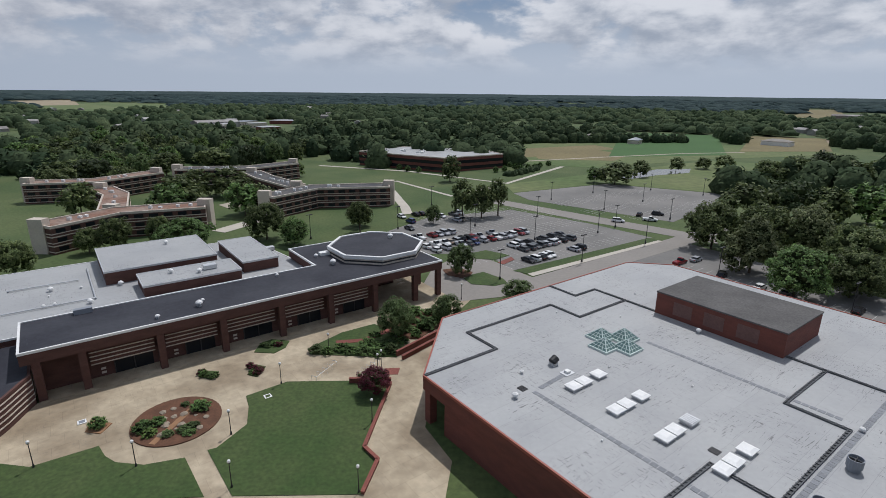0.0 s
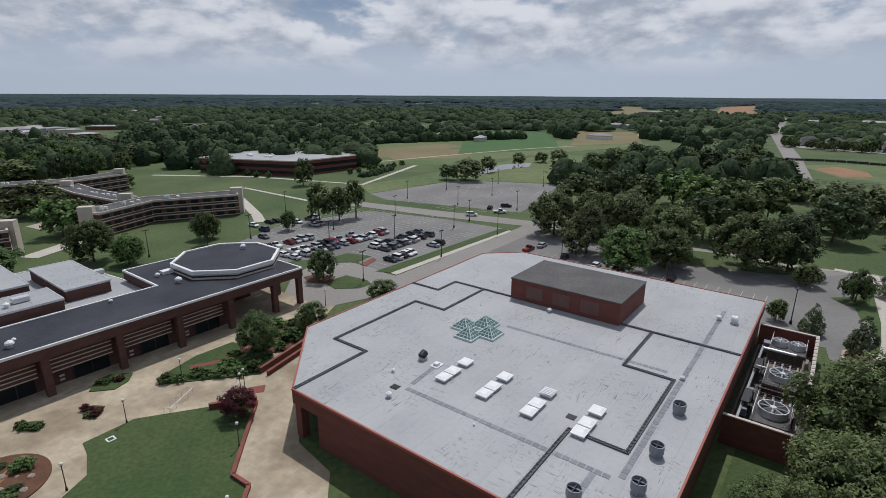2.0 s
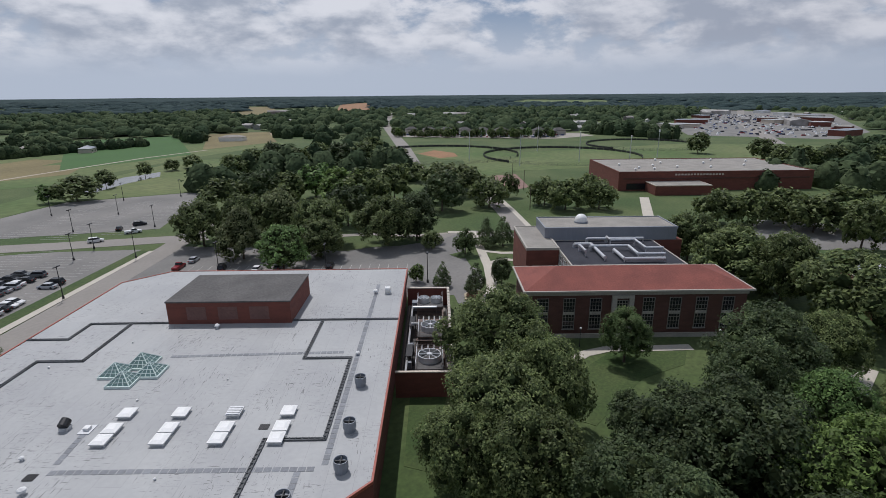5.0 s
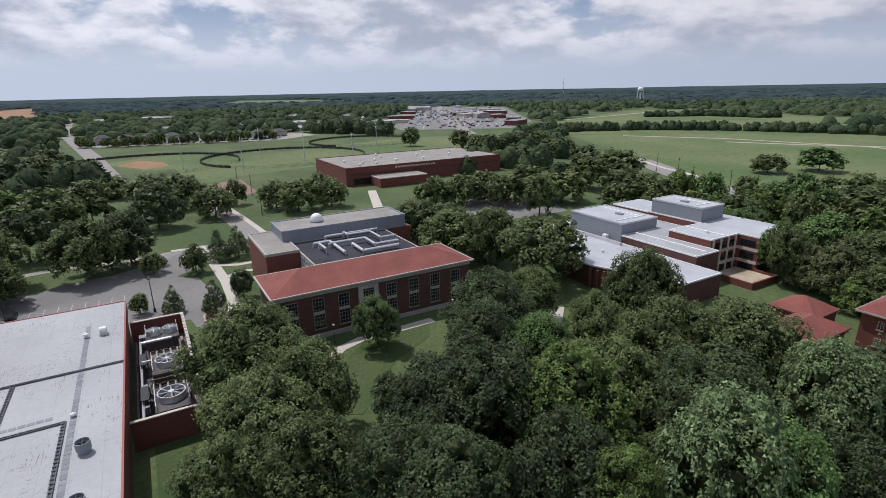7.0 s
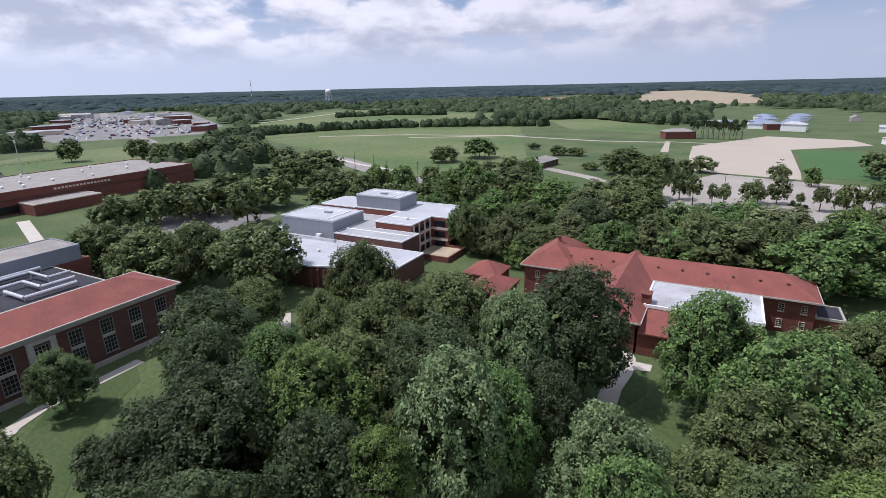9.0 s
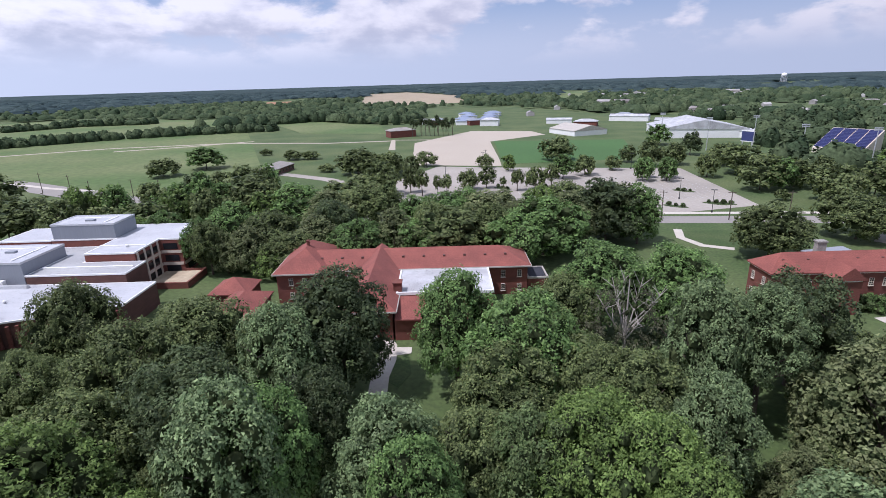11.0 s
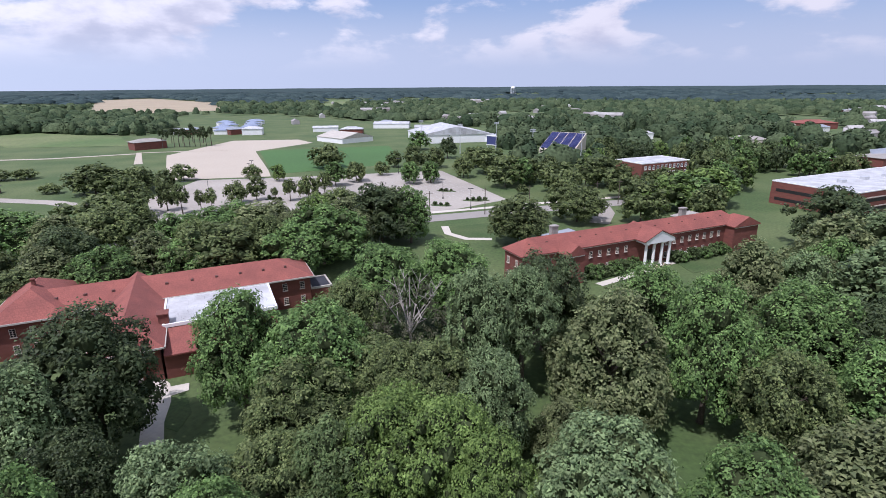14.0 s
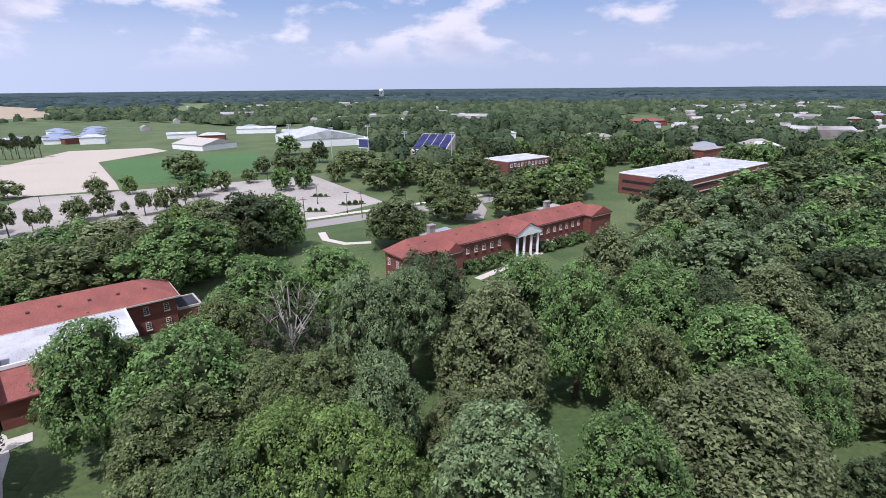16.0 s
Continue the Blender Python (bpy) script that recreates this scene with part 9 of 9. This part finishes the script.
# rows of far parked cars before the shops and apartment houses
bm = bmesh.new()
prng = random.Random(9)
AREAS = [[(640, 140), (760, 195), (1200, 250), (1150, 60), (770, 10), (650, 30)], [(432, 410), (478, 418), (548, 262), (512, 256)]]
for area in AREAS:
    xs, ys = [p[0] for p in area], [p[1] for p in area]
    for k in range(700):
        x, y = prng.uniform(min(xs), max(xs)), prng.uniform(min(ys), max(ys))
        if inside((x, y), area):
            made = bmesh.ops.create_cube(bm, size=1.0)["verts"]
            bmesh.ops.transform(bm, verts=made, matrix=pose(x, y, 0.75, 0, 0, prng.choice([30, 120])) @ Matrix.Diagonal((4.4, 1.8, 1.4, 1)))
            for v in made:
                if v.co.z > 0.8:
                    v.co.xy = Vector((x, y)) + (v.co.xy - Vector((x, y))) * 0.72
FARCAR = bpy.data.materials.new("far_car_paint")
FARCAR.use_nodes = True
cn, cl = FARCAR.node_tree.nodes, FARCAR.node_tree.links
cg, cr = cn.new("ShaderNodeNewGeometry"), cn.new("ShaderNodeValToRGB")
cr.color_ramp.interpolation = "CONSTANT"
for pos_, col in ((0.0, (0.02, 0.02, 0.025, 1)), (0.3, (0.7, 0.7, 0.7, 1)), (0.62, (0.35, 0.36, 0.38, 1)), (0.8, (0.2, 0.02, 0.02, 1)), (0.88, (0.04, 0.06, 0.16, 1))):
    el = cr.color_ramp.elements.new(pos_)
    el.color = col
cr.color_ramp.elements.remove(cr.color_ramp.elements[-1])
cl.new(cg.outputs["Random Per Island"], cr.inputs[0])
cl.new(cr.outputs[0], cn["Principled BSDF"].inputs["Base Color"])
cn["Principled BSDF"].inputs["Roughness"].default_value = 0.35
tagged(new("distant_cars", solid("distant_cars", bm, FARCAR)), "hundreds of small parked cars far away", "cars", "", "stuff")

for x, y in ISLANDS:
    for k in (-2.4, 0, 2.4):
        shrub(x + k, y, crng.uniform(0.6, 1.1), crng.uniform(0.9, 1.9), 1, 0.14, "small round shrub on a lot island")
# garden round the low red wing
for k in range(16):
    u, v = (crng.uniform(46.2, 52), crng.uniform(-103, -93)) if k < 9 else (crng.uniform(32.5, 36.6), crng.uniform(-103, -90))
    shrub(*site(u, v), crng.uniform(0.8, 1.6), crng.uniform(0.9, 2.4), crng.choice([0, 1, 2]), 0.0, "loose green shrub in the garden of the low wing")
sheet("garden_path", [site(*p) for p in ((46.2, -97.5), (54, -97.0), (54, -95.4), (46.2, -95.8))], 0.12, WALKWAY, "pale paved garden path beside the low wing", "path")
# bushes along the columned hall and the far hall
for first_, last_ in ((-97.5, -82.0), (-131.0, -111.5)):
    for k in range(int((last_ - first_) / 2.1) + 1):
        x, y = site(first_ + 2.1 * k, -95.6 + crng.uniform(-0.4, 0.4))
        shrub(x, y, crng.uniform(1.6, 2.3), crng.uniform(2.2, 3.6), crng.choice([0, 1]), 0.0, "dense green foundation shrub before the brick wall")
for x, y in [(30.7, 338.2), (33.3, 328.5), (36.6, 326.5), (41.4, 329.5), (45.6, 330.0), (50.2, 338.1), (56.8, 346.8), (20.4, 313.0), (25.7, 318.1), (-44.7, 329.8), (-38.0, 318.2), (-32.3, 311.9), (-25.4, 308.1), (-49.6, 339.8)]:
    shrub(x, y, 1.6, 3.4, 0, 0.0, "small dark conical evergreen on the lawn")
